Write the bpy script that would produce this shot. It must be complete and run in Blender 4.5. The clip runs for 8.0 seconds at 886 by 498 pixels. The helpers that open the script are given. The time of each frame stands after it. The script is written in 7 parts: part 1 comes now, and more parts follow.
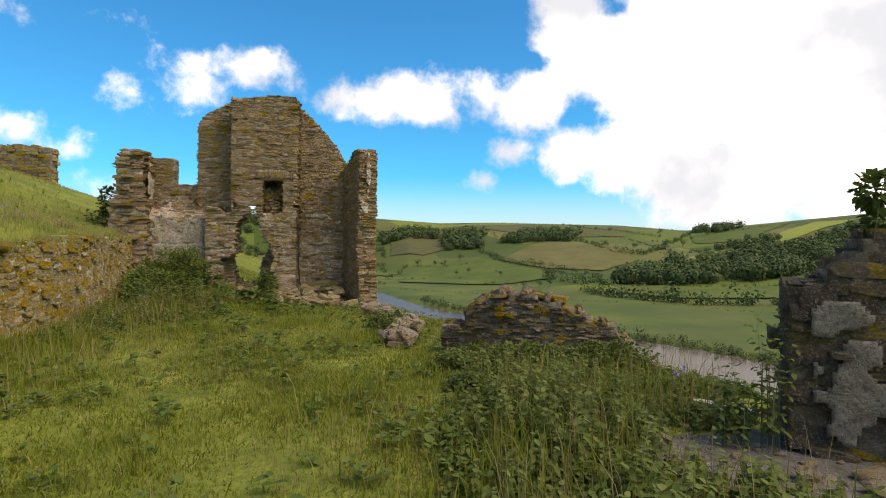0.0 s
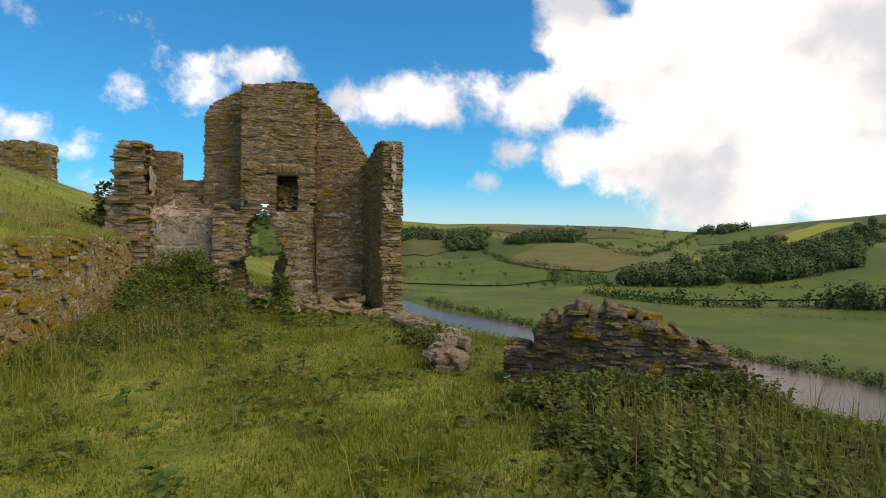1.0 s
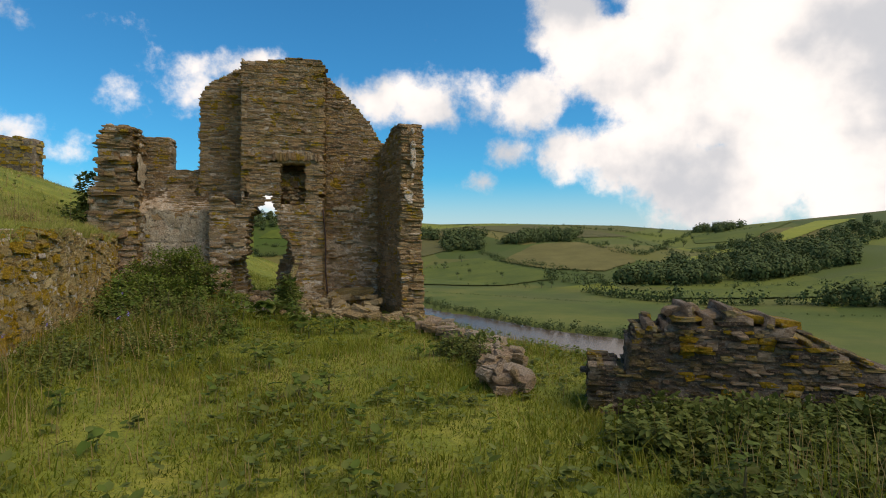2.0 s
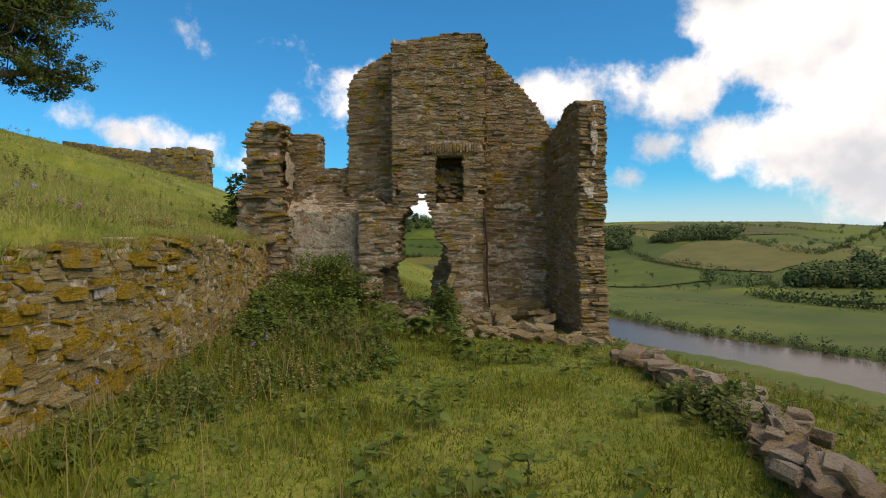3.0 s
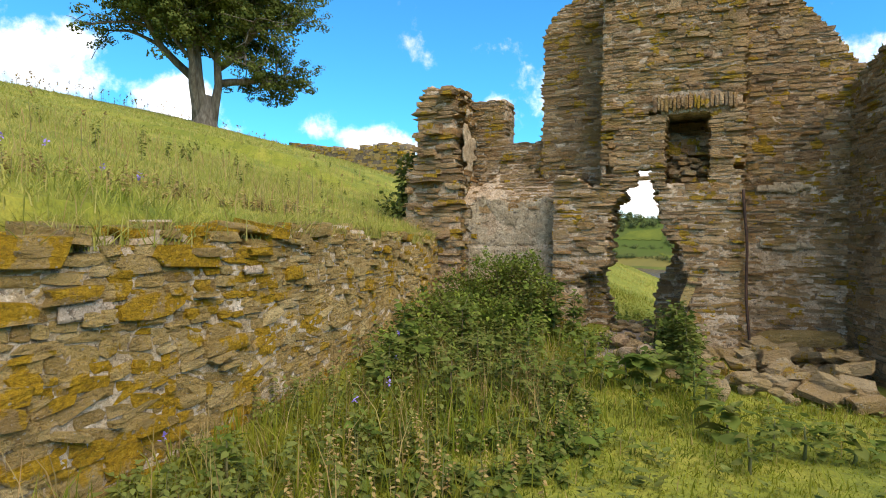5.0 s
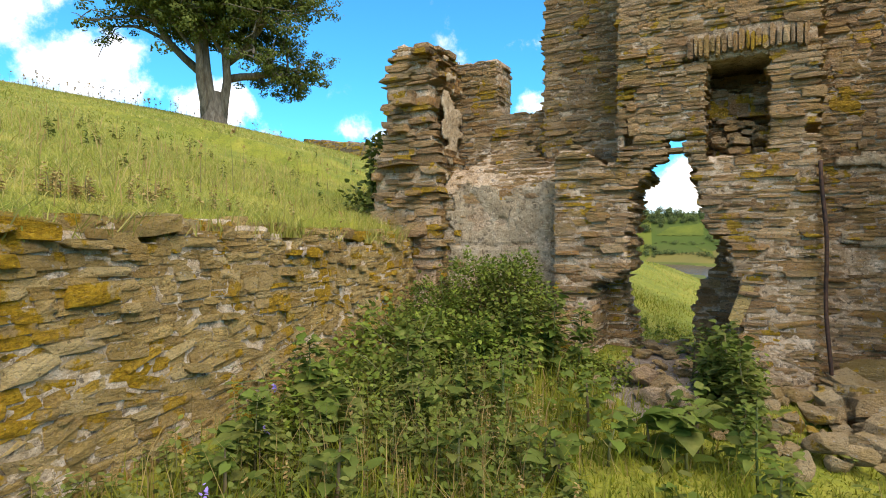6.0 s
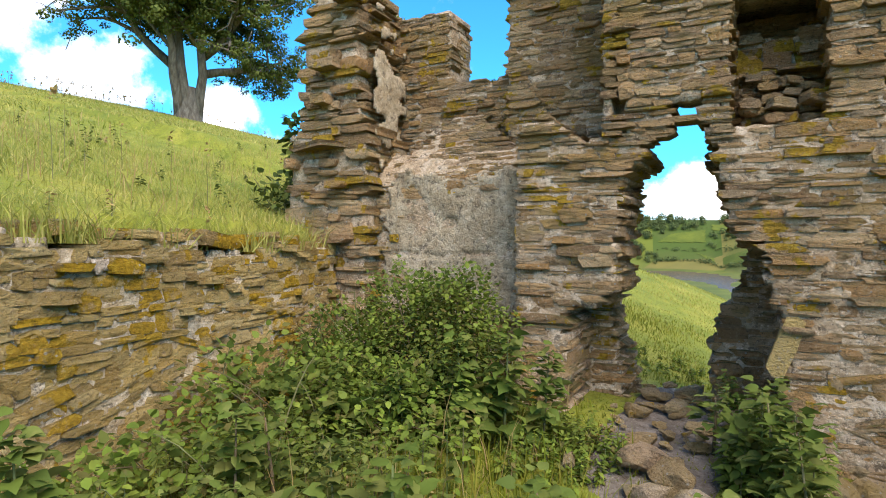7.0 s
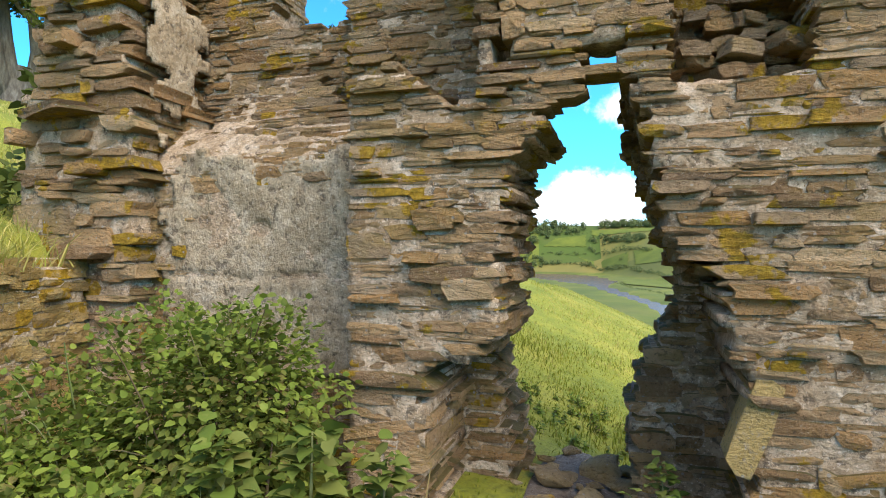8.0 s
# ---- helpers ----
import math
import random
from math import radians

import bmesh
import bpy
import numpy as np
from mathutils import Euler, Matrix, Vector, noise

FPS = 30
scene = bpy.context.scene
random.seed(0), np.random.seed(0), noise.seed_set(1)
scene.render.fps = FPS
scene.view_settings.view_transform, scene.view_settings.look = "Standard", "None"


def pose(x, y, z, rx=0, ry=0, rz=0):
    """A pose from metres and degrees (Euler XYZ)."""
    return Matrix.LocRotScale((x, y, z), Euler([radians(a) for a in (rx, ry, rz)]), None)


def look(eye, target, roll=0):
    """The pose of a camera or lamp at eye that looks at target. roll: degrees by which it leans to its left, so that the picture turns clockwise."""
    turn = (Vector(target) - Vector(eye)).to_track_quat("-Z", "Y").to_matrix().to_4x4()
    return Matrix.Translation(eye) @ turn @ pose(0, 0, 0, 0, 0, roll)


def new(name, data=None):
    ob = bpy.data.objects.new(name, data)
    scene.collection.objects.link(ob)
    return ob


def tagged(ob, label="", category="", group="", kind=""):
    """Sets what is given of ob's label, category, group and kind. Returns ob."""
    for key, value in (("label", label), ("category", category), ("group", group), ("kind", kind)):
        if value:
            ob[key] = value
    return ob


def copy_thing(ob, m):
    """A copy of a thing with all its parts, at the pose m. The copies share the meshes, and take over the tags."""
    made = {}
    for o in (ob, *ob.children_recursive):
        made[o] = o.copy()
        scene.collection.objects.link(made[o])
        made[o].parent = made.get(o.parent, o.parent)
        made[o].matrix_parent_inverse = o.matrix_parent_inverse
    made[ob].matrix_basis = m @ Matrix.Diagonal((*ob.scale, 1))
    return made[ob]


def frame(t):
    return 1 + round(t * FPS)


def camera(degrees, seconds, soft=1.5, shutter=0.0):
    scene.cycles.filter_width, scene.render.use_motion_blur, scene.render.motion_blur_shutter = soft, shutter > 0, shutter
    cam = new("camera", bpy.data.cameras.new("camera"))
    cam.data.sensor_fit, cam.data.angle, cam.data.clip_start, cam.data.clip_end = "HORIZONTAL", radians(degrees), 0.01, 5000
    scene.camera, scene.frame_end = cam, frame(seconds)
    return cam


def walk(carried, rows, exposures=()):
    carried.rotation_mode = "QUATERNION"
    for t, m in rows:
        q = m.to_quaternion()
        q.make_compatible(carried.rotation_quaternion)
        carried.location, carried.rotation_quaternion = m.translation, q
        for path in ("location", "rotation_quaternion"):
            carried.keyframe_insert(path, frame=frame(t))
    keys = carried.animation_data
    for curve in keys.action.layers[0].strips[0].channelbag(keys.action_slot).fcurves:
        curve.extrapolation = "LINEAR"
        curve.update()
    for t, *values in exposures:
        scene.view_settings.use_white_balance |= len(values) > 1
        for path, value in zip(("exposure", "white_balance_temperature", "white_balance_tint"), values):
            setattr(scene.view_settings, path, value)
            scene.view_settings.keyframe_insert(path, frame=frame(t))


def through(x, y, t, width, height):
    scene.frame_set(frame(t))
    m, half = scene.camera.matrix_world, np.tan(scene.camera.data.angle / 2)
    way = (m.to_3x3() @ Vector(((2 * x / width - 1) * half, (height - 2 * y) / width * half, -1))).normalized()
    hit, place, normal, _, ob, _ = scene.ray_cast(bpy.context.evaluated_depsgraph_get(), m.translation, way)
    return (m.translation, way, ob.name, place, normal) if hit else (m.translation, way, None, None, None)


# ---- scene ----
# ---- camera ----
cam = camera(74.3, 8.0, soft=1.0)
# seconds, x, y, z, yaw to the left, pitch, roll
PATH = [
    (0, -0.307, -0.284, 1.582, -1.17, -0.56, 0.51),
    (0.5, -0.606, 0.689, 1.624, 0.71, -0.51, 0.63),
    (1, -0.977, 1.288, 1.607, -0.81, -0.47, 0.64),
    (1.2, -1.137, 1.510, 1.573, -2.18, -0.47, 0.56),
    (2.3, -1.776, 3.404, 1.491, 0.32, -0.44, -0.36),
    (2.5, -1.923, 3.809, 1.527, 3.20, -0.53, -0.35),
    (3, -2.311, 4.847, 1.573, 12.60, -0.43, -0.25),
    (3.5, -2.653, 5.646, 1.607, 21.23, -0.46, 0.50),
    (4, -2.873, 6.297, 1.603, 27.66, -0.60, 0.96),
    (4.5, -2.988, 6.879, 1.559, 30.66, -0.65, 1.10),
    (4.7, -3.040, 7.106, 1.535, 31.44, -0.56, 1.06),
    (5.8, -3.438, 9.210, 1.577, 36.19, -0.93, -0.02),
    (6, -3.557, 9.598, 1.552, 36.36, -0.77, 0.04),
    (6.5, -3.801, 10.472, 1.531, 36.58, -0.44, 0.20),
    (7, -4.091, 11.401, 1.573, 36.47, -0.22, 0.29),
    (7.5, -4.388, 12.144, 1.613, 33.78, 0.09, 0.29),
    (8, -4.622, 12.945, 1.653, 26.04, 0.26, 0.15),
]
walk(cam, [(t, pose(x, y, z, 90 + pitch, 0, yaw) @ pose(0, 0, 0, 0, 0, roll)) for t, x, y, z, yaw, pitch, roll in PATH],
     exposures=[(t, e, 7200 if t < 6.2 else 6620, 15) for t, e in ((0.0, 0.08), (1.0, -0.16), (2.5, -0.36), (3.5, 0.10), (4.5, 0.54), (6.0, 0.80), (6.5, 0.88), (8.0, 1.16))])

# ---- light ----
SUN_AZ, SUN_EL = 113.0, 50.0  # degrees clockwise from +y, and above the horizon
to_sun = Vector((math.sin(radians(SUN_AZ)) * math.cos(radians(SUN_EL)),
                 math.cos(radians(SUN_AZ)) * math.cos(radians(SUN_EL)), math.sin(radians(SUN_EL))))
sun = new("sun", bpy.data.lights.new("sun", "SUN"))
sun.data.energy, sun.data.angle, sun.data.color = 3.5, radians(58.0), (1.0, 0.90, 0.75)
sun.matrix_world = look(to_sun * 100, (0, 0, 0))


def sky_dir(az, el):
    a, e = radians(az), radians(el)
    return (math.sin(a) * math.cos(e), math.cos(a) * math.cos(e), math.sin(e))


# clouds: bearing clockwise from +y, height, reach (degrees), strength
CLOUDS = [
    (-27.5, 12.3, 4.8, 0.9), (-21.7, 13.8, 5.6, 1.2), (-16.3, 15.3, 5.4, 1.3), (-30.2, 7.8, 4.2, 0.85), (-29.1, 4.1, 5.0, 1.05), (-35.3, 9.0, 3.2, 0.95), (-9.5, 13.5, 5.0, 1.15), (-5.6, 13.0, 5.0, 1.1),
    (0.3, 13.3, 5.8, 1.25), (4.7, 14.4, 6.5, 1.45), (9.4, 13.6, 7.0, 1.5), (13.6, 20.0, 6.5, 1.8), (18.0, 16.8, 9.0, 2.4), (26.0, 14.0, 14.0, 2.9), (36.0, 12.0, 17.0, 3.0), (37.0, 22.0, 18.0, 2.9), (24.0, 22.5, 9.0, 2.4),
    (14.2, 9.6, 5.5, 1.5), (20.5, 8.8, 9.0, 2.4), (28.0, 6.0, 10.0, 2.4), (38.0, 5.0, 10.0, 2.4), (7.4, 8.8, 4.0, 1.05), (4.2, 6.4, 3.4, 0.9), (1.8, 6.0, 2.8, 0.8), (-1.3, 8.2, 2.8, 0.8), (-3.4, 5.5, 3.0, 0.8),
    (-41.6, 9.4, 3.4, 1.0), (-45.5, 10.2, 3.2, 0.95), (-37.6, 9.6, 4.0, 1.05), (-58.2, 12.1, 5.0, 1.1), (-75.5, 18.7, 10.0, 1.5), (-67.3, 14.5, 8.0, 1.3), (-83.3, 24.9, 14.0, 1.4), (-13.0, 14.2, 4.0, 0.9),
    (-11.8, 4.9, 8.0, 1.5), (55, 24, 22.0, 1.8), (100, 30, 24.0, 1.2),
    # Clouds out of view, mostly added to brighten the wall fronts.
    (150, 25, 24.0, 1.3), (-130, 30, 24.0, 1.3), (120, 50, 22.0, 1.2), (185, 45, 24.0, 1.3), (-160, 22, 24.0, 1.2), (-105, 42, 22.0, 1.2), (60, 55, 22.0, 1.2),
]
world = bpy.data.worlds.new("sky")
scene.world = world
world.use_nodes = True
wn, wl = world.node_tree.nodes, world.node_tree.links
wn.clear()


def wnode(kind, **values):
    n = wn.new(kind)
    for key, value in values.items():
        if key == "operation":
            n.operation = value
        else:
            n.inputs[key].default_value = value
    return n


sky = wn.new("ShaderNodeTexSky")
sky.sky_type, sky.sun_disc = "NISHITA", False
sky.sun_elevation, sky.sun_rotation = radians(SUN_EL), radians(SUN_AZ)
sky.air_density, sky.dust_density, sky.ozone_density = 1.0, 0.4, 3.0
coord = wn.new("ShaderNodeTexCoord")
warp = wn.new("ShaderNodeTexNoise")
warp.inputs["Scale"].default_value, warp.inputs["Detail"].default_value = 7.5, 10.0
warp.inputs["Roughness"].default_value = 0.62
wl.new(coord.outputs["Generated"], warp.inputs["Vector"])
total = None
for az, el, reach, force in CLOUDS:
    dot = wn.new("ShaderNodeVectorMath")
    dot.operation = "DISTANCE"
    flat = wn.new("ShaderNodeVectorMath")
    flat.operation = "MULTIPLY"
    flat.inputs[1].default_value = (1, 1, 1.55)
    wl.new(coord.outputs["Generated"], flat.inputs[0])
    d0 = sky_dir(az, el)
    wl.new(flat.outputs[0], dot.inputs[0])
    dot.inputs[1].default_value = (d0[0], d0[1], d0[2] * 1.55)
    ramp = wn.new("ShaderNodeMapRange")
    ramp.interpolation_type = "SMOOTHSTEP"
    wl.new(dot.outputs["Value"], ramp.inputs["Value"])
    ramp.inputs["From Min"].default_value, ramp.inputs["From Max"].default_value = 0.0, radians(reach) * 1.25
    ramp.inputs["To Min"].default_value, ramp.inputs["To Max"].default_value = force, 0.0
    if total is None:
        total = ramp.outputs[0]
    else:
        add = wnode("ShaderNodeMath", operation="MAXIMUM")
        wl.new(total, add.inputs[0])
        wl.new(ramp.outputs[0], add.inputs[1])
        total = add.outputs[0]
nz = wnode("ShaderNodeMath", operation="MULTIPLY_ADD")
wl.new(warp.outputs["Fac"], nz.inputs[0])
nz.inputs[1].default_value, nz.inputs[2].default_value = 4.6, -2.75
dens = wnode("ShaderNodeMath", operation="ADD")
wl.new(total, dens.inputs[0])
wl.new(nz.outputs[0], dens.inputs[1])
cover = wn.new("ShaderNodeMapRange")
cover.interpolation_type = "SMOOTHSTEP"
wl.new(dens.outputs[0], cover.inputs["Value"])
cover.inputs["From Min"].default_value, cover.inputs["From Max"].default_value = 0.02, 0.95
belly = wn.new("ShaderNodeTexNoise")
belly.inputs["Scale"].default_value, belly.inputs["Detail"].default_value = 5.0, 6.0
wl.new(coord.outputs["Generated"], belly.inputs["Vector"])
shade = wn.new("ShaderNodeMapRange")
shade.interpolation_type = "SMOOTHSTEP"
wl.new(belly.outputs["Fac"], shade.inputs["Value"])
shade.inputs["From Min"].default_value, shade.inputs["From Max"].default_value = 0.42, 0.62
tone = wn.new("ShaderNodeMix")
tone.data_type = "RGBA"
wl.new(shade.outputs[0], tone.inputs["Factor"])
tone.inputs["A"].default_value, tone.inputs["B"].default_value = (11.5, 11.5, 11.5, 1), (6.5, 7.1, 7.9, 1)
blend = wn.new("ShaderNodeMix")
blend.data_type = "RGBA"
wl.new(cover.outputs[0], blend.inputs["Factor"])
hue = wn.new("ShaderNodeMix")
hue.data_type, hue.blend_type = "RGBA", "MULTIPLY"
hue.inputs["Factor"].default_value = 1.0
wl.new(sky.outputs[0], hue.inputs["A"])
hue.inputs["B"].default_value = (0.25, 1.12, 1.55, 1)
sep = wn.new("ShaderNodeSeparateXYZ")
wl.new(coord.outputs["Generated"], sep.inputs[0])
low_sky = wn.new("ShaderNodeMapRange")
low_sky.interpolation_type = "SMOOTHSTEP"
wl.new(sep.outputs["Z"], low_sky.inputs["Value"])
low_sky.inputs["From Min"].default_value, low_sky.inputs["From Max"].default_value = 0.0, 0.12
low_sky.inputs["To Min"].default_value, low_sky.inputs["To Max"].default_value = 0.7, 0.0
haze = wn.new("ShaderNodeMix")
haze.data_type = "RGBA"
wl.new(low_sky.outputs[0], haze.inputs["Factor"])
wl.new(hue.outputs["Result"], haze.inputs["A"])
haze.inputs["B"].default_value = (7.2, 8.0, 8.8, 1)
wl.new(haze.outputs["Result"], blend.inputs["A"])
wl.new(tone.outputs["Result"], blend.inputs["B"])
bg = wnode("ShaderNodeBackground", Strength=0.118)
wl.new(blend.outputs["Result"], bg.inputs["Color"])
wout = wn.new("ShaderNodeOutputWorld")
wl.new(bg.outputs[0], wout.inputs["Surface"])


# ---- materials ----
def shader(name, rough=0.9):
    m = bpy.data.materials.new(name)
    m.use_nodes = True
    n, l = m.node_tree.nodes, m.node_tree.links
    n.clear()
    out, b = n.new("ShaderNodeOutputMaterial"), n.new("ShaderNodeBsdfPrincipled")
    b.inputs["Roughness"].default_value = rough
    b.inputs["Specular IOR Level"].default_value = 0.25
    l.new(b.outputs[0], out.inputs["Surface"])
    return m, n, l, b


def noise_of(n, l, vector, scale, detail=4.0, rough=0.55):
    t = n.new("ShaderNodeTexNoise")
    t.inputs["Scale"].default_value, t.inputs["Detail"].default_value, t.inputs["Roughness"].default_value = scale, detail, rough
    l.new(vector, t.inputs["Vector"])
    return t.outputs["Fac"]


def ramp_of(n, l, fac, stops):
    r = n.new("ShaderNodeValToRGB")
    while len(r.color_ramp.elements) < len(stops):
        r.color_ramp.elements.new(0.5)
    for e, (p, c) in zip(r.color_ramp.elements, stops):
        e.position, e.color = p, (*c, 1) if len(c) == 3 else c
    l.new(fac, r.inputs["Fac"])
    return r.outputs["Color"]


def mixed(n, l, fac, a, b, mode="MIX"):
    m = n.new("ShaderNodeMix")
    m.data_type, m.blend_type = "RGBA", mode
    for key, value in (("Factor", fac), ("A", a), ("B", b)):
        if isinstance(value, bpy.types.NodeSocket):
            l.new(value, m.inputs[key])
        elif key == "Factor":
            m.inputs[key].default_value = value
        else:
            m.inputs[key].default_value = (*value, 1)
    return m.outputs["Result"]


def span(n, l, fac, low, high, a=0.0, b=1.0):
    r = n.new("ShaderNodeMapRange")
    r.interpolation_type = "SMOOTHSTEP"
    l.new(fac, r.inputs["Value"])
    for key, value in (("From Min", low), ("From Max", high), ("To Min", a), ("To Max", b)):
        r.inputs[key].default_value = value
    return r.outputs[0]


def bump_of(n, l, b, height, strength=0.5, distance=0.02):
    k = n.new("ShaderNodeBump")
    k.inputs["Strength"].default_value, k.inputs["Distance"].default_value = strength, distance
    l.new(height, k.inputs["Height"])
    l.new(k.outputs[0], b.inputs["Normal"])


def chance(n, l):
    """A random number for each object and each loose piece of a mesh."""
    info, geo = n.new("ShaderNodeObjectInfo"), n.new("ShaderNodeNewGeometry")
    s = n.new("ShaderNodeMath")
    s.operation = "ADD"
    l.new(info.outputs["Random"], s.inputs[0])
    l.new(geo.outputs["Random Per Island"], s.inputs[1])
    f = n.new("ShaderNodeMath")
    f.operation = "FRACT"
    l.new(s.outputs[0], f.inputs[0])
    return f.outputs[0], geo.outputs["Position"], geo.outputs["Normal"]


def stone_material(name, tones, lichen, lichen_low=0.6, moss=0.0):
    m, n, l, b = shader(name, 0.88)
    rnd, pos, nor = chance(n, l)
    col = ramp_of(n, l, rnd, [(i / (len(tones) - 1), c) for i, c in enumerate(tones)])
    grain = noise_of(n, l, pos, 38.0, 6.0, 0.7)
    broad = noise_of(n, l, pos, 5.0, 5.0, 0.6)
    col = mixed(n, l, span(n, l, grain, 0.52, 0.66, 0.0, 0.7), col, (0.60, 0.43, 0.245))
    col = mixed(n, l, span(n, l, grain, 0.33, 0.46, 0.65, 0.0), col, (0.11, 0.074, 0.043))
    fleck = noise_of(n, l, pos, 90.0, 3.0, 0.6)
    col = mixed(n, l, span(n, l, fleck, 0.60, 0.70, 0.0, 0.7), col, (0.64, 0.51, 0.35))
    col = mixed(n, l, span(n, l, broad, 0.50, 0.75, 0.0, 0.4), col, (0.19, 0.135, 0.075))
    ochre = noise_of(n, l, pos, 2.6, 8.0, 0.7)
    col = mixed(n, l, span(n, l, ochre, 0.46, 0.66, 0.0, 0.6), col, (0.44, 0.285, 0.075))
    pale = noise_of(n, l, pos, 11.0, 6.0, 0.72)
    col = mixed(n, l, span(n, l, pale, 0.64, 0.74, 0.0, 0.6), col, (0.56, 0.46, 0.31))
    smear = noise_of(n, l, pos, 4.2, 9.0, 0.74)
    col = mixed(n, l, span(n, l, smear, 0.61, 0.66, 0.0, 0.7), col, (0.62, 0.49, 0.34))
    spots = noise_of(n, l, pos, 3.3, 7.0, 0.62)
    shift = n.new("ShaderNodeMath")
    shift.operation = "MULTIPLY_ADD"
    l.new(rnd, shift.inputs[0])
    shift.inputs[1].default_value = 0.16
    l.new(spots, shift.inputs[2])
    patch = span(n, l, shift.outputs[0], lichen_low, lichen_low + 0.04, 0.0, lichen)
    hue = ramp_of(n, l, grain, [(0.3, (0.30, 0.175, 0.012)), (0.55, (0.62, 0.365, 0.015)), (0.75, (0.74, 0.52, 0.07))])
    col = mixed(n, l, patch, col, hue)
    if moss:
        up = n.new("ShaderNodeSeparateXYZ")
        l.new(nor, up.inputs[0])
        green = n.new("ShaderNodeMath")
        green.operation = "MULTIPLY"
        l.new(span(n, l, up.outputs["Z"], 0.3, 0.9), green.inputs[0])
        l.new(span(n, l, broad, 0.35, 0.55, 0.0, moss), green.inputs[1])
        col = mixed(n, l, green.outputs[0], col, (0.14, 0.125, 0.03))
    dots = n.new("ShaderNodeTexVoronoi")
    dots.inputs["Scale"].default_value = 16.0
    l.new(pos, dots.inputs["Vector"])
    col = mixed(n, l, span(n, l, dots.outputs["Distance"], 0.10, 0.14, 0.65, 0.0), col, (0.55, 0.52, 0.45))
    stretch = n.new("ShaderNodeMapping")
    stretch.inputs["Scale"].default_value = (1, 1, 2.6)
    l.new(pos, stretch.inputs["Vector"])
    layer = noise_of(n, l, stretch.outputs[0], 16.0, 9.0, 0.72)
    col = mixed(n, l, span(n, l, layer, 0.32, 0.44, 0.55, 0.0), col, (0.09, 0.064, 0.042))
    col = mixed(n, l, span(n, l, layer, 0.58, 0.72, 0.0, 0.4), col, (0.62, 0.46, 0.26))
    l.new(col, b.inputs["Base Color"])
    rough = n.new("ShaderNodeMath")
    rough.operation = "ADD"
    l.new(layer, rough.inputs[0])
    l.new(noise_of(n, l, pos, 55.0, 6.0, 0.75), rough.inputs[1])
    bump_of(n, l, b, rough.outputs[0], 1.0, 0.11)
    return m


WARM = [(0.653, 0.369, 0.144), (0.385, 0.227, 0.107), (0.733, 0.452, 0.209), (0.508, 0.319, 0.163), (0.819, 0.567, 0.31), (0.621, 0.34, 0.128), (0.578, 0.401, 0.235), (0.305, 0.18, 0.089), (0.749, 0.503, 0.262)]
EARTHY = [(0.70, 0.475, 0.155), (0.48, 0.325, 0.115), (0.76, 0.54, 0.20), (0.58, 0.40, 0.15), (0.81, 0.62, 0.29), (0.64, 0.41, 0.125), (0.40, 0.26, 0.095)]
# Slate tones lowered to hold the shade on the stump and corner.
SHADED = [(0.18, 0.12, 0.085), (0.12, 0.083, 0.06), (0.23, 0.155, 0.105), (0.15, 0.108, 0.085), (0.27, 0.19, 0.13)]
stone_gable = stone_material("slate rubble", WARM, 0.9, 0.66, moss=0.8)
stone_yellow = stone_material("slate rubble with orange lichen", EARTHY, 1.0, 0.60, moss=0.4)
stone_orange = stone_material("slate thick with orange lichen", EARTHY, 1.0, 0.50, moss=0.2)
stone_earthy = stone_material("brown slate rubble", EARTHY, 0.9, 0.655, moss=0.5)
stone_top = stone_material("mossy slate", WARM, 0.6, 0.70, moss=1.0)
stone_shaded = stone_material("slate darkened as in shade", SHADED, 0.8, 0.71, moss=0.6)
stone_pile = stone_material("fallen slate", [(0.55, 0.38, 0.18), (0.40, 0.27, 0.125), (0.66, 0.49, 0.26), (0.49, 0.35, 0.18), (0.72, 0.57, 0.34)], 0.8, 0.68)
stone_pink = stone_material("weathered pale stone", [(0.62, 0.43, 0.27), (0.50, 0.34, 0.205), (0.68, 0.53, 0.37)], 0.5, 0.74)


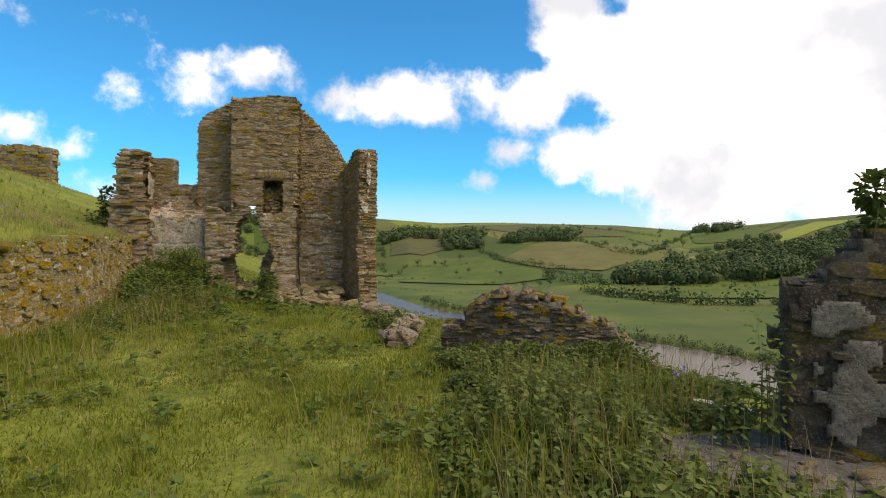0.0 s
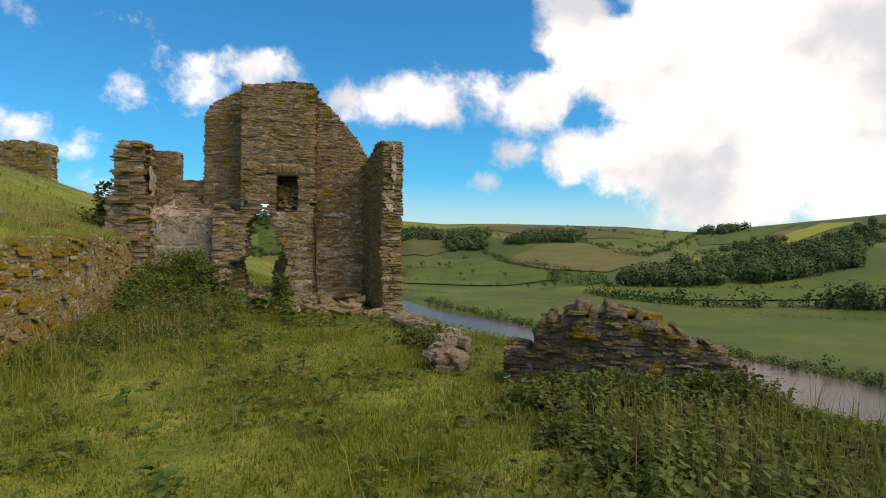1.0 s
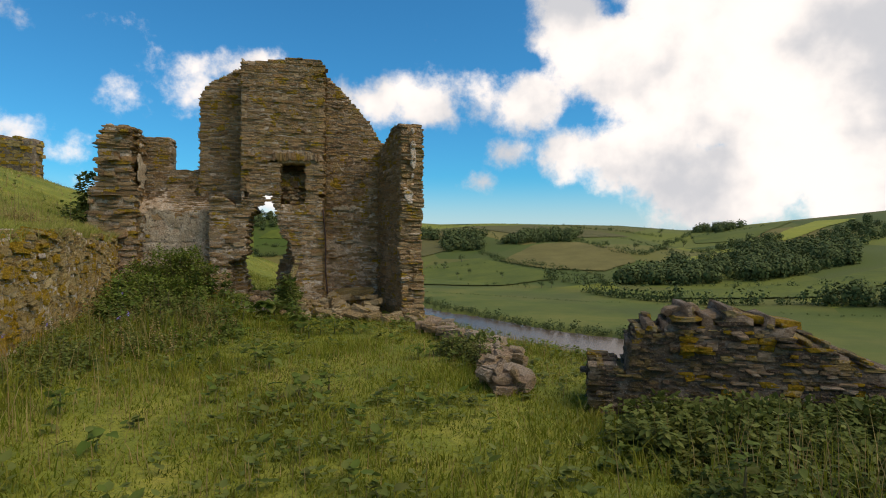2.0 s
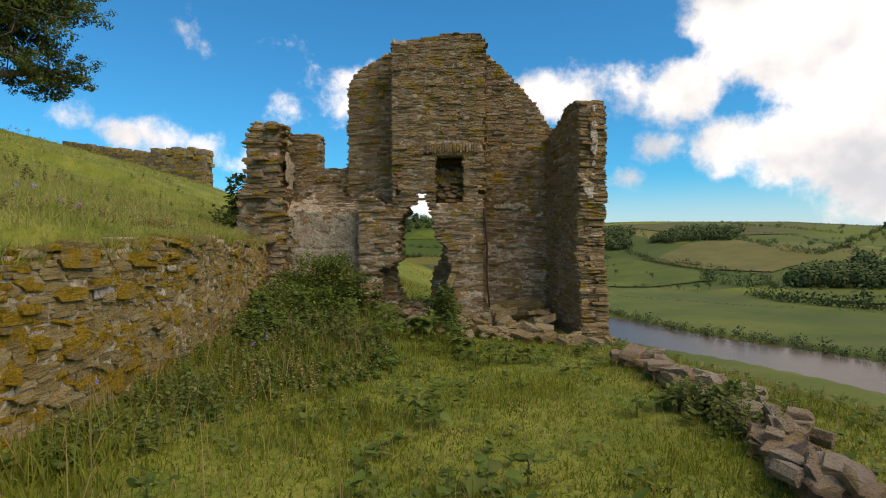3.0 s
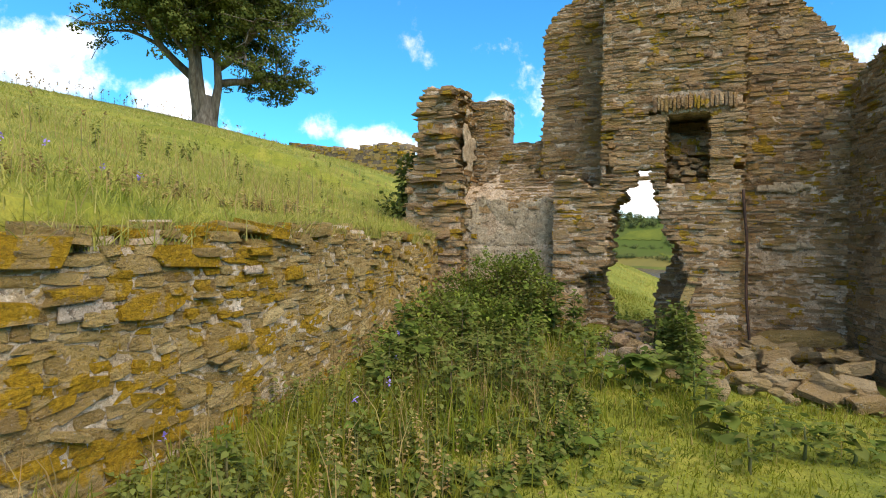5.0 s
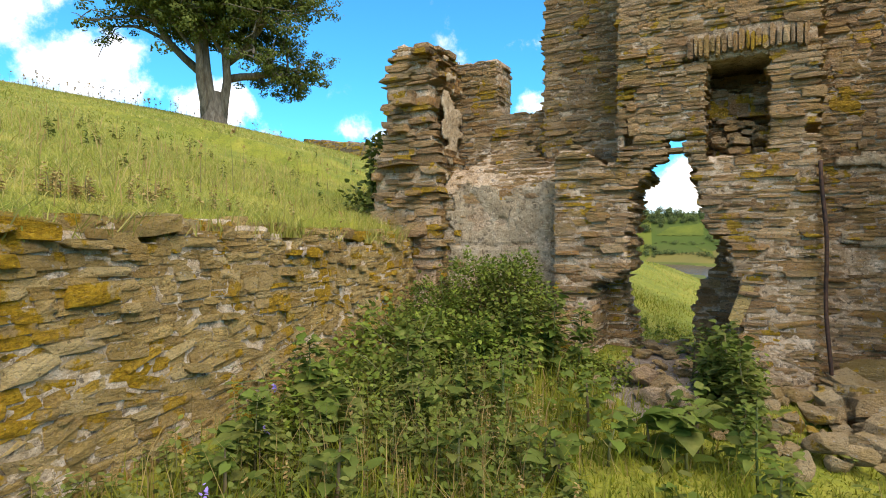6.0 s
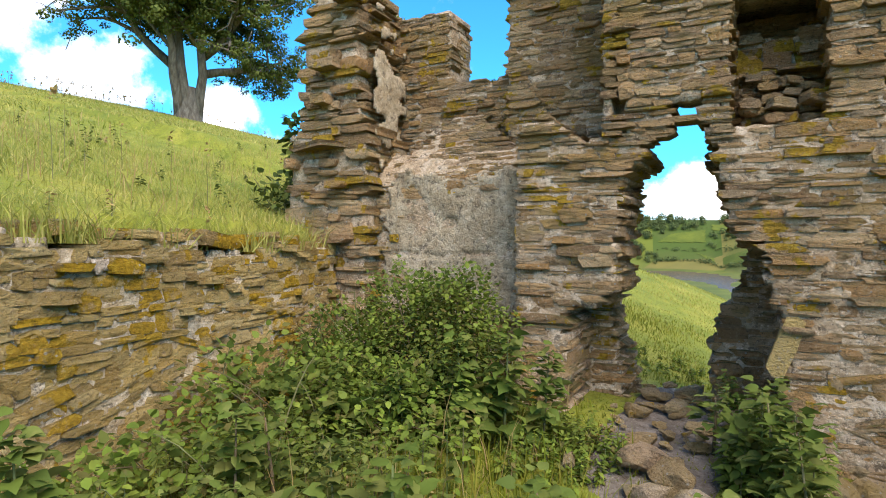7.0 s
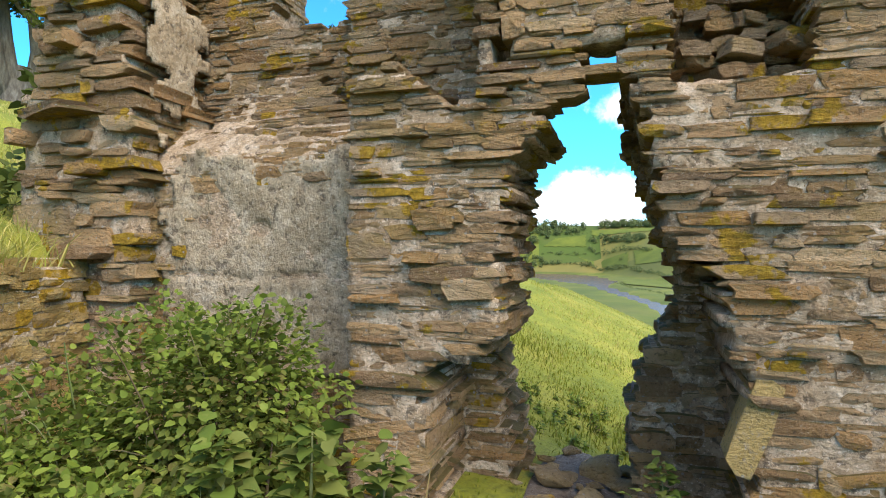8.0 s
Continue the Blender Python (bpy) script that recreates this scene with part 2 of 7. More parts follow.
def mortar_material(name, a, bcol, c, seams=1.6, stony=(0.33, 0.225, 0.12)):
    m, n, l, b = shader(name, 0.95)
    geo = n.new("ShaderNodeNewGeometry")
    pos = geo.outputs["Position"]
    col = ramp_of(n, l, noise_of(n, l, pos, 7.0, 8.0, 0.68), [(0.3, a), (0.5, bcol), (0.7, c)])
    wide = noise_of(n, l, pos, 1.9, 7.0, 0.68)
    col = mixed(n, l, span(n, l, wide, 0.45, 0.68, 0.0, 0.45), col, a)
    fine = noise_of(n, l, pos, 46.0, 8.0, 0.7)
    col = mixed(n, l, span(n, l, fine, 0.50, 0.68, 0.0, 0.6), col, (0.15, 0.11, 0.075))
    crumb = noise_of(n, l, pos, 17.0, 7.0, 0.7)
    col = mixed(n, l, span(n, l, crumb, 0.37, 0.46, 0.75, 0.0), col, (0.11, 0.08, 0.055))
    chip = noise_of(n, l, pos, 60.0, 3.0, 0.6)
    col = mixed(n, l, span(n, l, chip, 0.58, 0.66, 0.0, 0.6), col, c)
    stretch = n.new("ShaderNodeMapping")
    stretch.inputs["Scale"].default_value = (1, 1, seams)
    l.new(pos, stretch.inputs["Vector"])
    seam = noise_of(n, l, stretch.outputs[0], 11.0, 9.0, 0.7)
    col = mixed(n, l, span(n, l, seam, 0.33, 0.42, 0.45, 0.0), col, (0.13, 0.09, 0.06))
    col = mixed(n, l, span(n, l, seam, 0.58, 0.66, 0.0, 0.25), col, stony)
    l.new(col, b.inputs["Base Color"])
    both = n.new("ShaderNodeMath")
    both.operation = "ADD"
    l.new(crumb, both.inputs[0])
    l.new(seam, both.inputs[1])
    bump_of(n, l, b, both.outputs[0], 1.0, 0.055)
    return m


mortar = mortar_material("earth and lime mortar", (0.33, 0.21, 0.11), (0.58, 0.415, 0.26), (0.86, 0.70, 0.52))
mortar_wall = mortar_material("ochre earth mortar", (0.36, 0.26, 0.135), (0.60, 0.465, 0.30), (0.86, 0.75, 0.60))
# Mortar darkened to match the shaded stones; the field wall shares it.
mortar_dark = mortar_material("darkened earth mortar", (0.10, 0.07, 0.045), (0.21, 0.155, 0.10), (0.40, 0.33, 0.25))
plaster_mat = mortar_material("weathered lime render", (0.30, 0.215, 0.12), (0.475, 0.365, 0.23), (0.68, 0.56, 0.40), 0.35, (0.38, 0.30, 0.20))
lime_mat = mortar_material("fresh pale lime", (0.42, 0.32, 0.22), (0.62, 0.50, 0.38), (0.78, 0.68, 0.56), 1.2, (0.55, 0.43, 0.32))
# Pale render painted down to the tone it has in shade.
shaded_render_mat = mortar_material("render dulled as in shade", (0.18, 0.135, 0.095), (0.33, 0.265, 0.195), (0.48, 0.40, 0.31), 0.8, (0.26, 0.20, 0.14))
mud = mortar_material("bare trodden earth", (0.13, 0.10, 0.075), (0.25, 0.205, 0.165), (0.38, 0.33, 0.285), 1.0, (0.24, 0.19, 0.15))


def leaf_material(name, tones, through=0.35, rough=0.65, patches=()):
    m, n, l, b = shader(name, rough)
    b.inputs["Specular IOR Level"].default_value = 0.12
    rnd, pos, nor = chance(n, l)
    col = ramp_of(n, l, rnd, [(i / (len(tones) - 1), c) for i, c in enumerate(tones)])
    big = noise_of(n, l, pos, 1.1, 3.0)
    col = mixed(n, l, span(n, l, big, 0.35, 0.7, 0.0, 0.35), col, tones[-1])
    for scale, low, high, force, tint in patches:
        col = mixed(n, l, span(n, l, noise_of(n, l, pos, scale, 4.0, 0.6), low, high, 0.0, force), col, tint)
    l.new(col, b.inputs["Base Color"])
    tr = n.new("ShaderNodeBsdfTranslucent")
    l.new(col, tr.inputs["Color"])
    mx = n.new("ShaderNodeMixShader")
    mx.inputs[0].default_value = through
    l.new(b.outputs[0], mx.inputs[1])
    l.new(tr.outputs[0], mx.inputs[2])
    out = [q for q in n if q.bl_idname == "ShaderNodeOutputMaterial"][0]
    l.new(mx.outputs[0], out.inputs["Surface"])
    return m


grass_mat = leaf_material("meadow grass", [(0.162, 0.188, 0.016), (0.218, 0.230, 0.021), (0.114, 0.153, 0.013), (0.305, 0.265, 0.050), (0.192, 0.210, 0.019)],
                          patches=((0.8, 0.54, 0.70, 0.4, (0.30, 0.28, 0.03)), (1.3, 0.54, 0.64, 0.6, (0.12, 0.165, 0.012)), (2.6, 0.56, 0.68, 0.6, (0.075, 0.085, 0.014))))
slope_mat = leaf_material("dry hillside grass", [(0.275, 0.295, 0.050), (0.37, 0.335, 0.085), (0.215, 0.25, 0.038), (0.46, 0.38, 0.135), (0.31, 0.31, 0.062)],
                          patches=((0.45, 0.52, 0.66, 0.6, (0.205, 0.256, 0.026)), (1.7, 0.56, 0.68, 0.6, (0.538, 0.448, 0.154))))
straw_mat = leaf_material("seeding grass stalks", [(0.34, 0.25, 0.09), (0.42, 0.32, 0.13), (0.26, 0.19, 0.06), (0.36, 0.23, 0.10)])
nettle_mat = leaf_material("nettle leaf", [(0.115, 0.145, 0.030), (0.16, 0.19, 0.042), (0.085, 0.112, 0.024), (0.22, 0.235, 0.060)],
                           patches=((1.9, 0.52, 0.65, 0.45, (0.15, 0.135, 0.03)), (3.1, 0.55, 0.68, 0.5, (0.19, 0.21, 0.05))))
bramble_mat = leaf_material("bramble leaf", [(0.125, 0.19, 0.022), (0.185, 0.255, 0.034), (0.09, 0.135, 0.018), (0.25, 0.31, 0.046), (0.10, 0.15, 0.025), (0.16, 0.135, 0.04)], patches=((2.4, 0.50, 0.62, 0.55, (0.065, 0.095, 0.022)), (4.5, 0.58, 0.68, 0.5, (0.23, 0.26, 0.06)), (7.0, 0.66, 0.72, 0.6, (0.17, 0.12, 0.05))))
dock_mat = leaf_material("broad dock leaf", [(0.095, 0.145, 0.022), (0.13, 0.18, 0.03), (0.07, 0.11, 0.018), (0.165, 0.20, 0.042), (0.13, 0.135, 0.035)], patches=((5.0, 0.60, 0.70, 0.5, (0.25, 0.24, 0.07)),))
oak_mat = leaf_material("oak leaf", [(0.075, 0.10, 0.02), (0.11, 0.135, 0.028), (0.05, 0.07, 0.015), (0.15, 0.17, 0.035)], 0.25)
far_tree_mat = leaf_material("distant foliage", [(0.068, 0.092, 0.034), (0.095, 0.122, 0.042), (0.052, 0.072, 0.030), (0.138, 0.165, 0.050)], 0.1, 0.9)
flower_mat = leaf_material("violet flower", [(0.30, 0.22, 0.60), (0.40, 0.30, 0.68)])
bark_m, bn, bl, bb = shader("grey bark", 0.9)
bpos = bn.new("ShaderNodeNewGeometry").outputs["Position"]
bmap = bn.new("ShaderNodeMapping")
bmap.inputs["Scale"].default_value = (1, 1, 0.25)
bl.new(bpos, bmap.inputs["Vector"])
bfac = noise_of(bn, bl, bmap.outputs[0], 9.0, 6.0, 0.65)
bl.new(ramp_of(bn, bl, bfac, [(0.3, (0.07, 0.055, 0.04)), (0.55, (0.16, 0.135, 0.10)), (0.75, (0.26, 0.235, 0.19))]), bb.inputs["Base Color"])
bump_of(bn, bl, bb, bfac, 1.0, 0.05)
stem_mat = leaf_material("green stem", [(0.10, 0.14, 0.04), (0.15, 0.15, 0.06), (0.13, 0.09, 0.05)], 0.0)

# ground: turf nearby, a patchwork of fields in the distance
ground_mat, gn, gl, gb = shader("turf and fields", 0.95)
gpos = gn.new("ShaderNodeNewGeometry").outputs["Position"]
turf = ramp_of(gn, gl, noise_of(gn, gl, gpos, 1.3, 8.0, 0.65), [(0.3, (0.100, 0.134, 0.015)), (0.5, (0.194, 0.207, 0.023)), (0.7, (0.30, 0.27, 0.043))])
turf = mixed(gn, gl, span(gn, gl, noise_of(gn, gl, gpos, 24.0, 4.0, 0.7), 0.42, 0.75, 0.0, 0.6), turf, (0.06, 0.07, 0.02))
cells = gn.new("ShaderNodeTexVoronoi")
cells.inputs["Scale"].default_value, cells.inputs["Randomness"].default_value = 1 / 125.0, 0.9
flatten = gn.new("ShaderNodeMapping")
flatten.inputs["Scale"].default_value = (1.0, 0.62, 0.0)
flatten.inputs["Rotation"].default_value = (0, 0, 0.5)
gl.new(gpos, flatten.inputs["Vector"])
gl.new(flatten.outputs[0], cells.inputs["Vector"])
pick = gn.new("ShaderNodeSeparateColor")
gl.new(cells.outputs["Color"], pick.inputs[0])
field = ramp_of(gn, gl, pick.outputs["Red"], [(0.0, (0.055, 0.085, 0.012)), (0.3, (0.085, 0.11, 0.016)), (0.5, (0.185, 0.15, 0.035)), (0.65, (0.065, 0.09, 0.014)), (0.85, (0.19, 0.20, 0.022))])
level = gn.new("ShaderNodeSeparateXYZ")
gl.new(gpos, level.inputs[0])
meadow = ramp_of(gn, gl, noise_of(gn, gl, gpos, 0.02, 6.0, 0.6), [(0.35, (0.065, 0.092, 0.013)), (0.5, (0.095, 0.118, 0.017)), (0.65, (0.14, 0.142, 0.024))])
field = mixed(gn, gl, span(gn, gl, level.outputs["Z"], -37.6, -35.5, 1.0, 0.0), field, meadow)
field = mixed(gn, gl, span(gn, gl, noise_of(gn, gl, gpos, 0.012, 7.0), 0.4, 0.7, 0.0, 0.5), field, (0.085, 0.09, 0.025))
away = gn.new("ShaderNodeVectorMath")
away.operation = "LENGTH"
gl.new(gpos, away.inputs[0])
gcol = mixed(gn, gl, span(gn, gl, away.outputs["Value"], 90, 230), turf, field)
gl.new(gcol, gb.inputs["Base Color"])
bump_of(gn, gl, gb, noise_of(gn, gl, gpos, 9.0, 6.0, 0.7), 0.6, 0.06)

water_mat, un, ul, ub = shader("river water", 0.06)
ub.inputs["Base Color"].default_value = (0.10, 0.072, 0.05, 1)
ub.inputs["Specular IOR Level"].default_value = 0.5
ub.inputs["IOR"].default_value = 1.16
ub.inputs["Roughness"].default_value = 0.26
bump_of(un, ul, ub, noise_of(un, ul, un.new("ShaderNodeNewGeometry").outputs["Position"], 0.12, 2.0), 0.02, 0.05)


# ---- mesh helpers ----
def mesh_of(name, verts, faces, material, smooth=False):
    me = bpy.data.meshes.new(name)
    verts = np.asarray(verts, np.float32).reshape(-1, 3)
    if isinstance(faces, np.ndarray):
        k = faces.shape[1]
        me.vertices.add(len(verts))
        me.vertices.foreach_set("co", verts.ravel())
        me.loops.add(faces.size)
        me.loops.foreach_set("vertex_index", faces.astype(np.int32).ravel())
        me.polygons.add(len(faces))
        me.polygons.foreach_set("loop_start", np.arange(0, faces.size, k, dtype=np.int32))
        me.update(calc_edges=True)
    else:
        me.from_pydata(verts.tolist(), [], faces)
        me.update()
    if smooth:
        me.polygons.foreach_set("use_smooth", np.ones(len(me.polygons), bool))
    me.materials.append(material)
    return me


def part(name, me, parent, label=""):
    ob = new(name, me)
    ob.parent = parent
    return tagged(ob, label) if label else ob


def thing(name, me, label, category, group="", kind=""):
    return tagged(new(name, me), label, category, group, kind)


def empty(name, at, label, category, group="", kind=""):
    ob = new(name)
    ob.location = at
    return tagged(ob, label, category, group, kind)


# ---- ground ----
def smooth(a, b, v):
    t = np.clip((v - a) / (b - a), 0, 1)
    return t * t * (3 - 2 * t)


RETAIN = [(-5.85, 4.3), (-5.95, 7.0), (-6.15, 8.8), (-6.62, 10.6), (-7.15, 12.2), (-7.55, 13.4), (-7.82, 14.4), (-8.15, 15.2)]
RIVER = [(230, 20), (150, 92), (122, 146), (106, 181), (89, 213), (66, 243), (50, 257), (34, 275), (20, 299), (1, 332), (-14, 352), (-30, 400), (-62, 500), (-120, 640), (-165, 760), (-215, 870), (-270, 980), (-350, 1065), (-500, 1120)]
SWING = radians(-0.75)


def swung(points):
    """Turns a list of far places about the start of the walk."""
    c, k = math.cos(SWING), math.sin(SWING)
    return [(x * c - y * k, x * k + y * c, *rest) for x, y, *rest in points]


CREST = [(-180, 3.0), (-60, 3.0), (-20, 2.7), (-7, 2.5), (0, 2.05), (5, 2.15), (17, 1.9), (23, 1.4), (27, 1.8), (38, 2.9), (60, 3.4), (180, 3.0)]
RIVER_Y, RIVER_HALF = [0, 330, 400, 520, 740, 860, 1000, 1600], [22, 22, 12, 6, 9, 46, 60, 60]


def lumps(x, y, size, seed):
    s = 0
    for i, (k, a) in enumerate(((1, 1), (2.1, 0.5), (4.3, 0.25))):
        s = s + a * np.sin(x / size * k * 1.3 + seed + i) * np.cos(y / size * k + seed * 1.7 + 2 * i)
    return s / 1.75


def river_gap(x, y):
    best = np.full(np.shape(x), 1e9)
    for (ax, ay), (bx, by) in zip(RIVER, RIVER[1:]):
        dx, dy = bx - ax, by - ay
        t = np.clip(((x - ax) * dx + (y - ay) * dy) / (dx * dx + dy * dy), 0, 1)
        best = np.minimum(best, np.hypot(x - ax - t * dx, y - ay - t * dy))
    return best


def land(x, y):
    x, y = np.asarray(x, float), np.asarray(y, float)
    edge = np.interp(y, [p[1] for p in RETAIN], [p[0] for p in RETAIN])
    d = edge - x  # distance into the hillside
    dd = np.clip(d, 0, 29)
    hill = 1.64 + 0.288 * dd - 0.001 * dd * dd + 0.0007 * (np.clip(y, -30, 60) - 10) - 0.0016 * np.clip(y - 45, 0, 400) ** 2 + 0.05 * lumps(x, y, 2.3, 1)
    hill = hill - 0.187 * np.clip(y - 17, 0, 20) * np.exp(-np.clip(d, 0, 60) / 3.8)
    hill = hill - 0.012 * np.clip(d - 30, 0, 200) - 0.0097 * np.clip(y - 20.7 - 0.179 * np.clip(d, 0, 60), 0, 400) ** 2
    flat = 0.0 + 0.075 * np.clip(-3.2 - x, 0, 4) + 0.16 * smooth(13.6, 15.6, y) * smooth(-3.0, -4.5, x) + 0.05 * lumps(x, y, 1.6, 4)
    fall = 1.55 - 0.255 * x - 0.138 * y - 0.0004 * np.clip(np.hypot(x, y) - 20, 0, 300) ** 2 * 0.6 + 0.05 * lumps(x, y, 3.0, 2)
    open_ground = np.minimum(flat, fall)
    behind = smooth(16.4, 17.6, y)
    natural = 0.20 + 0.40 * (-5.6 - x) - 0.02 * (y - 17) - 0.014 * np.clip(y - 22.5, 0, 400) ** 2 + 0.05 * lumps(x, y, 2.0, 7)
    natural = np.where(x > -4.5, np.minimum(natural, fall + 0.3), natural)
    low = open_ground * (1 - behind) + natural * behind
    step = smooth(0.08, 0.32, d)
    low = np.where(d > 0, np.minimum(low, hill + 0.9 * np.exp(-np.clip(d, 0, 50) / 6.0)), low)
    z = low * (1 - step) + np.where(y > 16.4, np.maximum(hill * 1.0, low), hill) * step
    # the valley floor and the hills over the river
    x, y = x * math.cos(SWING) + y * math.sin(SWING), y * math.cos(SWING) - x * math.sin(SWING)
    r, az = np.hypot(x, y), np.degrees(np.arctan2(x, y))
    crest = 1350 * np.tan(np.radians(np.interp(az, [c[0] for c in CREST], [c[1] for c in CREST])))
    start = np.interp(az, [-180, -40, -30, -12, -3, 10, 25, 40, 180], [500, 900, 1180, 1120, 700, 520, 420, 330, 300])
    rise = smooth(0, 1, np.clip((r - start) / (1350 - start), 0, 1)) * 0.55 + 0.45 * np.clip((r - start) / (1350 - start), 0, 1)
    far = -38.6 + (crest + 38.6) * rise + lumps(x, y, 150, 3) * 7 * np.clip((r - start) / 300, 0, 1) * (1 - smooth(1150, 1350, r)) - 0.03 * np.clip(r - 1400, 0, 4000)
    half = np.interp(y, RIVER_Y, RIVER_HALF)
    far = far - 3.2 * smooth(half + 4, half - 4, river_gap(x, y))
    top = np.maximum(z, far)
    k = 3.0
    blend_zone = smooth(60, 120, r)
    soft = k * np.log(np.exp(np.clip((z - top) / k, -30, 0)) + np.exp(np.clip((far - top) / k, -30, 0))) + top
    return np.where(r < 60, z, z * (1 - blend_zone) + np.minimum(soft, top + 2) * blend_zone)


def build_ground():
    cx, cy = -3.0, 8.0
    rings = [0.0]
    while rings[-1] < 4600:
        r = rings[-1]
        rings.append(r + (0.11 if r < 13 else max(0.11, 0.028 * (r - 9))))
    n = 400
    a = np.linspace(0, 2 * math.pi, n, endpoint=False)
    rr = np.array(rings[1:])
    x = cx + rr[:, None] * np.sin(a)[None]
    y = cy + rr[:, None] * np.cos(a)[None]
    z = land(x, y)
    verts = np.stack([x, y, z], -1).reshape(-1, 3)
    verts = np.vstack([verts, [[cx, cy, float(land(cx, cy))]]])
    i = np.arange(len(rr) - 1)[:, None] * n + np.arange(n)[None]
    j = np.arange(len(rr) - 1)[:, None] * n + (np.arange(n)[None] + 1) % n
    quads = np.stack([i, i + n, j + n, j], -1).reshape(-1, 4)
    hub = len(verts) - 1
    cap = np.stack([np.full(n, hub), np.arange(n), (np.arange(n) + 1) % n, np.full(n, hub)], -1)
    me = bpy.data.meshes.new("ground")
    faces = quads.tolist() + [c[:3] for c in cap.tolist()]
    me.from_pydata(verts.tolist(), [], faces)
    me.polygons.foreach_set("use_smooth", np.ones(len(me.polygons), bool))
    me.materials.append(ground_mat)
    return thing("ground", me, "rough green turf on a hillside above a river valley", "ground", kind="structure")


build_ground()
water = mesh_of("river", [(-900, 0, -40), (500, 0, -40), (500, 1700, -40), (-900, 1700, -40)], [(0, 1, 2, 3)], water_mat)
thing("river", water, "calm brown tidal river winding through flat fields", "river", kind="structure")


# ---- rubble masonry ----
def unit_stones(count, seed, material, jag=0.17):
    """Rough slabs about one unit in each direction, face towards -y."""
    rng, out = np.random.default_rng(seed), []
    for k in range(count):
        a = [(-0.5, -0.5), (0.0, -0.5), (0.5, -0.5), (0.5, 0.0), (0.5, 0.5), (0.0, 0.5), (-0.5, 0.5), (-0.5, 0.0)]
        ring = np.array(a) * (1 + rng.uniform(-jag, jag * 0.4, (8, 2)))
        ring[:, 0] += ring[:, 1] * rng.uniform(-0.12, 0.12)
        ring[[0, 2, 4, 6]] *= rng.uniform(0.74, 1.04, (4, 2)) * np.array([1.05, 0.97])
        verts = []
        for depth, size in ((0.5, 0.96), (-0.44, 1.0), (-0.483, 0.98), (-0.5, 0.92)):
            turn = ring * size * (1 + rng.uniform(-0.03, 0.03, (8, 2)))
            verts += [(p[0], depth + rng.uniform(-0.03, 0.03), p[1]) for p in turn]
        faces = [tuple(range(8))[::-1]]
        for r in range(3):
            faces += [(8 * r + i, 8 * r + (i + 1) % 8, 8 * r + 8 + (i + 1) % 8, 8 * r + 8 + i) for i in range(8)]
        verts.append((rng.uniform(-0.12, 0.12), -0.52 + rng.uniform(-0.05, 0.05), rng.uniform(-0.12, 0.12)))
        faces += [(24 + i, 24 + (i + 1) % 8, 32) for i in range(8)]
        faces = [tuple(reversed(f)) for f in faces]
        out.append(mesh_of("stone", verts, faces, material))
    return out


LIBRARY = {}


def stones_for(material):
    if material.name not in LIBRARY:
        meshes = unit_stones(24, len(LIBRARY) + 3, material)
        data = []
        for me in meshes:
            co = np.empty(len(me.vertices) * 3, np.float32)
            me.vertices.foreach_get("co", co)
            data.append((co.reshape(-1, 3), [tuple(p.vertices) for p in me.polygons]))
        LIBRARY[material.name] = (meshes, data)
    return LIBRARY[material.name]


class Masonry:
    """Collects stones of one wall: near ones as parts, the rest joined."""

    def __init__(self, parent, seed):
        self.parent, self.rng, self.single, self.joined = parent, np.random.default_rng(seed), 0, {}

    def add(self, material, m, single):
        meshes, data = stones_for(material)
        k = int(self.rng.integers(len(meshes)))
        if single and self.single < 300:
            self.single += 1
            ob = new("stone", meshes[k])
            ob.parent = self.parent
            ob.matrix_basis = self.parent.matrix_basis.inverted() @ m
            return
        verts, faces, = self.joined.setdefault(material.name, ([], []))
        co, fs = data[k]
        a = np.array(m)
        base = sum(len(v) for v in verts)
        verts.append(co @ a[:3, :3].T + a[:3, 3])
        faces += [tuple(base + i for i in f) for f in fs]

    def done(self):
        for key, (verts, faces) in self.joined.items():
            co = np.vstack(verts)
            inv = np.array(self.parent.matrix_basis.inverted())
            me = mesh_of("stonework", co @ inv[:3, :3].T + inv[:3, 3], faces, bpy.data.materials[key])
            tagged(part("stonework", me, self.parent), kind="stuff")


def runs(inside, u0, u1, z, step=0.02):
    us = np.arange(u0, u1, step)
    ok = inside(us, np.full(len(us), z))
    out, start = [], None
    for u, o in zip(us, ok):
        if o and start is None:
            start = u
        if not o and start is not None:
            out.append((start, u))
            start = None
    if start is not None:
        out.append((start, u1))
    return out


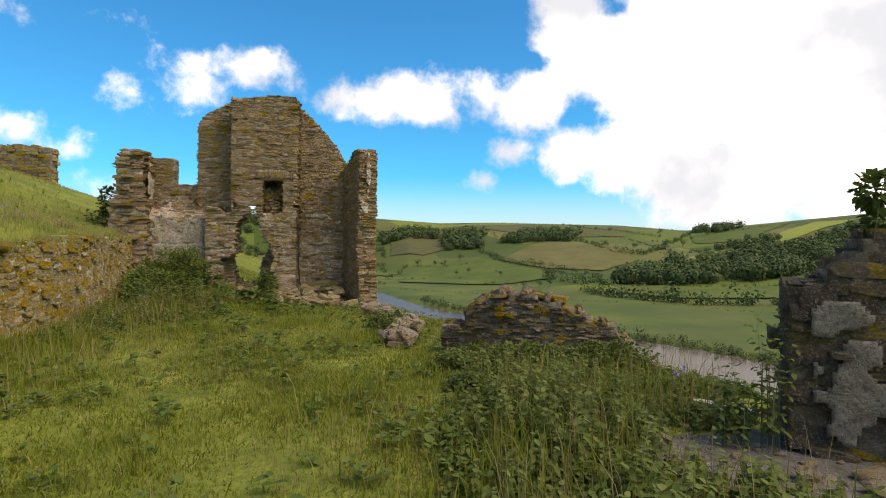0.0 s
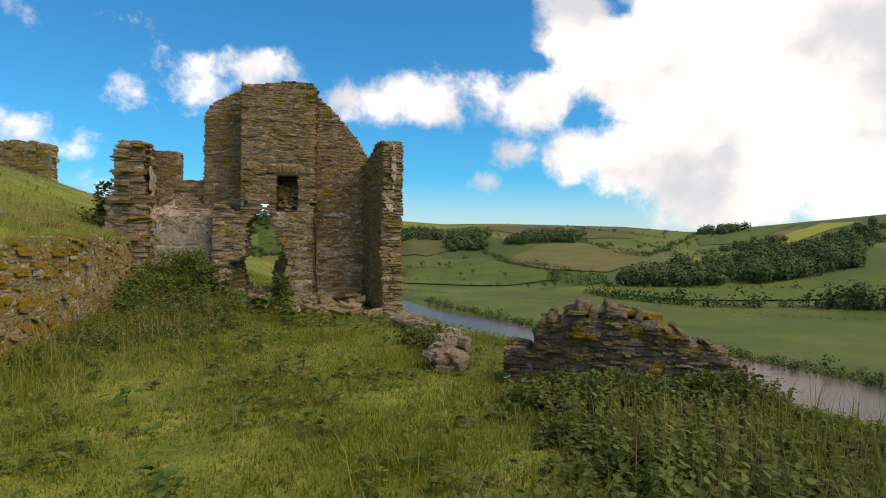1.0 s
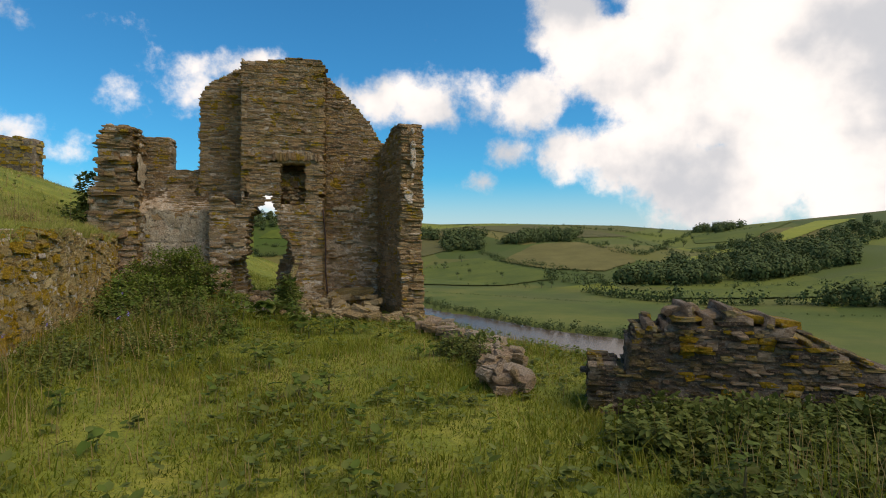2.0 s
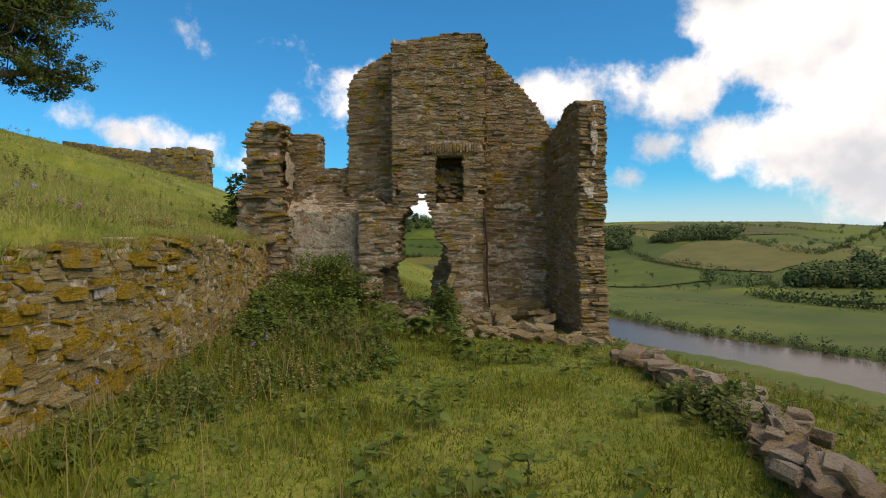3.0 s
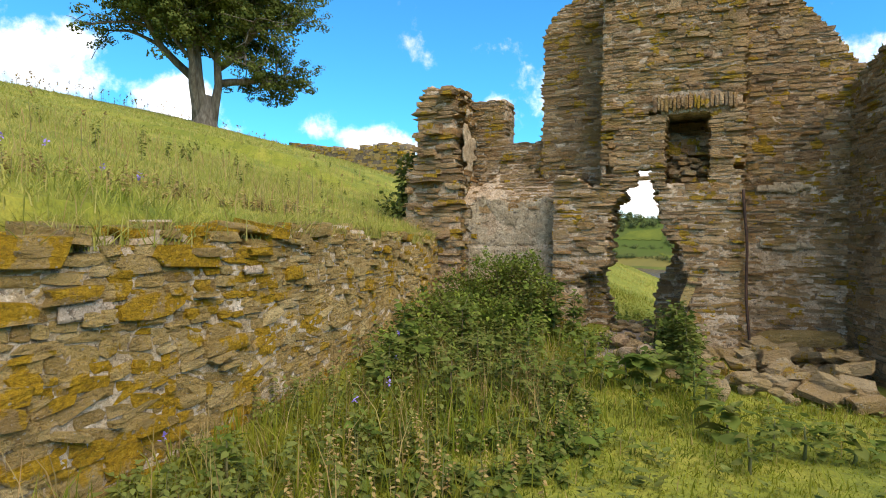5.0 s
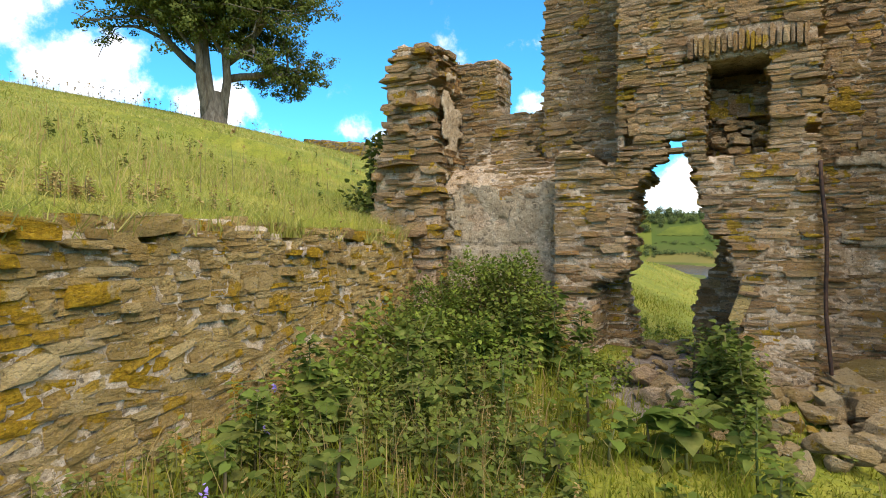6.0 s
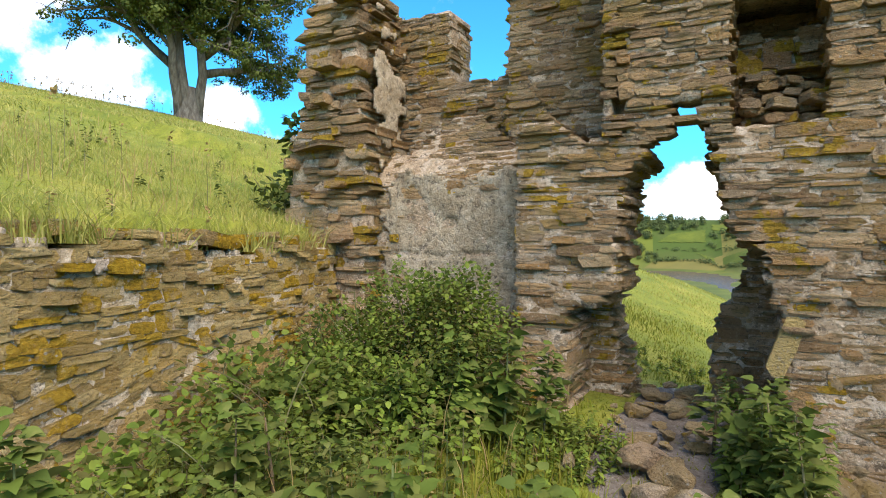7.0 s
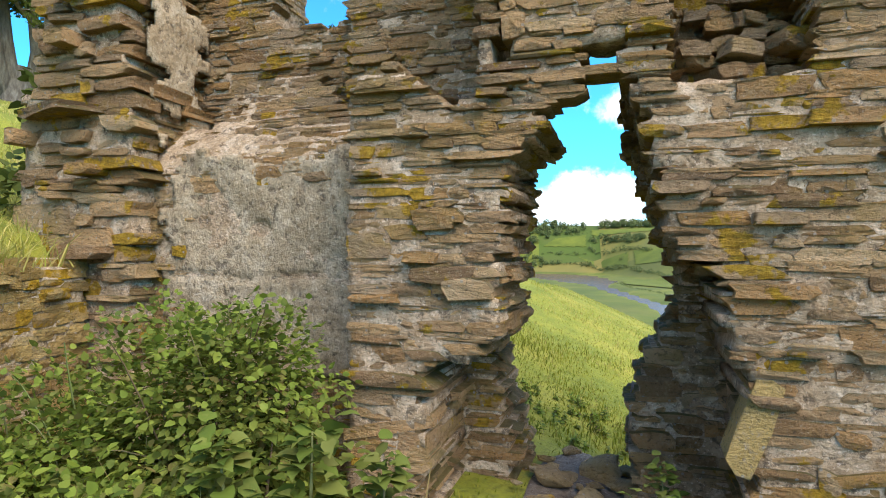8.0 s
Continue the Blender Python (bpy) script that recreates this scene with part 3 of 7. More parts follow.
def face_of(wall, frame_at, inside, u0, u1, z0, z1, front, back, material, near, rng, high=(0.022, 0.066), long=(0.06, 0.30),
            top_material=None, ragged=0.07, proud=0.014, skip=None, tilt=0.12, fit=(0.72, 1.12)):
    """Lays courses of stone on one face. frame_at(u): origin, along, inwards. front(u, z), back: depths inwards."""
    z = z0
    while z < z1:
        h = rng.uniform(*high)
        for a, b in runs(inside, u0, u1, z + h / 2):
            u = a
            while u < b - 0.03:
                w = min(rng.uniform(*long), b - u)
                if b - u - w < 0.11:
                    w = b - u
                first, last = u - a < 1e-6, b - u - w < 1e-6
                mid = u + w / 2
                crown = not bool(inside(np.array([mid]), np.array([z + h * 1.6]))[0])
                if skip is None or not skip(mid, z + h / 2):
                    f = float(front(mid, z + h / 2))
                    o, along, inward = frame_at(mid)
                    depth = rng.uniform(0.16, 0.26)
                    layers = [(f - rng.uniform(-0.4, 1.0) * proud if rng.uniform() > 0.05 else f - proud * 2.8, depth)]
                    if first or last or crown:
                        d = f + depth * 0.8
                        rear = back(mid, z + h / 2) if callable(back) else back
                        while d < rear - 0.05:
                            t = rng.uniform(0.18, 0.32)
                            layers.append((d, min(t, rear - d + 0.04)))
                            d += t * 0.95
                    for d, t in layers:
                        grow = 0.0
                        side = 0.0
                        if first:
                            g = rng.uniform(-0.25, 1.0) * ragged
                            grow += g
                            side -= g / 2
                        if last:
                            g = rng.uniform(-0.25, 1.0) * ragged
                            grow += g
                            side += g / 2
                        bend = 0.07 * noise.noise(Vector((mid * 1.3, z * 2.0, 3.0)))
                        lift = rng.uniform(-0.014, 0.014) + bend
                        p = o + along * side + inward * (d + t / 2) + Vector((0, 0, z + h / 2 + lift))
                        ww, hh = max(0.05, w * 1.05 + grow), max(0.02, h * 1.13) * (rng.uniform(*fit) if rng.uniform() > 0.15 else rng.uniform(1.2, 1.9))
                        m = Matrix.Translation(p) @ Matrix(((along.x * ww, inward.x * t, 0, 0), (along.y * ww, inward.y * t, 0, 0), (0, 0, hh, 0), (0, 0, 0, 1)))
                        m = m @ Matrix.Rotation(rng.uniform(-tilt, tilt) * min(1.0, 0.25 / ww), 4, "Y")
                        chosen = material(mid) if callable(material) else material
                        wall.add(top_material if (crown and top_material) else chosen, m, near(mid, z))
                u += w
        z += h


def core_of(frame_at, inside, u0, u1, z0, z1, front, back, cell=0.1, seed=0, sunk=0.0):
    """The solid heart of a wall: cells within the outline, pushed through its thickness."""
    rng = np.random.default_rng(seed)
    nu, nz = int((u1 - u0) / cell) + 1, int((z1 - z0) / cell) + 1
    us, zs = u0 + (np.arange(nu) + 0.5) * cell, z0 + (np.arange(nz) + 0.5) * cell
    gu, gz = np.meshgrid(us, zs, indexing="ij")
    ok = inside(gu.ravel(), gz.ravel()).reshape(nu, nz)
    index, verts, faces = {}, [], []

    def vert(i, j, s):
        if (i, j, s) not in index:
            u, z = u0 + i * cell, z0 + j * cell
            o, along, inward = frame_at(u)
            relief = 0.008 * noise.noise(Vector((u * 2.2, z * 3.0, seed))) + 0.008 * noise.noise(Vector((u * 8, z * 12, seed + 5.0)))
            d = float(front(u, z)) + (sunk(z) if callable(sunk) else sunk) + relief + rng.uniform(-0.004, 0.004) if s == 0 else back
            shake = cell * 0.25
            p = o + inward * d + along * rng.uniform(-shake, shake) + Vector((0, 0, z + rng.uniform(-shake, shake)))
            index[i, j, s] = len(verts)
            verts.append(tuple(p))
        return index[i, j, s]

    for i in range(nu):
        for j in range(nz):
            if not ok[i, j]:
                continue
            q = [(i, j), (i + 1, j), (i + 1, j + 1), (i, j + 1)]
            faces.append(tuple(vert(a, b, 0) for a, b in q))
            faces.append(tuple(vert(a, b, 1) for a, b in reversed(q)))
            for (a, b), (c, d), (ni, nj) in ((q[1], q[0], (i, j - 1)), (q[2], q[1], (i + 1, j)), (q[3], q[2], (i, j + 1)), (q[0], q[3], (i - 1, j))):
                if not (0 <= ni < nu and 0 <= nj < nz and ok[ni, nj]):
                    faces.append((vert(a, b, 0), vert(c, d, 0), vert(c, d, 1), vert(a, b, 1)))
    return verts, faces


def straight(o, direction):
    o, along = Vector((*o, 0)), Vector((*direction, 0)).normalized()
    inward = Vector((-along.y, along.x, 0))
    return lambda u: (o + along * u, along, inward)


def along_line(points):
    pts = [Vector((*p, 0)) for p in points]
    ends = [0.0]
    for a, b in zip(pts, pts[1:]):
        ends.append(ends[-1] + (b - a).length)

    def at(u):
        k = max(0, min(len(pts) - 2, int(np.searchsorted(ends, u) - 1)))
        a, b = pts[k], pts[k + 1]
        along = (b - a).normalized()
        return a + along * (u - ends[k]), along, Vector((-along.y, along.x, 0))
    return at, ends[-1]


# ---- the gable ----
TURN = radians(8.0)
GABLE = straight((-4.9, 15.5), (math.cos(TURN), math.sin(TURN)))


def gable_point(u, d, z):
    o, along, inward = GABLE(u)
    return o + inward * d + Vector((0, 0, z))


SKYLINE = [(-1.76, 4.55), (-1.70, 4.88), (-1.5, 5.10), (-1.2, 5.26), (-0.9, 5.42), (-0.75, 5.44), (-0.62, 5.38), (-0.5, 5.38), (0.0, 5.46), (0.5, 5.49),
           (0.86, 5.48), (0.97, 5.36), (1.3, 5.08), (1.65, 4.66), (1.97, 4.30), (2.2, 3.93), (2.36, 3.75), (2.9, 3.7)]
SKY_U, SKY_Z = [p[0] for p in SKYLINE], [p[1] for p in SKYLINE]
# the broken doorway: height, left and right edge of the front and of the back
DOOR = [(0.0, -1.05, 0.42, -0.72, -0.02), (0.5, -1.04, 0.40, -0.74, -0.06), (0.8, -1.02, 0.38, -0.82, -0.08), (1.12, -1.02, 0.38, -0.86, 0.0),
        (1.2, -0.72, 0.34, -0.86, 0.06), (1.30, -0.66, 0.29, -0.82, 0.14), (1.54, -0.67, 0.27, -0.86, 0.16), (1.64, -0.68, 0.25, -0.90, 0.13),
        (1.68, -0.67, 0.07, -0.90, 0.08), (1.88, -0.63, 0.03, -0.88, 0.02), (2.06, -0.63, 0.0, -0.86, -0.03), (2.20, -0.49, -0.03, -0.80, -0.07),
        (2.33, -0.46, -0.06, -0.76, -0.09), (2.38, -0.30, -0.10, -0.74, -0.10), (2.46, -0.33, -0.12, -0.70, -0.11), (2.7, -0.30, -0.14, -0.60, -0.12), (3.3, -0.26, -0.18, -0.42, -0.16)]
DZ = [r[0] for r in DOOR]


def in_door(u, z, rear):
    k = 3 if rear else 1
    wob = 0.022 * np.sin(z * 47.0 + u * 3)
    left, right = np.interp(z, DZ, [r[k] for r in DOOR]) + wob, np.interp(z, DZ, [r[k + 1] for r in DOOR]) - wob
    return (u > left) & (u < right) & (z < (3.26 if rear else 2.57))


def in_niche(u, z):
    return (u > 0.06) & (u < 0.59) & (z > 2.33) & (z < 3.27)


def niche_fill(u, z):
    return (u > 0.02) & (u < 0.62) & (z > 2.25) & (z < 3.02 + 0.05 * np.sin(u * 14))


def in_head(u, z):
    """The hollow flue behind the thin masonry over the doorway."""
    return (u > -0.72) & (u < -0.02) & (z > 2.30) & (z < 3.32)


def breast_inside(u, z):
    ok = (u > -0.75) & (u < 0.97) & (z < np.interp(u, SKY_U, SKY_Z))
    pier = (u > -1.39) & (u <= -0.75) & (z < 2.42 + 0.10 * np.sin(u * 9))
    socket = ((np.abs(u + 0.66) < 0.06) | (np.abs(u - 0.9) < 0.05)) & (np.abs(z - 2.56) < 0.055)
    return (ok | pier) & ~in_door(u, z, False) & ~in_niche(u, z) & ~socket


def upper_inside(u, z):
    putlog = (np.abs(u + 1.29) < 0.06) & (np.abs(z - 3.94) < 0.045)
    return (u > -1.76) & (u < 2.5) & (z < np.interp(u, SKY_U, SKY_Z)) & ~in_door(u, z, True) & ~putlog


def window_inside(u, z):
    sill = (u > -2.46) & (u <= -1.70) & (z < 3.13 + 0.03 * np.sin(u * 20))
    jamb = (u > -3.25) & (u <= -2.42) & (z < 3.84)
    return sill | jamb


def render_inside(u, z):
    return (u > -2.95) & (u < -1.40) & (z < 2.62 + 0.2 * np.sin(u * 5))


def stub_inside(u, z):
    left = np.interp(z, [0, 1.8, 2.55, 2.62, 2.75, 3.2, 3.6, 3.98], [-3.95, -3.85, -3.80, -3.85, -3.62, -3.66, -3.62, -3.5])
    return (u > left) & (u < -2.96 - 0.1 * smooth(2.4, 3.2, z)) & (z < np.interp(u, [-3.7, -3.5, -3.0], [3.9, 3.98, 3.96]))


def plane(d):
    return lambda u, z: d


def render_front(u, z):
    return 0.36 + 0.40 * float(smooth(2.12, 2.75, z))


def render_sheet(parent, at, u0, u1, z0, z1, depth, label, seed, step=0.03, thick=0.02, material=None):
    """A ragged patch of old lime render lying on a wall face."""
    nu, nz = int((u1 - u0) / step), int((z1 - z0) / step)
    inv = parent.matrix_basis.inverted()
    index, verts, faces = {}, [], []

    def vert(i, j):
        if (i, j) not in index:
            u, z = u0 + i * step, z0 + j * step
            o, along, inward = at(u)
            e = 0.012 * noise.noise(Vector((u * 5, z * 5, seed))) + 0.005 * noise.noise(Vector((u * 17, z * 17, seed)))
            p = o + inward * (depth + e) + along * (step * 0.3 * noise.noise(Vector((i * 3.3, j * 1.7, seed)))) + Vector((0, 0, z + step * 0.3 * noise.noise(Vector((j * 2.9, i * 2.1, seed)))))
            index[i, j] = len(verts)
            verts.append(tuple(inv @ p))
        return index[i, j]
    for i in range(nu):
        for j in range(nz):
            s, t = (i + 0.5) / nu * 2 - 1, (j + 0.5) / nz * 2 - 1
            edge = math.hypot(s, t)
            if edge + 0.9 * noise.noise(Vector((i * step * 6, j * step * 6, seed + 0.5))) < 0.8:
                faces.append((vert(i, j), vert(i + 1, j), vert(i + 1, j + 1), vert(i, j + 1)))
    pl = part("render_patch", mesh_of("render_patch", verts, faces, material or plaster_mat, True), parent, label)
    pl.modifiers.new("thick", "SOLIDIFY").thickness = -thick
    return pl


def gable():
    ob = empty("ruined_gable", gable_point(0, 0.6, 0), "tall ruined gable of brown slate rubble with a broken doorway", "ruined wall")
    wall, rng = Masonry(ob, 11), np.random.default_rng(12)
    near = lambda u, z: z < 2.75
    never = lambda u, z: False
    pieces = [(lambda u, z: breast_inside(u, z) & ~in_head(u, z), -1.5, 1.0, 0.0, 5.8, plane(0.0), 0.72),
              (lambda u, z: breast_inside(u, z) & in_head(u, z), -0.60, 0.0, 2.2, 3.2, plane(0.0), 0.2),
              (upper_inside, -1.8, 2.5, -0.1, 5.8, plane(0.7), 1.22),
              (window_inside, -3.3, -1.70, 0.0, 3.95, plane(0.82), 1.24), (render_inside, -3.0, -1.40, 0.0, 3.0, render_front, 0.86),
              (stub_inside, -3.95, -2.95, 0.2, 4.0, plane(0.18), 1.0),
              (niche_fill, 0.02, 0.62, 2.30, 3.1, plane(0.40), 0.72)]
    for n, (inside, u0, u1, z0, z1, front, back) in enumerate(pieces):
        v, f = core_of(GABLE, inside, u0, u1, z0, z1, front, back, 0.05, n, lambda z: float(np.interp(z, [0.3, 1.7, 2.8], [-0.004, -0.001, 0.006])))
        inv = ob.matrix_basis.inverted()
        part("wall_core", mesh_of("wall_core", [tuple(inv @ Vector(p)) for p in v], f, mortar, True), ob, "crumbling earth and lime mortar core")
    lintel = lambda u, z: -0.12 < u < 0.86 and 3.25 < z < 3.49
    face_of(wall, GABLE, breast_inside, -1.5, 1.0, 0.0, 5.8, plane(0.0), lambda u, z: 0.2 if in_head(u, z) else 0.74, stone_gable, near, rng, top_material=stone_top, skip=lintel, ragged=0.04)
    face_of(wall, GABLE, upper_inside, -1.8, 2.45, -0.1, 5.8, plane(0.7), 1.2, stone_gable, never, rng, top_material=stone_top, ragged=0.06,
            skip=lambda u, z: -0.70 < u < 0.13 and z > 3.1 or 0.63 < u < 0.92)
    face_of(wall, GABLE, window_inside, -3.3, -1.70, 1.4, 3.95, plane(0.82), 1.24, stone_gable, never, rng, top_material=stone_top, ragged=0.05)
    in_panel = lambda u, z: -2.66 < u < -1.5 and 1.0 < z < 2.05
    face_of(wall, GABLE, render_inside, -3.0, -1.43, 0.4, 3.0, render_front, 0.86, stone_gable, never, rng, top_material=stone_top, skip=in_panel)
    face_of(wall, GABLE, stub_inside, -3.95, -2.95, 0.9, 4.0, plane(0.18), 1.0, stone_gable, never, rng, high=(0.025, 0.10), long=(0.10, 0.34), top_material=stone_top, ragged=0.11, proud=0.055, tilt=0.13)
    face_of(wall, GABLE, niche_fill, 0.03, 0.61, 2.32, 3.08, plane(0.38), 0.6, stone_gable, near, rng, high=(0.03, 0.10), long=(0.07, 0.22), ragged=0.0, proud=0.05, tilt=0.25)
    # the relieving course of upright slates over the niche
    u = -0.10
    while u < 0.85:
        w = rng.uniform(0.03, 0.055)
        o, along, inward = GABLE(u + w / 2)
        p = o + inward * 0.05 + Vector((0, 0, 3.38 + rng.uniform(-0.02, 0.02)))
        m = Matrix.Translation(p) @ Matrix(((along.x * w, inward.x * 0.2, 0, 0), (along.y * w, inward.y * 0.2, 0, 0), (0, 0, 0.2 + rng.uniform(-0.03, 0.03), 0), (0, 0, 0, 1)))
        wall.add(stone_gable, m, True)
        u += w + 0.006
    # the slate that still bridges the head of the doorway
    for u, w, z in ((-0.22, 0.36, 2.435), (-0.42, 0.28, 2.34)):
        o, along, inward = GABLE(u)
        p = o + inward * 0.09 + Vector((0, 0, z))
        wall.add(stone_gable, Matrix.Translation(p) @ Matrix(((along.x * w, inward.x * 0.17, 0, 0), (along.y * w, inward.y * 0.17, 0, 0), (0, 0, 0.045, 0), (0, 0, 0, 1))) @ Matrix.Rotation(0.06, 4, "Y"), True)
    # the long stone that leans at the broken right jamb
    o, along, inward = GABLE(0.37)
    m = Matrix.Translation(o + inward * 0.07 + Vector((0, 0, 0.97))) @ Matrix.Rotation(TURN, 4, "Z") @ Matrix.Rotation(0.35, 4, "Y") @ Matrix.Diagonal((0.13, 0.18, 0.40, 1))
    wall.add(stone_earthy, m, True)
    # loose stones left on the floor of the niche
    for k in range(76):
        o, along, inward = GABLE(rng.uniform(0.10, 0.55))
        back = rng.uniform(0.12, 0.62)
        p = o + inward * back + Vector((0, 0, 2.34 + rng.uniform(0.0, 1.0) * (0.08 + 1.0 * back)))
        s = rng.uniform(0.07, 0.17)
        wall.add(stone_gable, Matrix.Translation(p) @ Matrix.Rotation(rng.uniform(-0.5, 0.9), 4, "Z") @ Matrix.Rotation(rng.uniform(-0.2, 0.2), 4, "Y") @ Matrix.Diagonal((s, s * 0.8, s * 0.5, 1)), True)
    # slabs jutting from the broken end
    for z, w, out, d, thick in ((2.52, 0.62, 0.16, 0.26, 0.08), (2.44, 0.40, 0.06, 0.55, 0.05), (2.93, 0.44, 0.12, 0.30, 0.11), (3.10, 0.30, 0.02, 0.24, 0.05), (3.30, 0.40, 0.10, 0.45, 0.06), (3.58, 0.38, 0.09, 0.28, 0.07),
                                (3.84, 0.42, 0.06, 0.32, 0.05), (2.22, 0.34, 0.05, 0.30, 0.07), (2.0, 0.36, 0.09, 0.26, 0.05), (1.82, 0.28, 0.10, 0.40, 0.07), (2.72, 0.34, -0.04, 0.60, 0.06), (3.44, 0.3, 0.0, 0.62, 0.06)):
        o, along, inward = GABLE(-3.60 - out + w / 2)
        p = o + inward * d + Vector((0, 0, z))
        m = Matrix.Translation(p) @ Matrix(((along.x * w, inward.x * w * 0.7, 0, 0), (along.y * w, inward.y * w * 0.7, 0, 0), (0, 0, thick, 0), (0, 0, 0, 1)))
        wall.add(stone_gable, m @ Matrix.Rotation(rng.uniform(-0.5, 0.5), 4, "Z") @ Matrix.Rotation(rng.uniform(-0.12, 0.05), 4, "Y"), d < 0.4)
    wall.done()
    # pale lime left on the inner side of the broken wall end
    o0, along0, inward0 = GABLE(-2.91)
    render_sheet(ob, lambda w: (o0 + inward0 * w, inward0, -along0), 0.2, 0.82, 2.3, 3.85, 0.0, "ragged strip of pale lime render", 3.0)
    # a band of render along the recessed wall
    for n, (u0, u1, z0, z1, d) in enumerate(((1.02, 2.15, 2.24, 2.42, 0.69), (1.2, 1.9, 1.5, 1.66, 0.69))):
        render_sheet(ob, GABLE, u0, u1, z0, z1, d, "thin scrap of old lime render", 31.0 + 3 * n)
    # the sheet of old render on the recessed face
    us, zs = np.linspace(-3.0, -1.40, 64), np.linspace(0.95, 2.30, 54)
    verts, faces = [], []
    for i, uu in enumerate(us):
        for j, zz in enumerate(zs):
            o, along, inward = GABLE(uu)
            e = 0.03 * noise.noise(Vector((uu * 3, zz * 3, 0))) + 0.012 * noise.noise(Vector((uu * 14, zz * 9, 3))) + 0.006 * noise.noise(Vector((uu * 40, zz * 22, 5)))
            hole = 0.09 * math.exp(-((uu + 2.16) / 0.05) ** 2 - ((zz - 1.78) / 0.035) ** 2)
            crack = 0.03 * math.exp(-((zz - 1.5 - 0.012 * math.sin(uu * 9)) / 0.012) ** 2) - (0.010 if zz < 1.49 else 0.0)
            p = o + inward * (0.345 + e + hole + crack) + Vector((0, 0, zz))
            verts.append(tuple(ob.matrix_basis.inverted() @ p))
    m = len(zs)
    for i in range(len(us) - 1):
        for j in range(m - 1):
            rag = 0.16 * noise.noise(Vector((us[i] * 4, zs[j] * 4, 9.0))) + 0.07 * noise.noise(Vector((us[i] * 13, zs[j] * 13, 2.0)))
            if us[i] > -2.84 + 0.10 * (zs[j] - 1.6) + rag and zs[j] < 2.17 + rag:
                faces.append((i * m + j, (i + 1) * m + j, (i + 1) * m + j + 1, i * m + j + 1))
    me = mesh_of("plaster_panel", verts, faces, plaster_mat, True)
    pl = part("plaster_panel", me, ob, "patch of grey weathered lime render")
    pl.modifiers.new("thick", "SOLIDIFY").thickness = 0.05
    return ob


gable_ob = gable()


# ---- the side wall that turns towards the meadow ----
RETURN = straight((float(gable_point(2.2, 0.66, 0).x), float(gable_point(2.2, 0.66, 0).y)), (0.58, -1.32))
END_Z, END_U = [0, 0.5, 1.0, 1.4, 1.9, 2.3, 2.7, 3.4, 4.2], [1.52, 1.50, 1.42, 1.32, 1.35, 1.46, 1.40, 1.44, 1.36]


def return_inside(u, z):
    top = np.interp(u, [0, 0.35, 0.6, 0.85, 1.2, 1.5], [3.62, 3.72, 3.84, 4.0, 4.06, 3.98])
    end = np.interp(z, END_Z, END_U) + 0.04 * np.sin(z * 19)
    return (u > -0.1) & (u < end) & (z < top)


def side_wall():
    # its room face looks to -x, so the frame runs away from the gable with the room on the right hand
    at = RETURN
    ob = empty("ruined_side_wall", at(0.75)[0], "end of a ruined slate side wall with lime render on its broken edge", "ruined wall")
    wall, rng = Masonry(ob, 21), np.random.default_rng(22)
    inv = ob.matrix_basis.inverted()
    v, f = core_of(at, return_inside, -0.1, 1.65, -0.5, 4.15, plane(0.0), 0.46, 0.05, 5, 0.006)
    part("wall_core", mesh_of("wall_core", [tuple(inv @ Vector(p)) for p in v], f, mortar, True), ob, "crumbling mortar core")
    face_of(wall, at, return_inside, -0.1, 1.65, -0.5, 4.15, plane(0.0), 0.48, stone_gable, lambda u, z: u > 0.9 and z < 3.2, rng, top_material=stone_top, ragged=0.04)
    # the broken end, seen from the meadow
    o1, along1, inward1 = at(1.52)

    def end_at(w):
        return o1 + inward1 * w, inward1, -along1
    reach = lambda w, z: 1.52 - float(np.interp(z, END_Z, END_U)) - 0.03
    end_in = lambda w, z: (w > 0.0) & (w < 0.5) & (z < 3.98)
    face_of(wall, end_at, end_in, 0.0, 0.52, -0.5, 4.05, reach, 0.3, stone_gable, lambda u, z: z < 3.2, rng, high=(0.03, 0.085), long=(0.07, 0.26), ragged=0.015, proud=0.03)
    render_sheet(ob, end_at, 0.20, 0.33, 2.9, 3.95, 0.03, "pale strip of lime render on the broken edge", 47.0, 0.02, 0.03, lime_mat)
    render_sheet(ob, end_at, 0.02, 0.26, 2.35, 2.75, 0.03, "pale block of lime render on the broken edge", 53.0, 0.02, 0.03, lime_mat)
    # outer face
    def flip(u):
        o, along, inward = at(u)
        return o + inward * 0.5, along, -inward
    face_of(wall, flip, return_inside, -0.1, 1.65, -1.0, 4.15, plane(0.0), 0.0, stone_gable, lambda u, z: False, rng, top_material=stone_top, ragged=0.05)
    wall.done()
    return ob


side_wall()


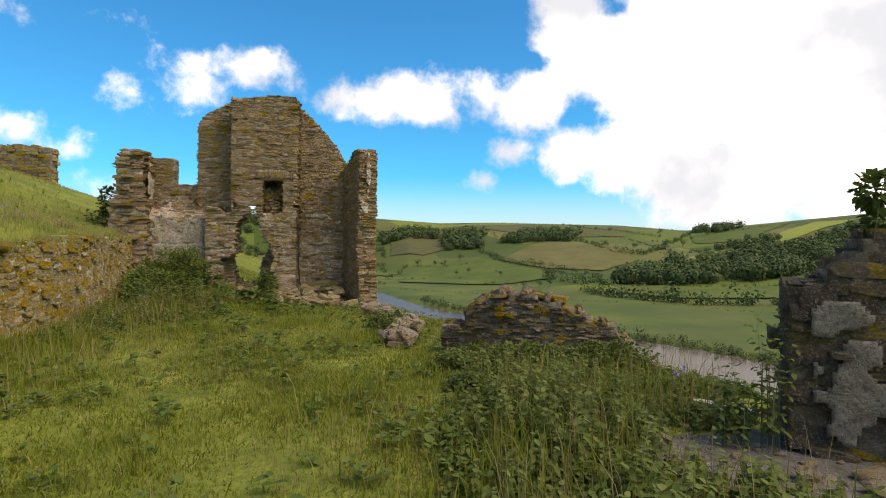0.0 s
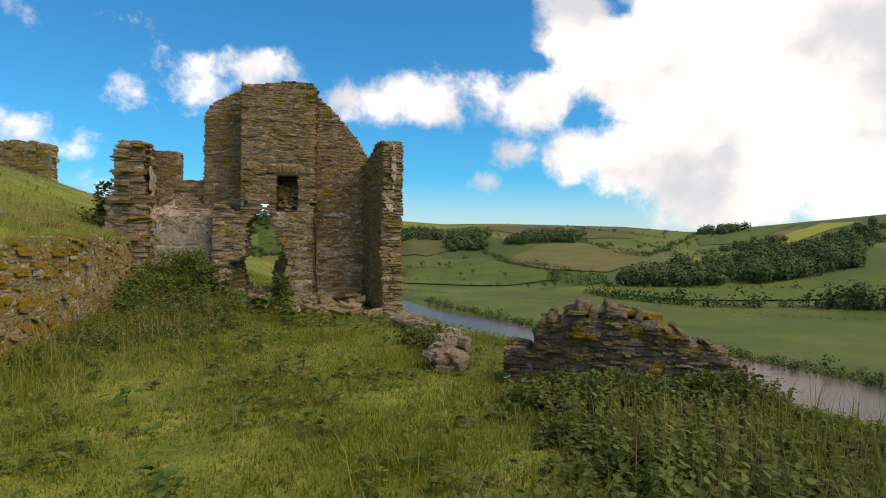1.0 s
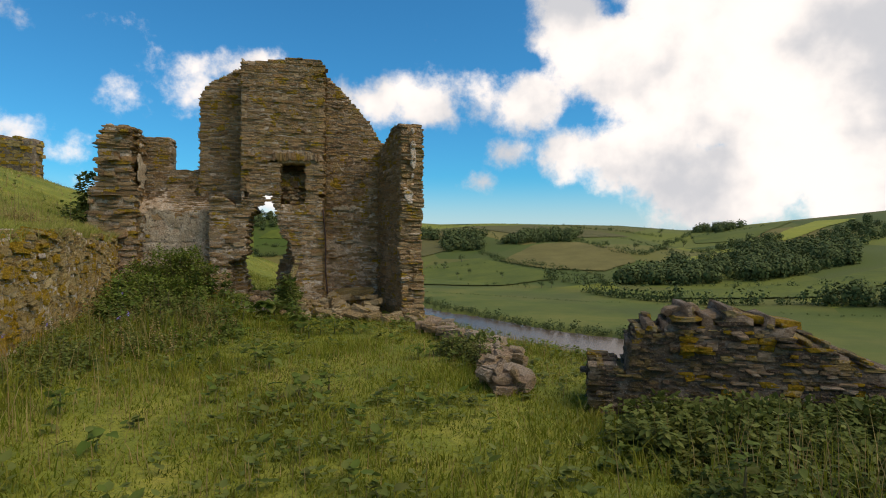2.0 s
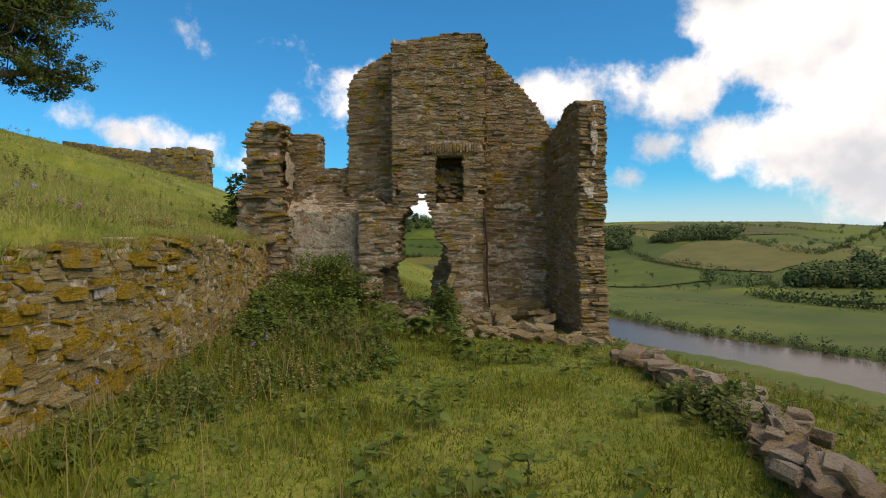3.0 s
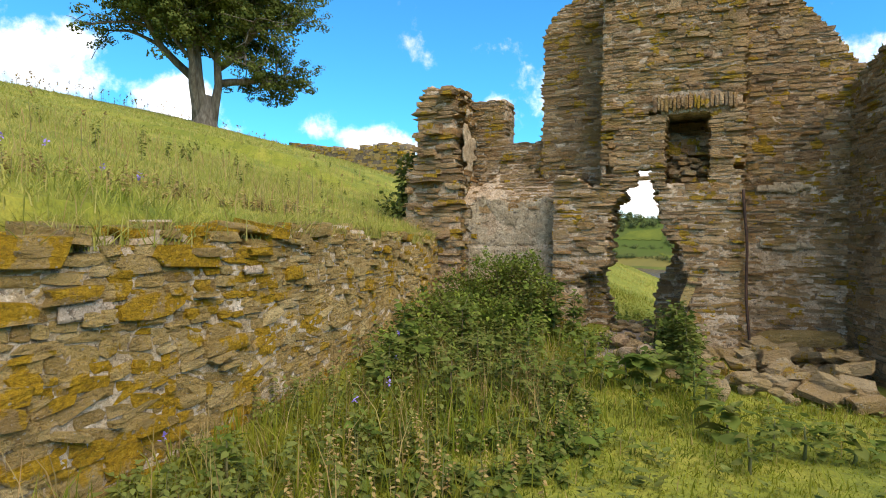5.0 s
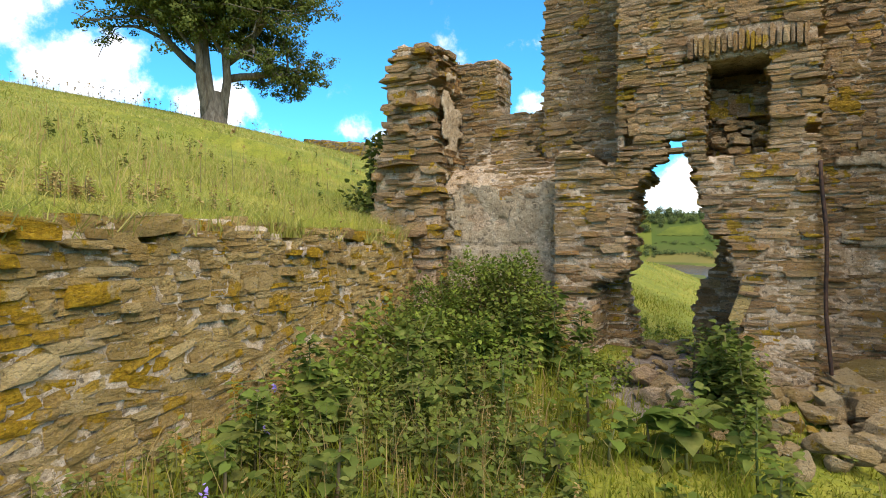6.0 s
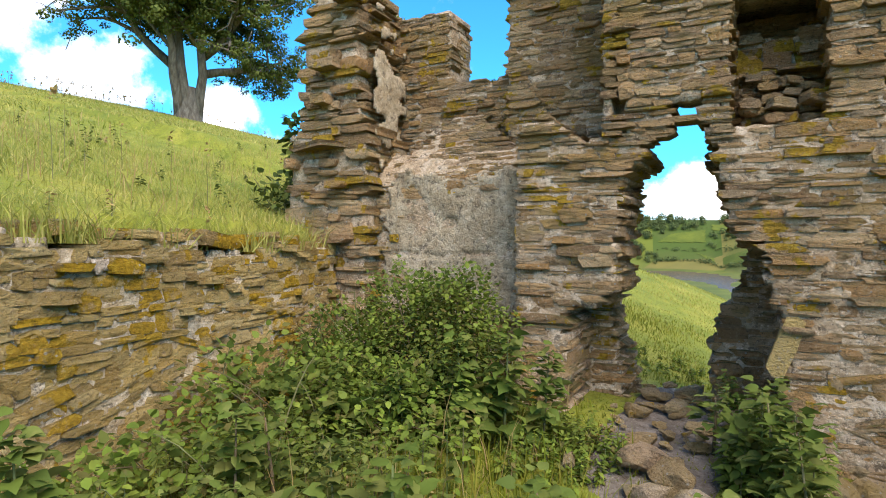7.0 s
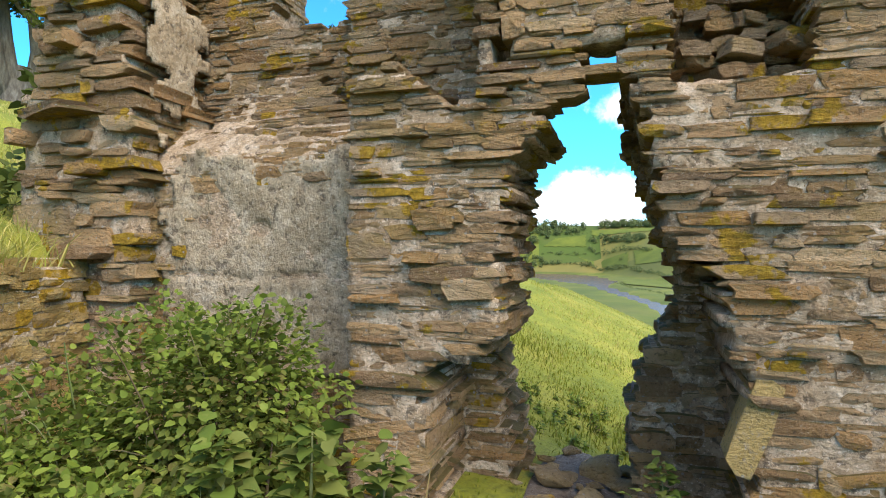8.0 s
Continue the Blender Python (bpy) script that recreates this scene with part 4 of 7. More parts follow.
# ---- the retaining wall under the hillside ----
def retaining_wall():
    at, length = along_line(RETAIN)
    # the room lies to the right of the line's direction, so inwards is to the left: into the hillside
    ob = empty("retaining_wall", at(5)[0], "low slate retaining wall covered in orange lichen", "stone wall")
    wall, rng = Masonry(ob, 31), np.random.default_rng(32)
    top = lambda u: np.interp(u, [0, 2.5, 4.5, 7.0, 8.6, 10.1, 11.2], [1.30, 1.42, 1.50, 1.60, 1.60, 1.54, 1.58]) + 0.05 * np.sin(u * 5) + 0.035 * np.sin(u * 13 + 1) + 0.02 * np.sin(u * 31)
    inside = lambda u, z: (u > 0) & (u < length) & (z < top(u))
    inv = ob.matrix_basis.inverted()
    v, f = core_of(at, inside, 0, length, -0.3, 1.8, plane(0.0), 0.5, 0.05, 8, 0.005)
    part("wall_core", mesh_of("wall_core", [tuple(inv @ Vector(p)) for p in v], f, mortar_wall, True), ob, "crumbling mortar core")
    pick_stone = lambda u: (stone_yellow if rng.uniform() < np.interp(u, [5.5, 6.5], [0.78, 1.0]) else stone_orange) if rng.uniform() < np.interp(u, [5.5, 7.0, 8.0], [0.8, 0.35, 0.1]) else stone_earthy
    face_of(wall, at, inside, 0, length, 0.0, 1.8, plane(0.0), 0.5, pick_stone, lambda u, z: 4.2 < u < 9.6 and z > 0.45, rng,
            high=(0.026, 0.078), long=(0.07, 0.30), ragged=0.02, proud=0.018, tilt=0.20, fit=(0.9, 1.18))
    # large lichened stones in the top courses
    for u, z, w, h in ((4.44, 1.47, 0.46, 0.17), (5.46, 1.44, 0.52, 0.16), (5.2, 1.16, 0.42, 0.15), (4.36, 1.20, 0.34, 0.11), (5.85, 0.84, 0.5, 0.11), (4.38, 0.83, 0.24, 0.10), (3.95, 1.13, 0.18, 0.08), (6.7, 1.29, 0.34, 0.12),
                       (4.06, 0.87, 0.16, 0.09), (2.9, 1.30, 0.3, 0.09), (3.3, 1.0, 0.24, 0.09), (6.2, 1.46, 0.3, 0.07)):
        o, along, inward = at(u)
        p = o + inward * 0.07 + Vector((0, 0, z))
        m = Matrix.Translation(p) @ Matrix(((along.x * w, inward.x * 0.22, 0, 0), (along.y * w, inward.y * 0.22, 0, 0), (0, 0, h, 0), (0, 0, 0, 1)))
        wall.add(stone_orange, m @ Matrix.Rotation(rng.uniform(-0.08, 0.08), 4, "Y"), True)
    wall.done()
    for n, (u0, u1, z0, z1) in enumerate(((4.62, 4.98, 1.13, 1.24), (6.0, 6.3, 1.30, 1.38), (8.6, 8.95, 1.42, 1.50))):
        render_sheet(ob, at, u0, u1, z0, z1, -0.012, "patch of pale lime mortar in a joint", 21.0 + 3 * n, 0.02, 0.015, lime_mat)
    return ob


retaining_wall()


# ---- loose masonry: fragments, heaps, far wall ----
def fragment(name, label, at, inside, u0, u1, z0, z1, thick, material, seed, high=(0.05, 0.11), long=(0.14, 0.4), near=None, ragged=0.14, proud=0.03, cell=0.08, core=None, tilt=0.045, end=False, sunk=-0.004, top=None):
    ob = empty(name, at((u0 + u1) / 2)[0], label, "ruined wall")
    wall, rng = Masonry(ob, seed), np.random.default_rng(seed + 1)
    inv = ob.matrix_basis.inverted()
    v, f = core_of(at, inside, u0, u1, z0, z1, plane(0.0), thick, cell, seed, sunk)
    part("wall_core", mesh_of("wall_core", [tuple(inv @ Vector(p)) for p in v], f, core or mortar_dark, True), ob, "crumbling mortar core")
    near = near or (lambda u, z: False)
    face_of(wall, at, inside, u0, u1, z0, z1, plane(0.0), thick, material, near, rng, high, long, ragged=ragged, proud=proud, tilt=tilt, top_material=top)
    if end:
        o0, along0, inward0 = at(u0)
        end_at = lambda w: (o0 + inward0 * (thick - w), -inward0, along0)
        face_of(wall, end_at, lambda w, z: (w > 0) & (w < thick) & inside(np.full(np.shape(w), u0 + 0.12), z), 0.0, thick, z0, z1, plane(0.0), 0.2, material, near, rng, high, long, ragged=0.02, proud=proud)

    def flip(u):
        o, along, inward = at(u)
        return o + inward * thick, along, -inward
    face_of(wall, flip, inside, u0, u1, z0, z1, plane(0.0), 0.0, material, lambda u, z: False, rng, high, long, ragged=0.03, proud=proud)
    wall.done()
    return ob


ROCK = straight((0.20, 8.02), (0.97, -0.25))
rock_top = lambda u: np.interp(u, [-0.35, -0.02, 0.0, 0.12, 0.45, 0.9, 1.25, 1.6, 2.0, 2.4], [0.36, 0.40, 0.62, 0.74, 0.86, 0.88, 0.78, 0.6, 0.42, 0.2]) + 0.05 * np.sin(np.asarray(u) * 17) + 0.03 * np.sin(np.asarray(u) * 41)
# Shade is put into the stone colour, most of all on the left.
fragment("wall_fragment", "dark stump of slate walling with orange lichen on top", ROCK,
         lambda u, z: (u > -0.3) & (u < 2.25) & (z < rock_top(u)), -0.35, 2.35, -0.4, 1.1, 0.62, lambda u: stone_shaded if u < 0.4 or math.sin(u * 61) > 0.3 else (stone_pink if math.sin(u * 37) > -0.4 else stone_orange), 41,
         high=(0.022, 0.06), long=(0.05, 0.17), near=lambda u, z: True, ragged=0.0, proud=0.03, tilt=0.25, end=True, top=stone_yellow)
# lichen slabs that cap the stump
cap_rng = np.random.default_rng(44)
cap_mesh = unit_stones(6, 91, stone_yellow, 0.22)
cap_pale = unit_stones(6, 92, stone_pink, 0.22)


def loose(name, me, at, size, turn, label, group, tilt=(0, 0)):
    ob = new(name, me)
    ob.matrix_basis = Matrix.Translation(at) @ Euler((tilt[0], tilt[1], turn)).to_matrix().to_4x4() @ Matrix.Diagonal((*size, 1))
    return tagged(ob, label, "stone", group)


for u, d, w, lift, me in ((1.12, 0.28, 0.62, 0.0, cap_mesh[0]), (1.45, 0.32, 0.5, 0.02, cap_mesh[1]), (0.75, 0.25, 0.5, 0.02, cap_pale[0]),
                          (0.45, 0.35, 0.45, 0.02, cap_pale[1]), (1.75, 0.3, 0.42, 0.02, cap_mesh[2]), (0.95, 0.5, 0.4, 0.02, cap_pale[2])):
    o, along, inward = ROCK(u)
    p = o + inward * d + Vector((0, 0, float(rock_top(u)) - 0.02 + lift))
    slope = (float(rock_top(u + 0.15)) - float(rock_top(u - 0.15))) / 0.3
    loose("cap_stone", me, p, (w * (1.1 if u == 1.12 else 0.7), 0.46 if u == 1.12 else 0.3, 0.07), cap_rng.uniform(-0.4, 0.2), "flat slate lying on top of the broken wall stump", "slates on the stump", (cap_rng.uniform(-0.1, 0.15), -math.atan(slope)))

CORNER = straight((2.43, 4.12), (0.88, -0.42))
corner_top = lambda u: np.interp(u, [0, 0.1, 0.12, 0.26, 0.29, 0.42, 0.45, 1.3], [1.12, 1.17, 1.30, 1.33, 1.48, 1.52, 1.64, 1.76])
# Stones, core and render all carry the corner's shade in their colour.
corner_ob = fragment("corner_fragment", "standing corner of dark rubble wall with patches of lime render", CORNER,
         lambda u, z: (u > 0) & (u < 1.4) & (z < corner_top(u)), 0, 1.4, -0.3, 1.9, 0.6, stone_shaded, 51,
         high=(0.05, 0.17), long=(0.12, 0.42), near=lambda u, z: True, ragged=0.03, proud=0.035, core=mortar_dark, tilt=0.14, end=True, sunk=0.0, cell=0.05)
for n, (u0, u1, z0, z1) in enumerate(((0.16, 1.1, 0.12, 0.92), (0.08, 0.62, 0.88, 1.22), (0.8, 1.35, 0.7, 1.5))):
    render_sheet(corner_ob, CORNER, u0, u1, z0, z1, -0.03, "broad patch of dull brown lime render", 5.0 + 3 * n, material=shaded_render_mat)
FARWALL = straight((-30.1, 32.1), (9.8, -1.25))
far_top = lambda u: np.interp(u, [0, 2, 4.0, 5.9, 6.2, 6.4, 8.0, 9.75], [7.35, 7.0, 6.72, 6.45, 6.3, 6.58, 6.5, 6.36]) + 0.06 * np.sin(u * 5)
fragment("field_wall", "long ruined slate wall on the hillside with a mossy top", FARWALL,
         lambda u, z: (u > 0) & (u < 9.75) & (z < far_top(u)), 0, 9.8, 3.6, 7.6, 0.6, stone_yellow, 61,
         high=(0.10, 0.18), long=(0.25, 0.7), ragged=0.15, cell=0.2)


# ---- fallen stones ----
pile_meshes = unit_stones(10, 71, stone_pile, 0.24)
pale_meshes = unit_stones(10, 72, stone_pink, 0.28)
fall_rng = np.random.default_rng(73)


def unit_rocks(count, seed, material):
    """Rounded, chipped stones of about one unit."""
    rng, out = np.random.default_rng(seed), []
    for k in range(count):
        bm = bmesh.new()
        bmesh.ops.create_icosphere(bm, subdivisions=2, radius=0.5)
        cuts = unit_rows(rng.normal(size=(11, 3)))
        for v in bm.verts:
            p = np.array(v.co)
            for c in cuts:
                over = p @ c - 0.25
                if over > 0:
                    p = p - c * over
            p = p * (1 + 0.16 * noise.noise(Vector(p * 3.6) + Vector((k * 5.0, seed, 0))))
            v.co = p
        me = bpy.data.meshes.new("rock")
        bm.to_mesh(me)
        bm.free()
        me.materials.append(material)
        out.append(me)
    return out


def unit_rows(v):
    return v / np.linalg.norm(v, axis=1, keepdims=True)


rock_meshes = unit_rocks(8, 74, stone_pink)


def ground_z(x, y):
    return float(land(x, y))


# the heap of slabs in the recess between the gable and the side wall
layers = {}
for k in range(92):
    if k % 4:
        u, d = fall_rng.uniform(1.0, 2.1), fall_rng.uniform(-1.15, 0.45)
    else:
        u, d = fall_rng.uniform(1.3, 3.0), fall_rng.uniform(-1.55, -1.0)
    p = gable_point(u, d, 0)
    high = 0.36 * math.exp(-((u - 1.7) / 0.7) ** 2 - ((d + 0.35) / 0.8) ** 2)
    level = (k % 5) * 0.28 * high
    s = fall_rng.uniform(0.16, 0.36)
    z = ground_z(p.x, p.y) + 0.04 + level
    loose("fallen_slab", pile_meshes[k % 10], (p.x, p.y, z), (s, s * fall_rng.uniform(0.5, 0.85), fall_rng.uniform(0.07, 0.16)), TURN + fall_rng.uniform(-1.2, 1.2),
          "flat brown slate slab fallen at the foot of the gable", "slabs at the foot of the gable", (fall_rng.uniform(-0.35, 0.35), fall_rng.uniform(-0.35, 0.35)))
p = gable_point(1.64, 0.30, 0.42)
loose("long_slab", unit_stones(1, 77, stone_yellow, 0.08)[0], p, (0.95, 0.22, 0.15), TURN, "long lichen-stained slate slab leaning along the wall base", "slabs at the foot of the gable", (0.25, -0.03))
heap_rocks = unit_rocks(8, 75, stone_pile)
for k in range(90):
    u, d = fall_rng.uniform(0.42, 1.7), fall_rng.uniform(-1.5, -0.08)
    p = gable_point(u, d, 0)
    s = fall_rng.uniform(0.08, 0.27)
    loose("rubble_stone", heap_rocks[k % 8], (p.x, p.y, ground_z(p.x, p.y) + s * 0.22 + (k % 2) * 0.06), (s, s * 0.8, s * 0.65), fall_rng.uniform(0, 6.28),
          "broken brown stone in the rubble below the chimney breast", "rubble below the chimney breast", (fall_rng.uniform(-0.5, 0.5), fall_rng.uniform(-0.5, 0.5)))
# flat stones lying on the retaining wall
coping_meshes = unit_stones(6, 95, stone_yellow, 0.2)
coping_at, coping_len = along_line(RETAIN)
coping_top = lambda u: float(np.interp(u, [0, 2.5, 4.5, 7.0, 8.6, 10.1, 11.2], [1.30, 1.42, 1.50, 1.60, 1.60, 1.54, 1.58]))
for k in range(26):
    u = 2.5 + 8.2 * (k + fall_rng.uniform(0, 1)) / 26
    o, along, inward = coping_at(u)
    p = o + inward * fall_rng.uniform(0.08, 0.3)
    s = fall_rng.uniform(0.2, 0.5)
    loose("coping_stone", coping_meshes[k % 6], (p.x, p.y, coping_top(u) + 0.05), (s, s * 0.7, fall_rng.uniform(0.05, 0.12)), math.atan2(along.y, along.x) + fall_rng.uniform(-0.5, 0.5),
          "flat slate with orange lichen lying on the retaining wall", "slates on the retaining wall", (fall_rng.uniform(-0.15, 0.15), fall_rng.uniform(-0.15, 0.15)))
# the broken line of footing stones across the meadow
LINE = [(-1.6, 12.9), (-1.2, 12.1), (-0.95, 11.2), (-0.68, 10.3), (-0.74, 9.6), (-0.76, 9.0), (-0.78, 8.6)]
line_at, line_len = along_line(LINE)
for k in range(100):
    u = line_len * (k + fall_rng.uniform(0, 1)) / 100
    o, along, inward = line_at(u)
    p = o + inward * fall_rng.uniform(-0.24, 0.2)
    up = (k % 3) * fall_rng.uniform(0.03, 0.07)
    s = fall_rng.uniform(0.12, 0.32)
    loose("footing_stone", pale_meshes[k % 10], (p.x, p.y, ground_z(p.x, p.y) + 0.05 + up), (s, s * 0.7, fall_rng.uniform(0.06, 0.15)), fall_rng.uniform(0, 6.28),
          "pinkish layered stone in a broken wall footing", "footing stones in the grass", (fall_rng.uniform(-0.25, 0.25), fall_rng.uniform(-0.25, 0.25)))
for k in range(20):
    u = line_len * (0.45 + 0.55 * (k + fall_rng.uniform(0, 1)) / 20)
    o, along, inward = line_at(u)
    p = o + inward * fall_rng.uniform(-0.14, 0.10)
    s = fall_rng.uniform(0.18, 0.34)
    loose("footing_stone", rock_meshes[k % 8], (p.x, p.y, ground_z(p.x, p.y) + fall_rng.uniform(0.10, 0.22)), (s, s * 0.7, fall_rng.uniform(0.14, 0.24)), math.atan2(along.y, along.x) + fall_rng.uniform(-0.5, 0.5),
          "large pinkish layered stone on the broken wall footing", "footing stones in the grass", (fall_rng.uniform(-0.2, 0.2), fall_rng.uniform(-0.2, 0.2)))
# boulders on the threshold of the doorway
for k, (u, d, s) in enumerate(((-0.45, -0.35, 0.36), (-0.2, -0.75, 0.42), (0.05, -1.05, 0.34), (-0.35, -0.95, 0.22), (-0.55, 0.2, 0.3), (-0.3, 0.45, 0.34), (-0.1, 0.15, 0.3),
                               (-0.5, 0.7, 0.3), (-0.25, 0.95, 0.36), (0.0, 1.2, 0.3), (0.45, -0.75, 0.36), (0.55, -0.4, 0.32), (0.75, -0.9, 0.3), (-0.75, -0.8, 0.2), (-0.1, 0.8, 0.24), (0.3, -1.35, 0.3))):
    p = gable_point(u, d, 0)
    loose("threshold_stone", heap_rocks[k % 8], (p.x, p.y, ground_z(p.x, p.y) + 0.06), (s, s * 0.8, s * 0.6), fall_rng.uniform(0, 6.28),
          "rounded brown stone on the worn threshold", "stones on the threshold", (fall_rng.uniform(-0.2, 0.2), fall_rng.uniform(-0.2, 0.2)))
for k, (x, y, s) in enumerate(((-5.17, 14.77, 0.42), (-4.72, 14.35, 0.46), (-5.0, 14.45, 0.34), (-5.28, 14.2, 0.16), (-5.3, 13.55, 0.14), (-4.22, 15.07, 0.32), (-4.1, 15.25, 0.28), (-3.91, 14.87, 0.36),
                               (-3.81, 14.31, 0.42), (-3.89, 13.8, 0.34), (-3.62, 14.3, 0.36), (-3.55, 15.0, 0.34), (-3.72, 15.35, 0.3))):
    loose("boulder", (rock_meshes if k < 5 else heap_rocks)[k % 8], (x, y, ground_z(x, y) + 0.3 * s), (s, s * 0.75, s * 0.7), fall_rng.uniform(0, 6.28),
          "rough tan boulder fallen before the doorway", "boulders before the doorway", (fall_rng.uniform(-0.2, 0.2), fall_rng.uniform(-0.2, 0.2)))
for k in range(48):
    u, d = fall_rng.uniform(-0.72, -0.02), fall_rng.uniform(-0.6, 1.35)
    p = gable_point(u, d, 0)
    s = fall_rng.uniform(0.08, 0.22)
    loose("threshold_stone", heap_rocks[k % 8], (p.x, p.y, ground_z(p.x, p.y) + 0.05), (s, s * 0.75, s * 0.4), fall_rng.uniform(0, 6.28),
          "flat brown stone on the worn threshold", "stones on the threshold", (fall_rng.uniform(-0.3, 0.3), fall_rng.uniform(-0.3, 0.3)))
for k in range(110):
    a, r = fall_rng.uniform(0, 6.28), 1.0 * math.sqrt(fall_rng.uniform(0, 1))
    x, y = 2.25 + 1.1 * r * math.cos(a), 3.9 + 0.8 * r * math.sin(a)
    s = fall_rng.uniform(0.03, 0.10) if k > 6 else fall_rng.uniform(0.14, 0.26)
    loose("rubble_stone", rock_meshes[k % 8], (x, y, ground_z(x, y) + 0.03), (s, s * 0.8, s * 0.6), fall_rng.uniform(0, 6.28),
          "small pale stone on trodden earth", "stones on the bare earth", (fall_rng.uniform(-0.3, 0.3), fall_rng.uniform(-0.3, 0.3)))

BIG = [(2.66, 3.5, 0.42), (2.2, 3.5, 0.3), (2.95, 4.2, 0.26), (1.06, 3.45, 0.22), (1.5, 4.2, 0.26), (2.2, 4.7, 0.2), (2.5, 3.3, 0.3)]
for k, (x, y, s) in enumerate(BIG):
    loose("large_stone", rock_meshes[k % 8], (x, y, ground_z(x, y) + 0.06), (s, s * 0.75, s * 0.45), fall_rng.uniform(0, 6.28),
          "large pale stone lying on the bare earth", "stones on the bare earth", (fall_rng.uniform(-0.2, 0.2), fall_rng.uniform(-0.2, 0.2)))


def draped(name, cx, cy, rx, ry, turn, material, label):
    """A patch of bare ground, laid just over the turf with an uneven edge."""
    verts, faces, n, rings = [(cx, cy, ground_z(cx, cy) + 0.02)], [], 40, 9
    for r in range(1, rings + 1):
        for k in range(n):
            a = 2 * math.pi * k / n
            wob = 1 + 0.25 * noise.noise(Vector((math.cos(a) * 2, math.sin(a) * 2, cx))) * r / rings
            px, py = rx * r / rings * wob * math.cos(a), ry * r / rings * wob * math.sin(a)
            x, y = cx + px * math.cos(turn) - py * math.sin(turn), cy + px * math.sin(turn) + py * math.cos(turn)
            verts.append((x, y, ground_z(x, y) + (0.022 if r < rings else -0.02)))
    faces += [(0, 1 + k, 1 + (k + 1) % n) for k in range(n)]
    for r in range(rings - 1):
        faces += [(1 + r * n + k, 1 + (r + 1) * n + k, 1 + (r + 1) * n + (k + 1) % n, 1 + r * n + (k + 1) % n) for k in range(n)]
    return thing(name, mesh_of(name, verts, faces, material, True), label, "earth", kind="structure")


draped("bare_earth", 2.3, 3.85, 1.15, 0.85, 0.2, mud, "patch of bare trodden earth and gravel")
p = gable_point(-0.3, 0.1, 0)
draped("door_path", p.x, p.y, 0.42, 1.5, TURN, mud, "worn earth path through the doorway")


# ---- the iron rod on the chimney breast ----
def tube(points, radii, n=8):
    verts, faces = [], []
    pts = [Vector(p) for p in points]
    for k, p in enumerate(pts):
        t = (pts[min(k + 1, len(pts) - 1)] - pts[max(k - 1, 0)]).normalized()
        a = t.orthogonal().normalized()
        b = t.cross(a)
        for i in range(n):
            w = 2 * math.pi * i / n
            verts.append(tuple(p + (a * math.cos(w) + b * math.sin(w)) * radii[k]))
    for k in range(len(pts) - 1):
        faces += [(k * n + i, k * n + (i + 1) % n, (k + 1) * n + (i + 1) % n, (k + 1) * n + i) for i in range(n)]
    faces += [tuple(range(n))[::-1], tuple((len(pts) - 1) * n + i for i in range(n))]
    return verts, faces


iron, i_n, i_l, i_b = shader("rusted iron", 0.7)
i_b.inputs["Metallic"].default_value = 0.4
i_l.new(ramp_of(i_n, i_l, noise_of(i_n, i_l, i_n.new("ShaderNodeNewGeometry").outputs["Position"], 30, 5), [(0.35, (0.03, 0.022, 0.02)), (0.7, (0.10, 0.05, 0.03))]), i_b.inputs["Base Color"])
rod = [tuple(gable_point(0.985 + 0.10 * (2.2 - z) * 0.4 + 0.012 * math.sin(z * 5), -0.05 + 0.01 * math.sin(z * 7), z)) for z in np.linspace(2.25, 0.30, 14)]
v, f = tube(rod, [0.017] * 14)
thing("iron_rod", mesh_of("iron_rod", v, f, iron, True), "thin rusty iron rod hanging down the stone wall", "rod")
wood_m, w_n, w_l, w_b = shader("bleached board", 0.8)
w_l.new(ramp_of(w_n, w_l, noise_of(w_n, w_l, w_n.new("ShaderNodeNewGeometry").outputs["Position"], 22, 5), [(0.35, (0.30, 0.24, 0.16)), (0.7, (0.50, 0.43, 0.32))]), w_b.inputs["Base Color"])
plank = bmesh.new()
bmesh.ops.create_cube(plank, size=1.0)
bmesh.ops.bevel(plank, geom=plank.edges[:], offset=0.06, segments=1, affect="EDGES")
pm = bpy.data.meshes.new("plank")
plank.to_mesh(pm)
pm.materials.append(wood_m)
plank_ob = thing("plank", pm, "pale weathered board lying in the nettles", "plank")
plank_ob.matrix_basis = Matrix.Translation((2.42, 4.98, ground_z(2.42, 4.98) + 0.10)) @ Euler((0.1, 0.10, -0.4)).to_matrix().to_4x4() @ Matrix.Diagonal((0.6, 0.09, 0.04, 1))


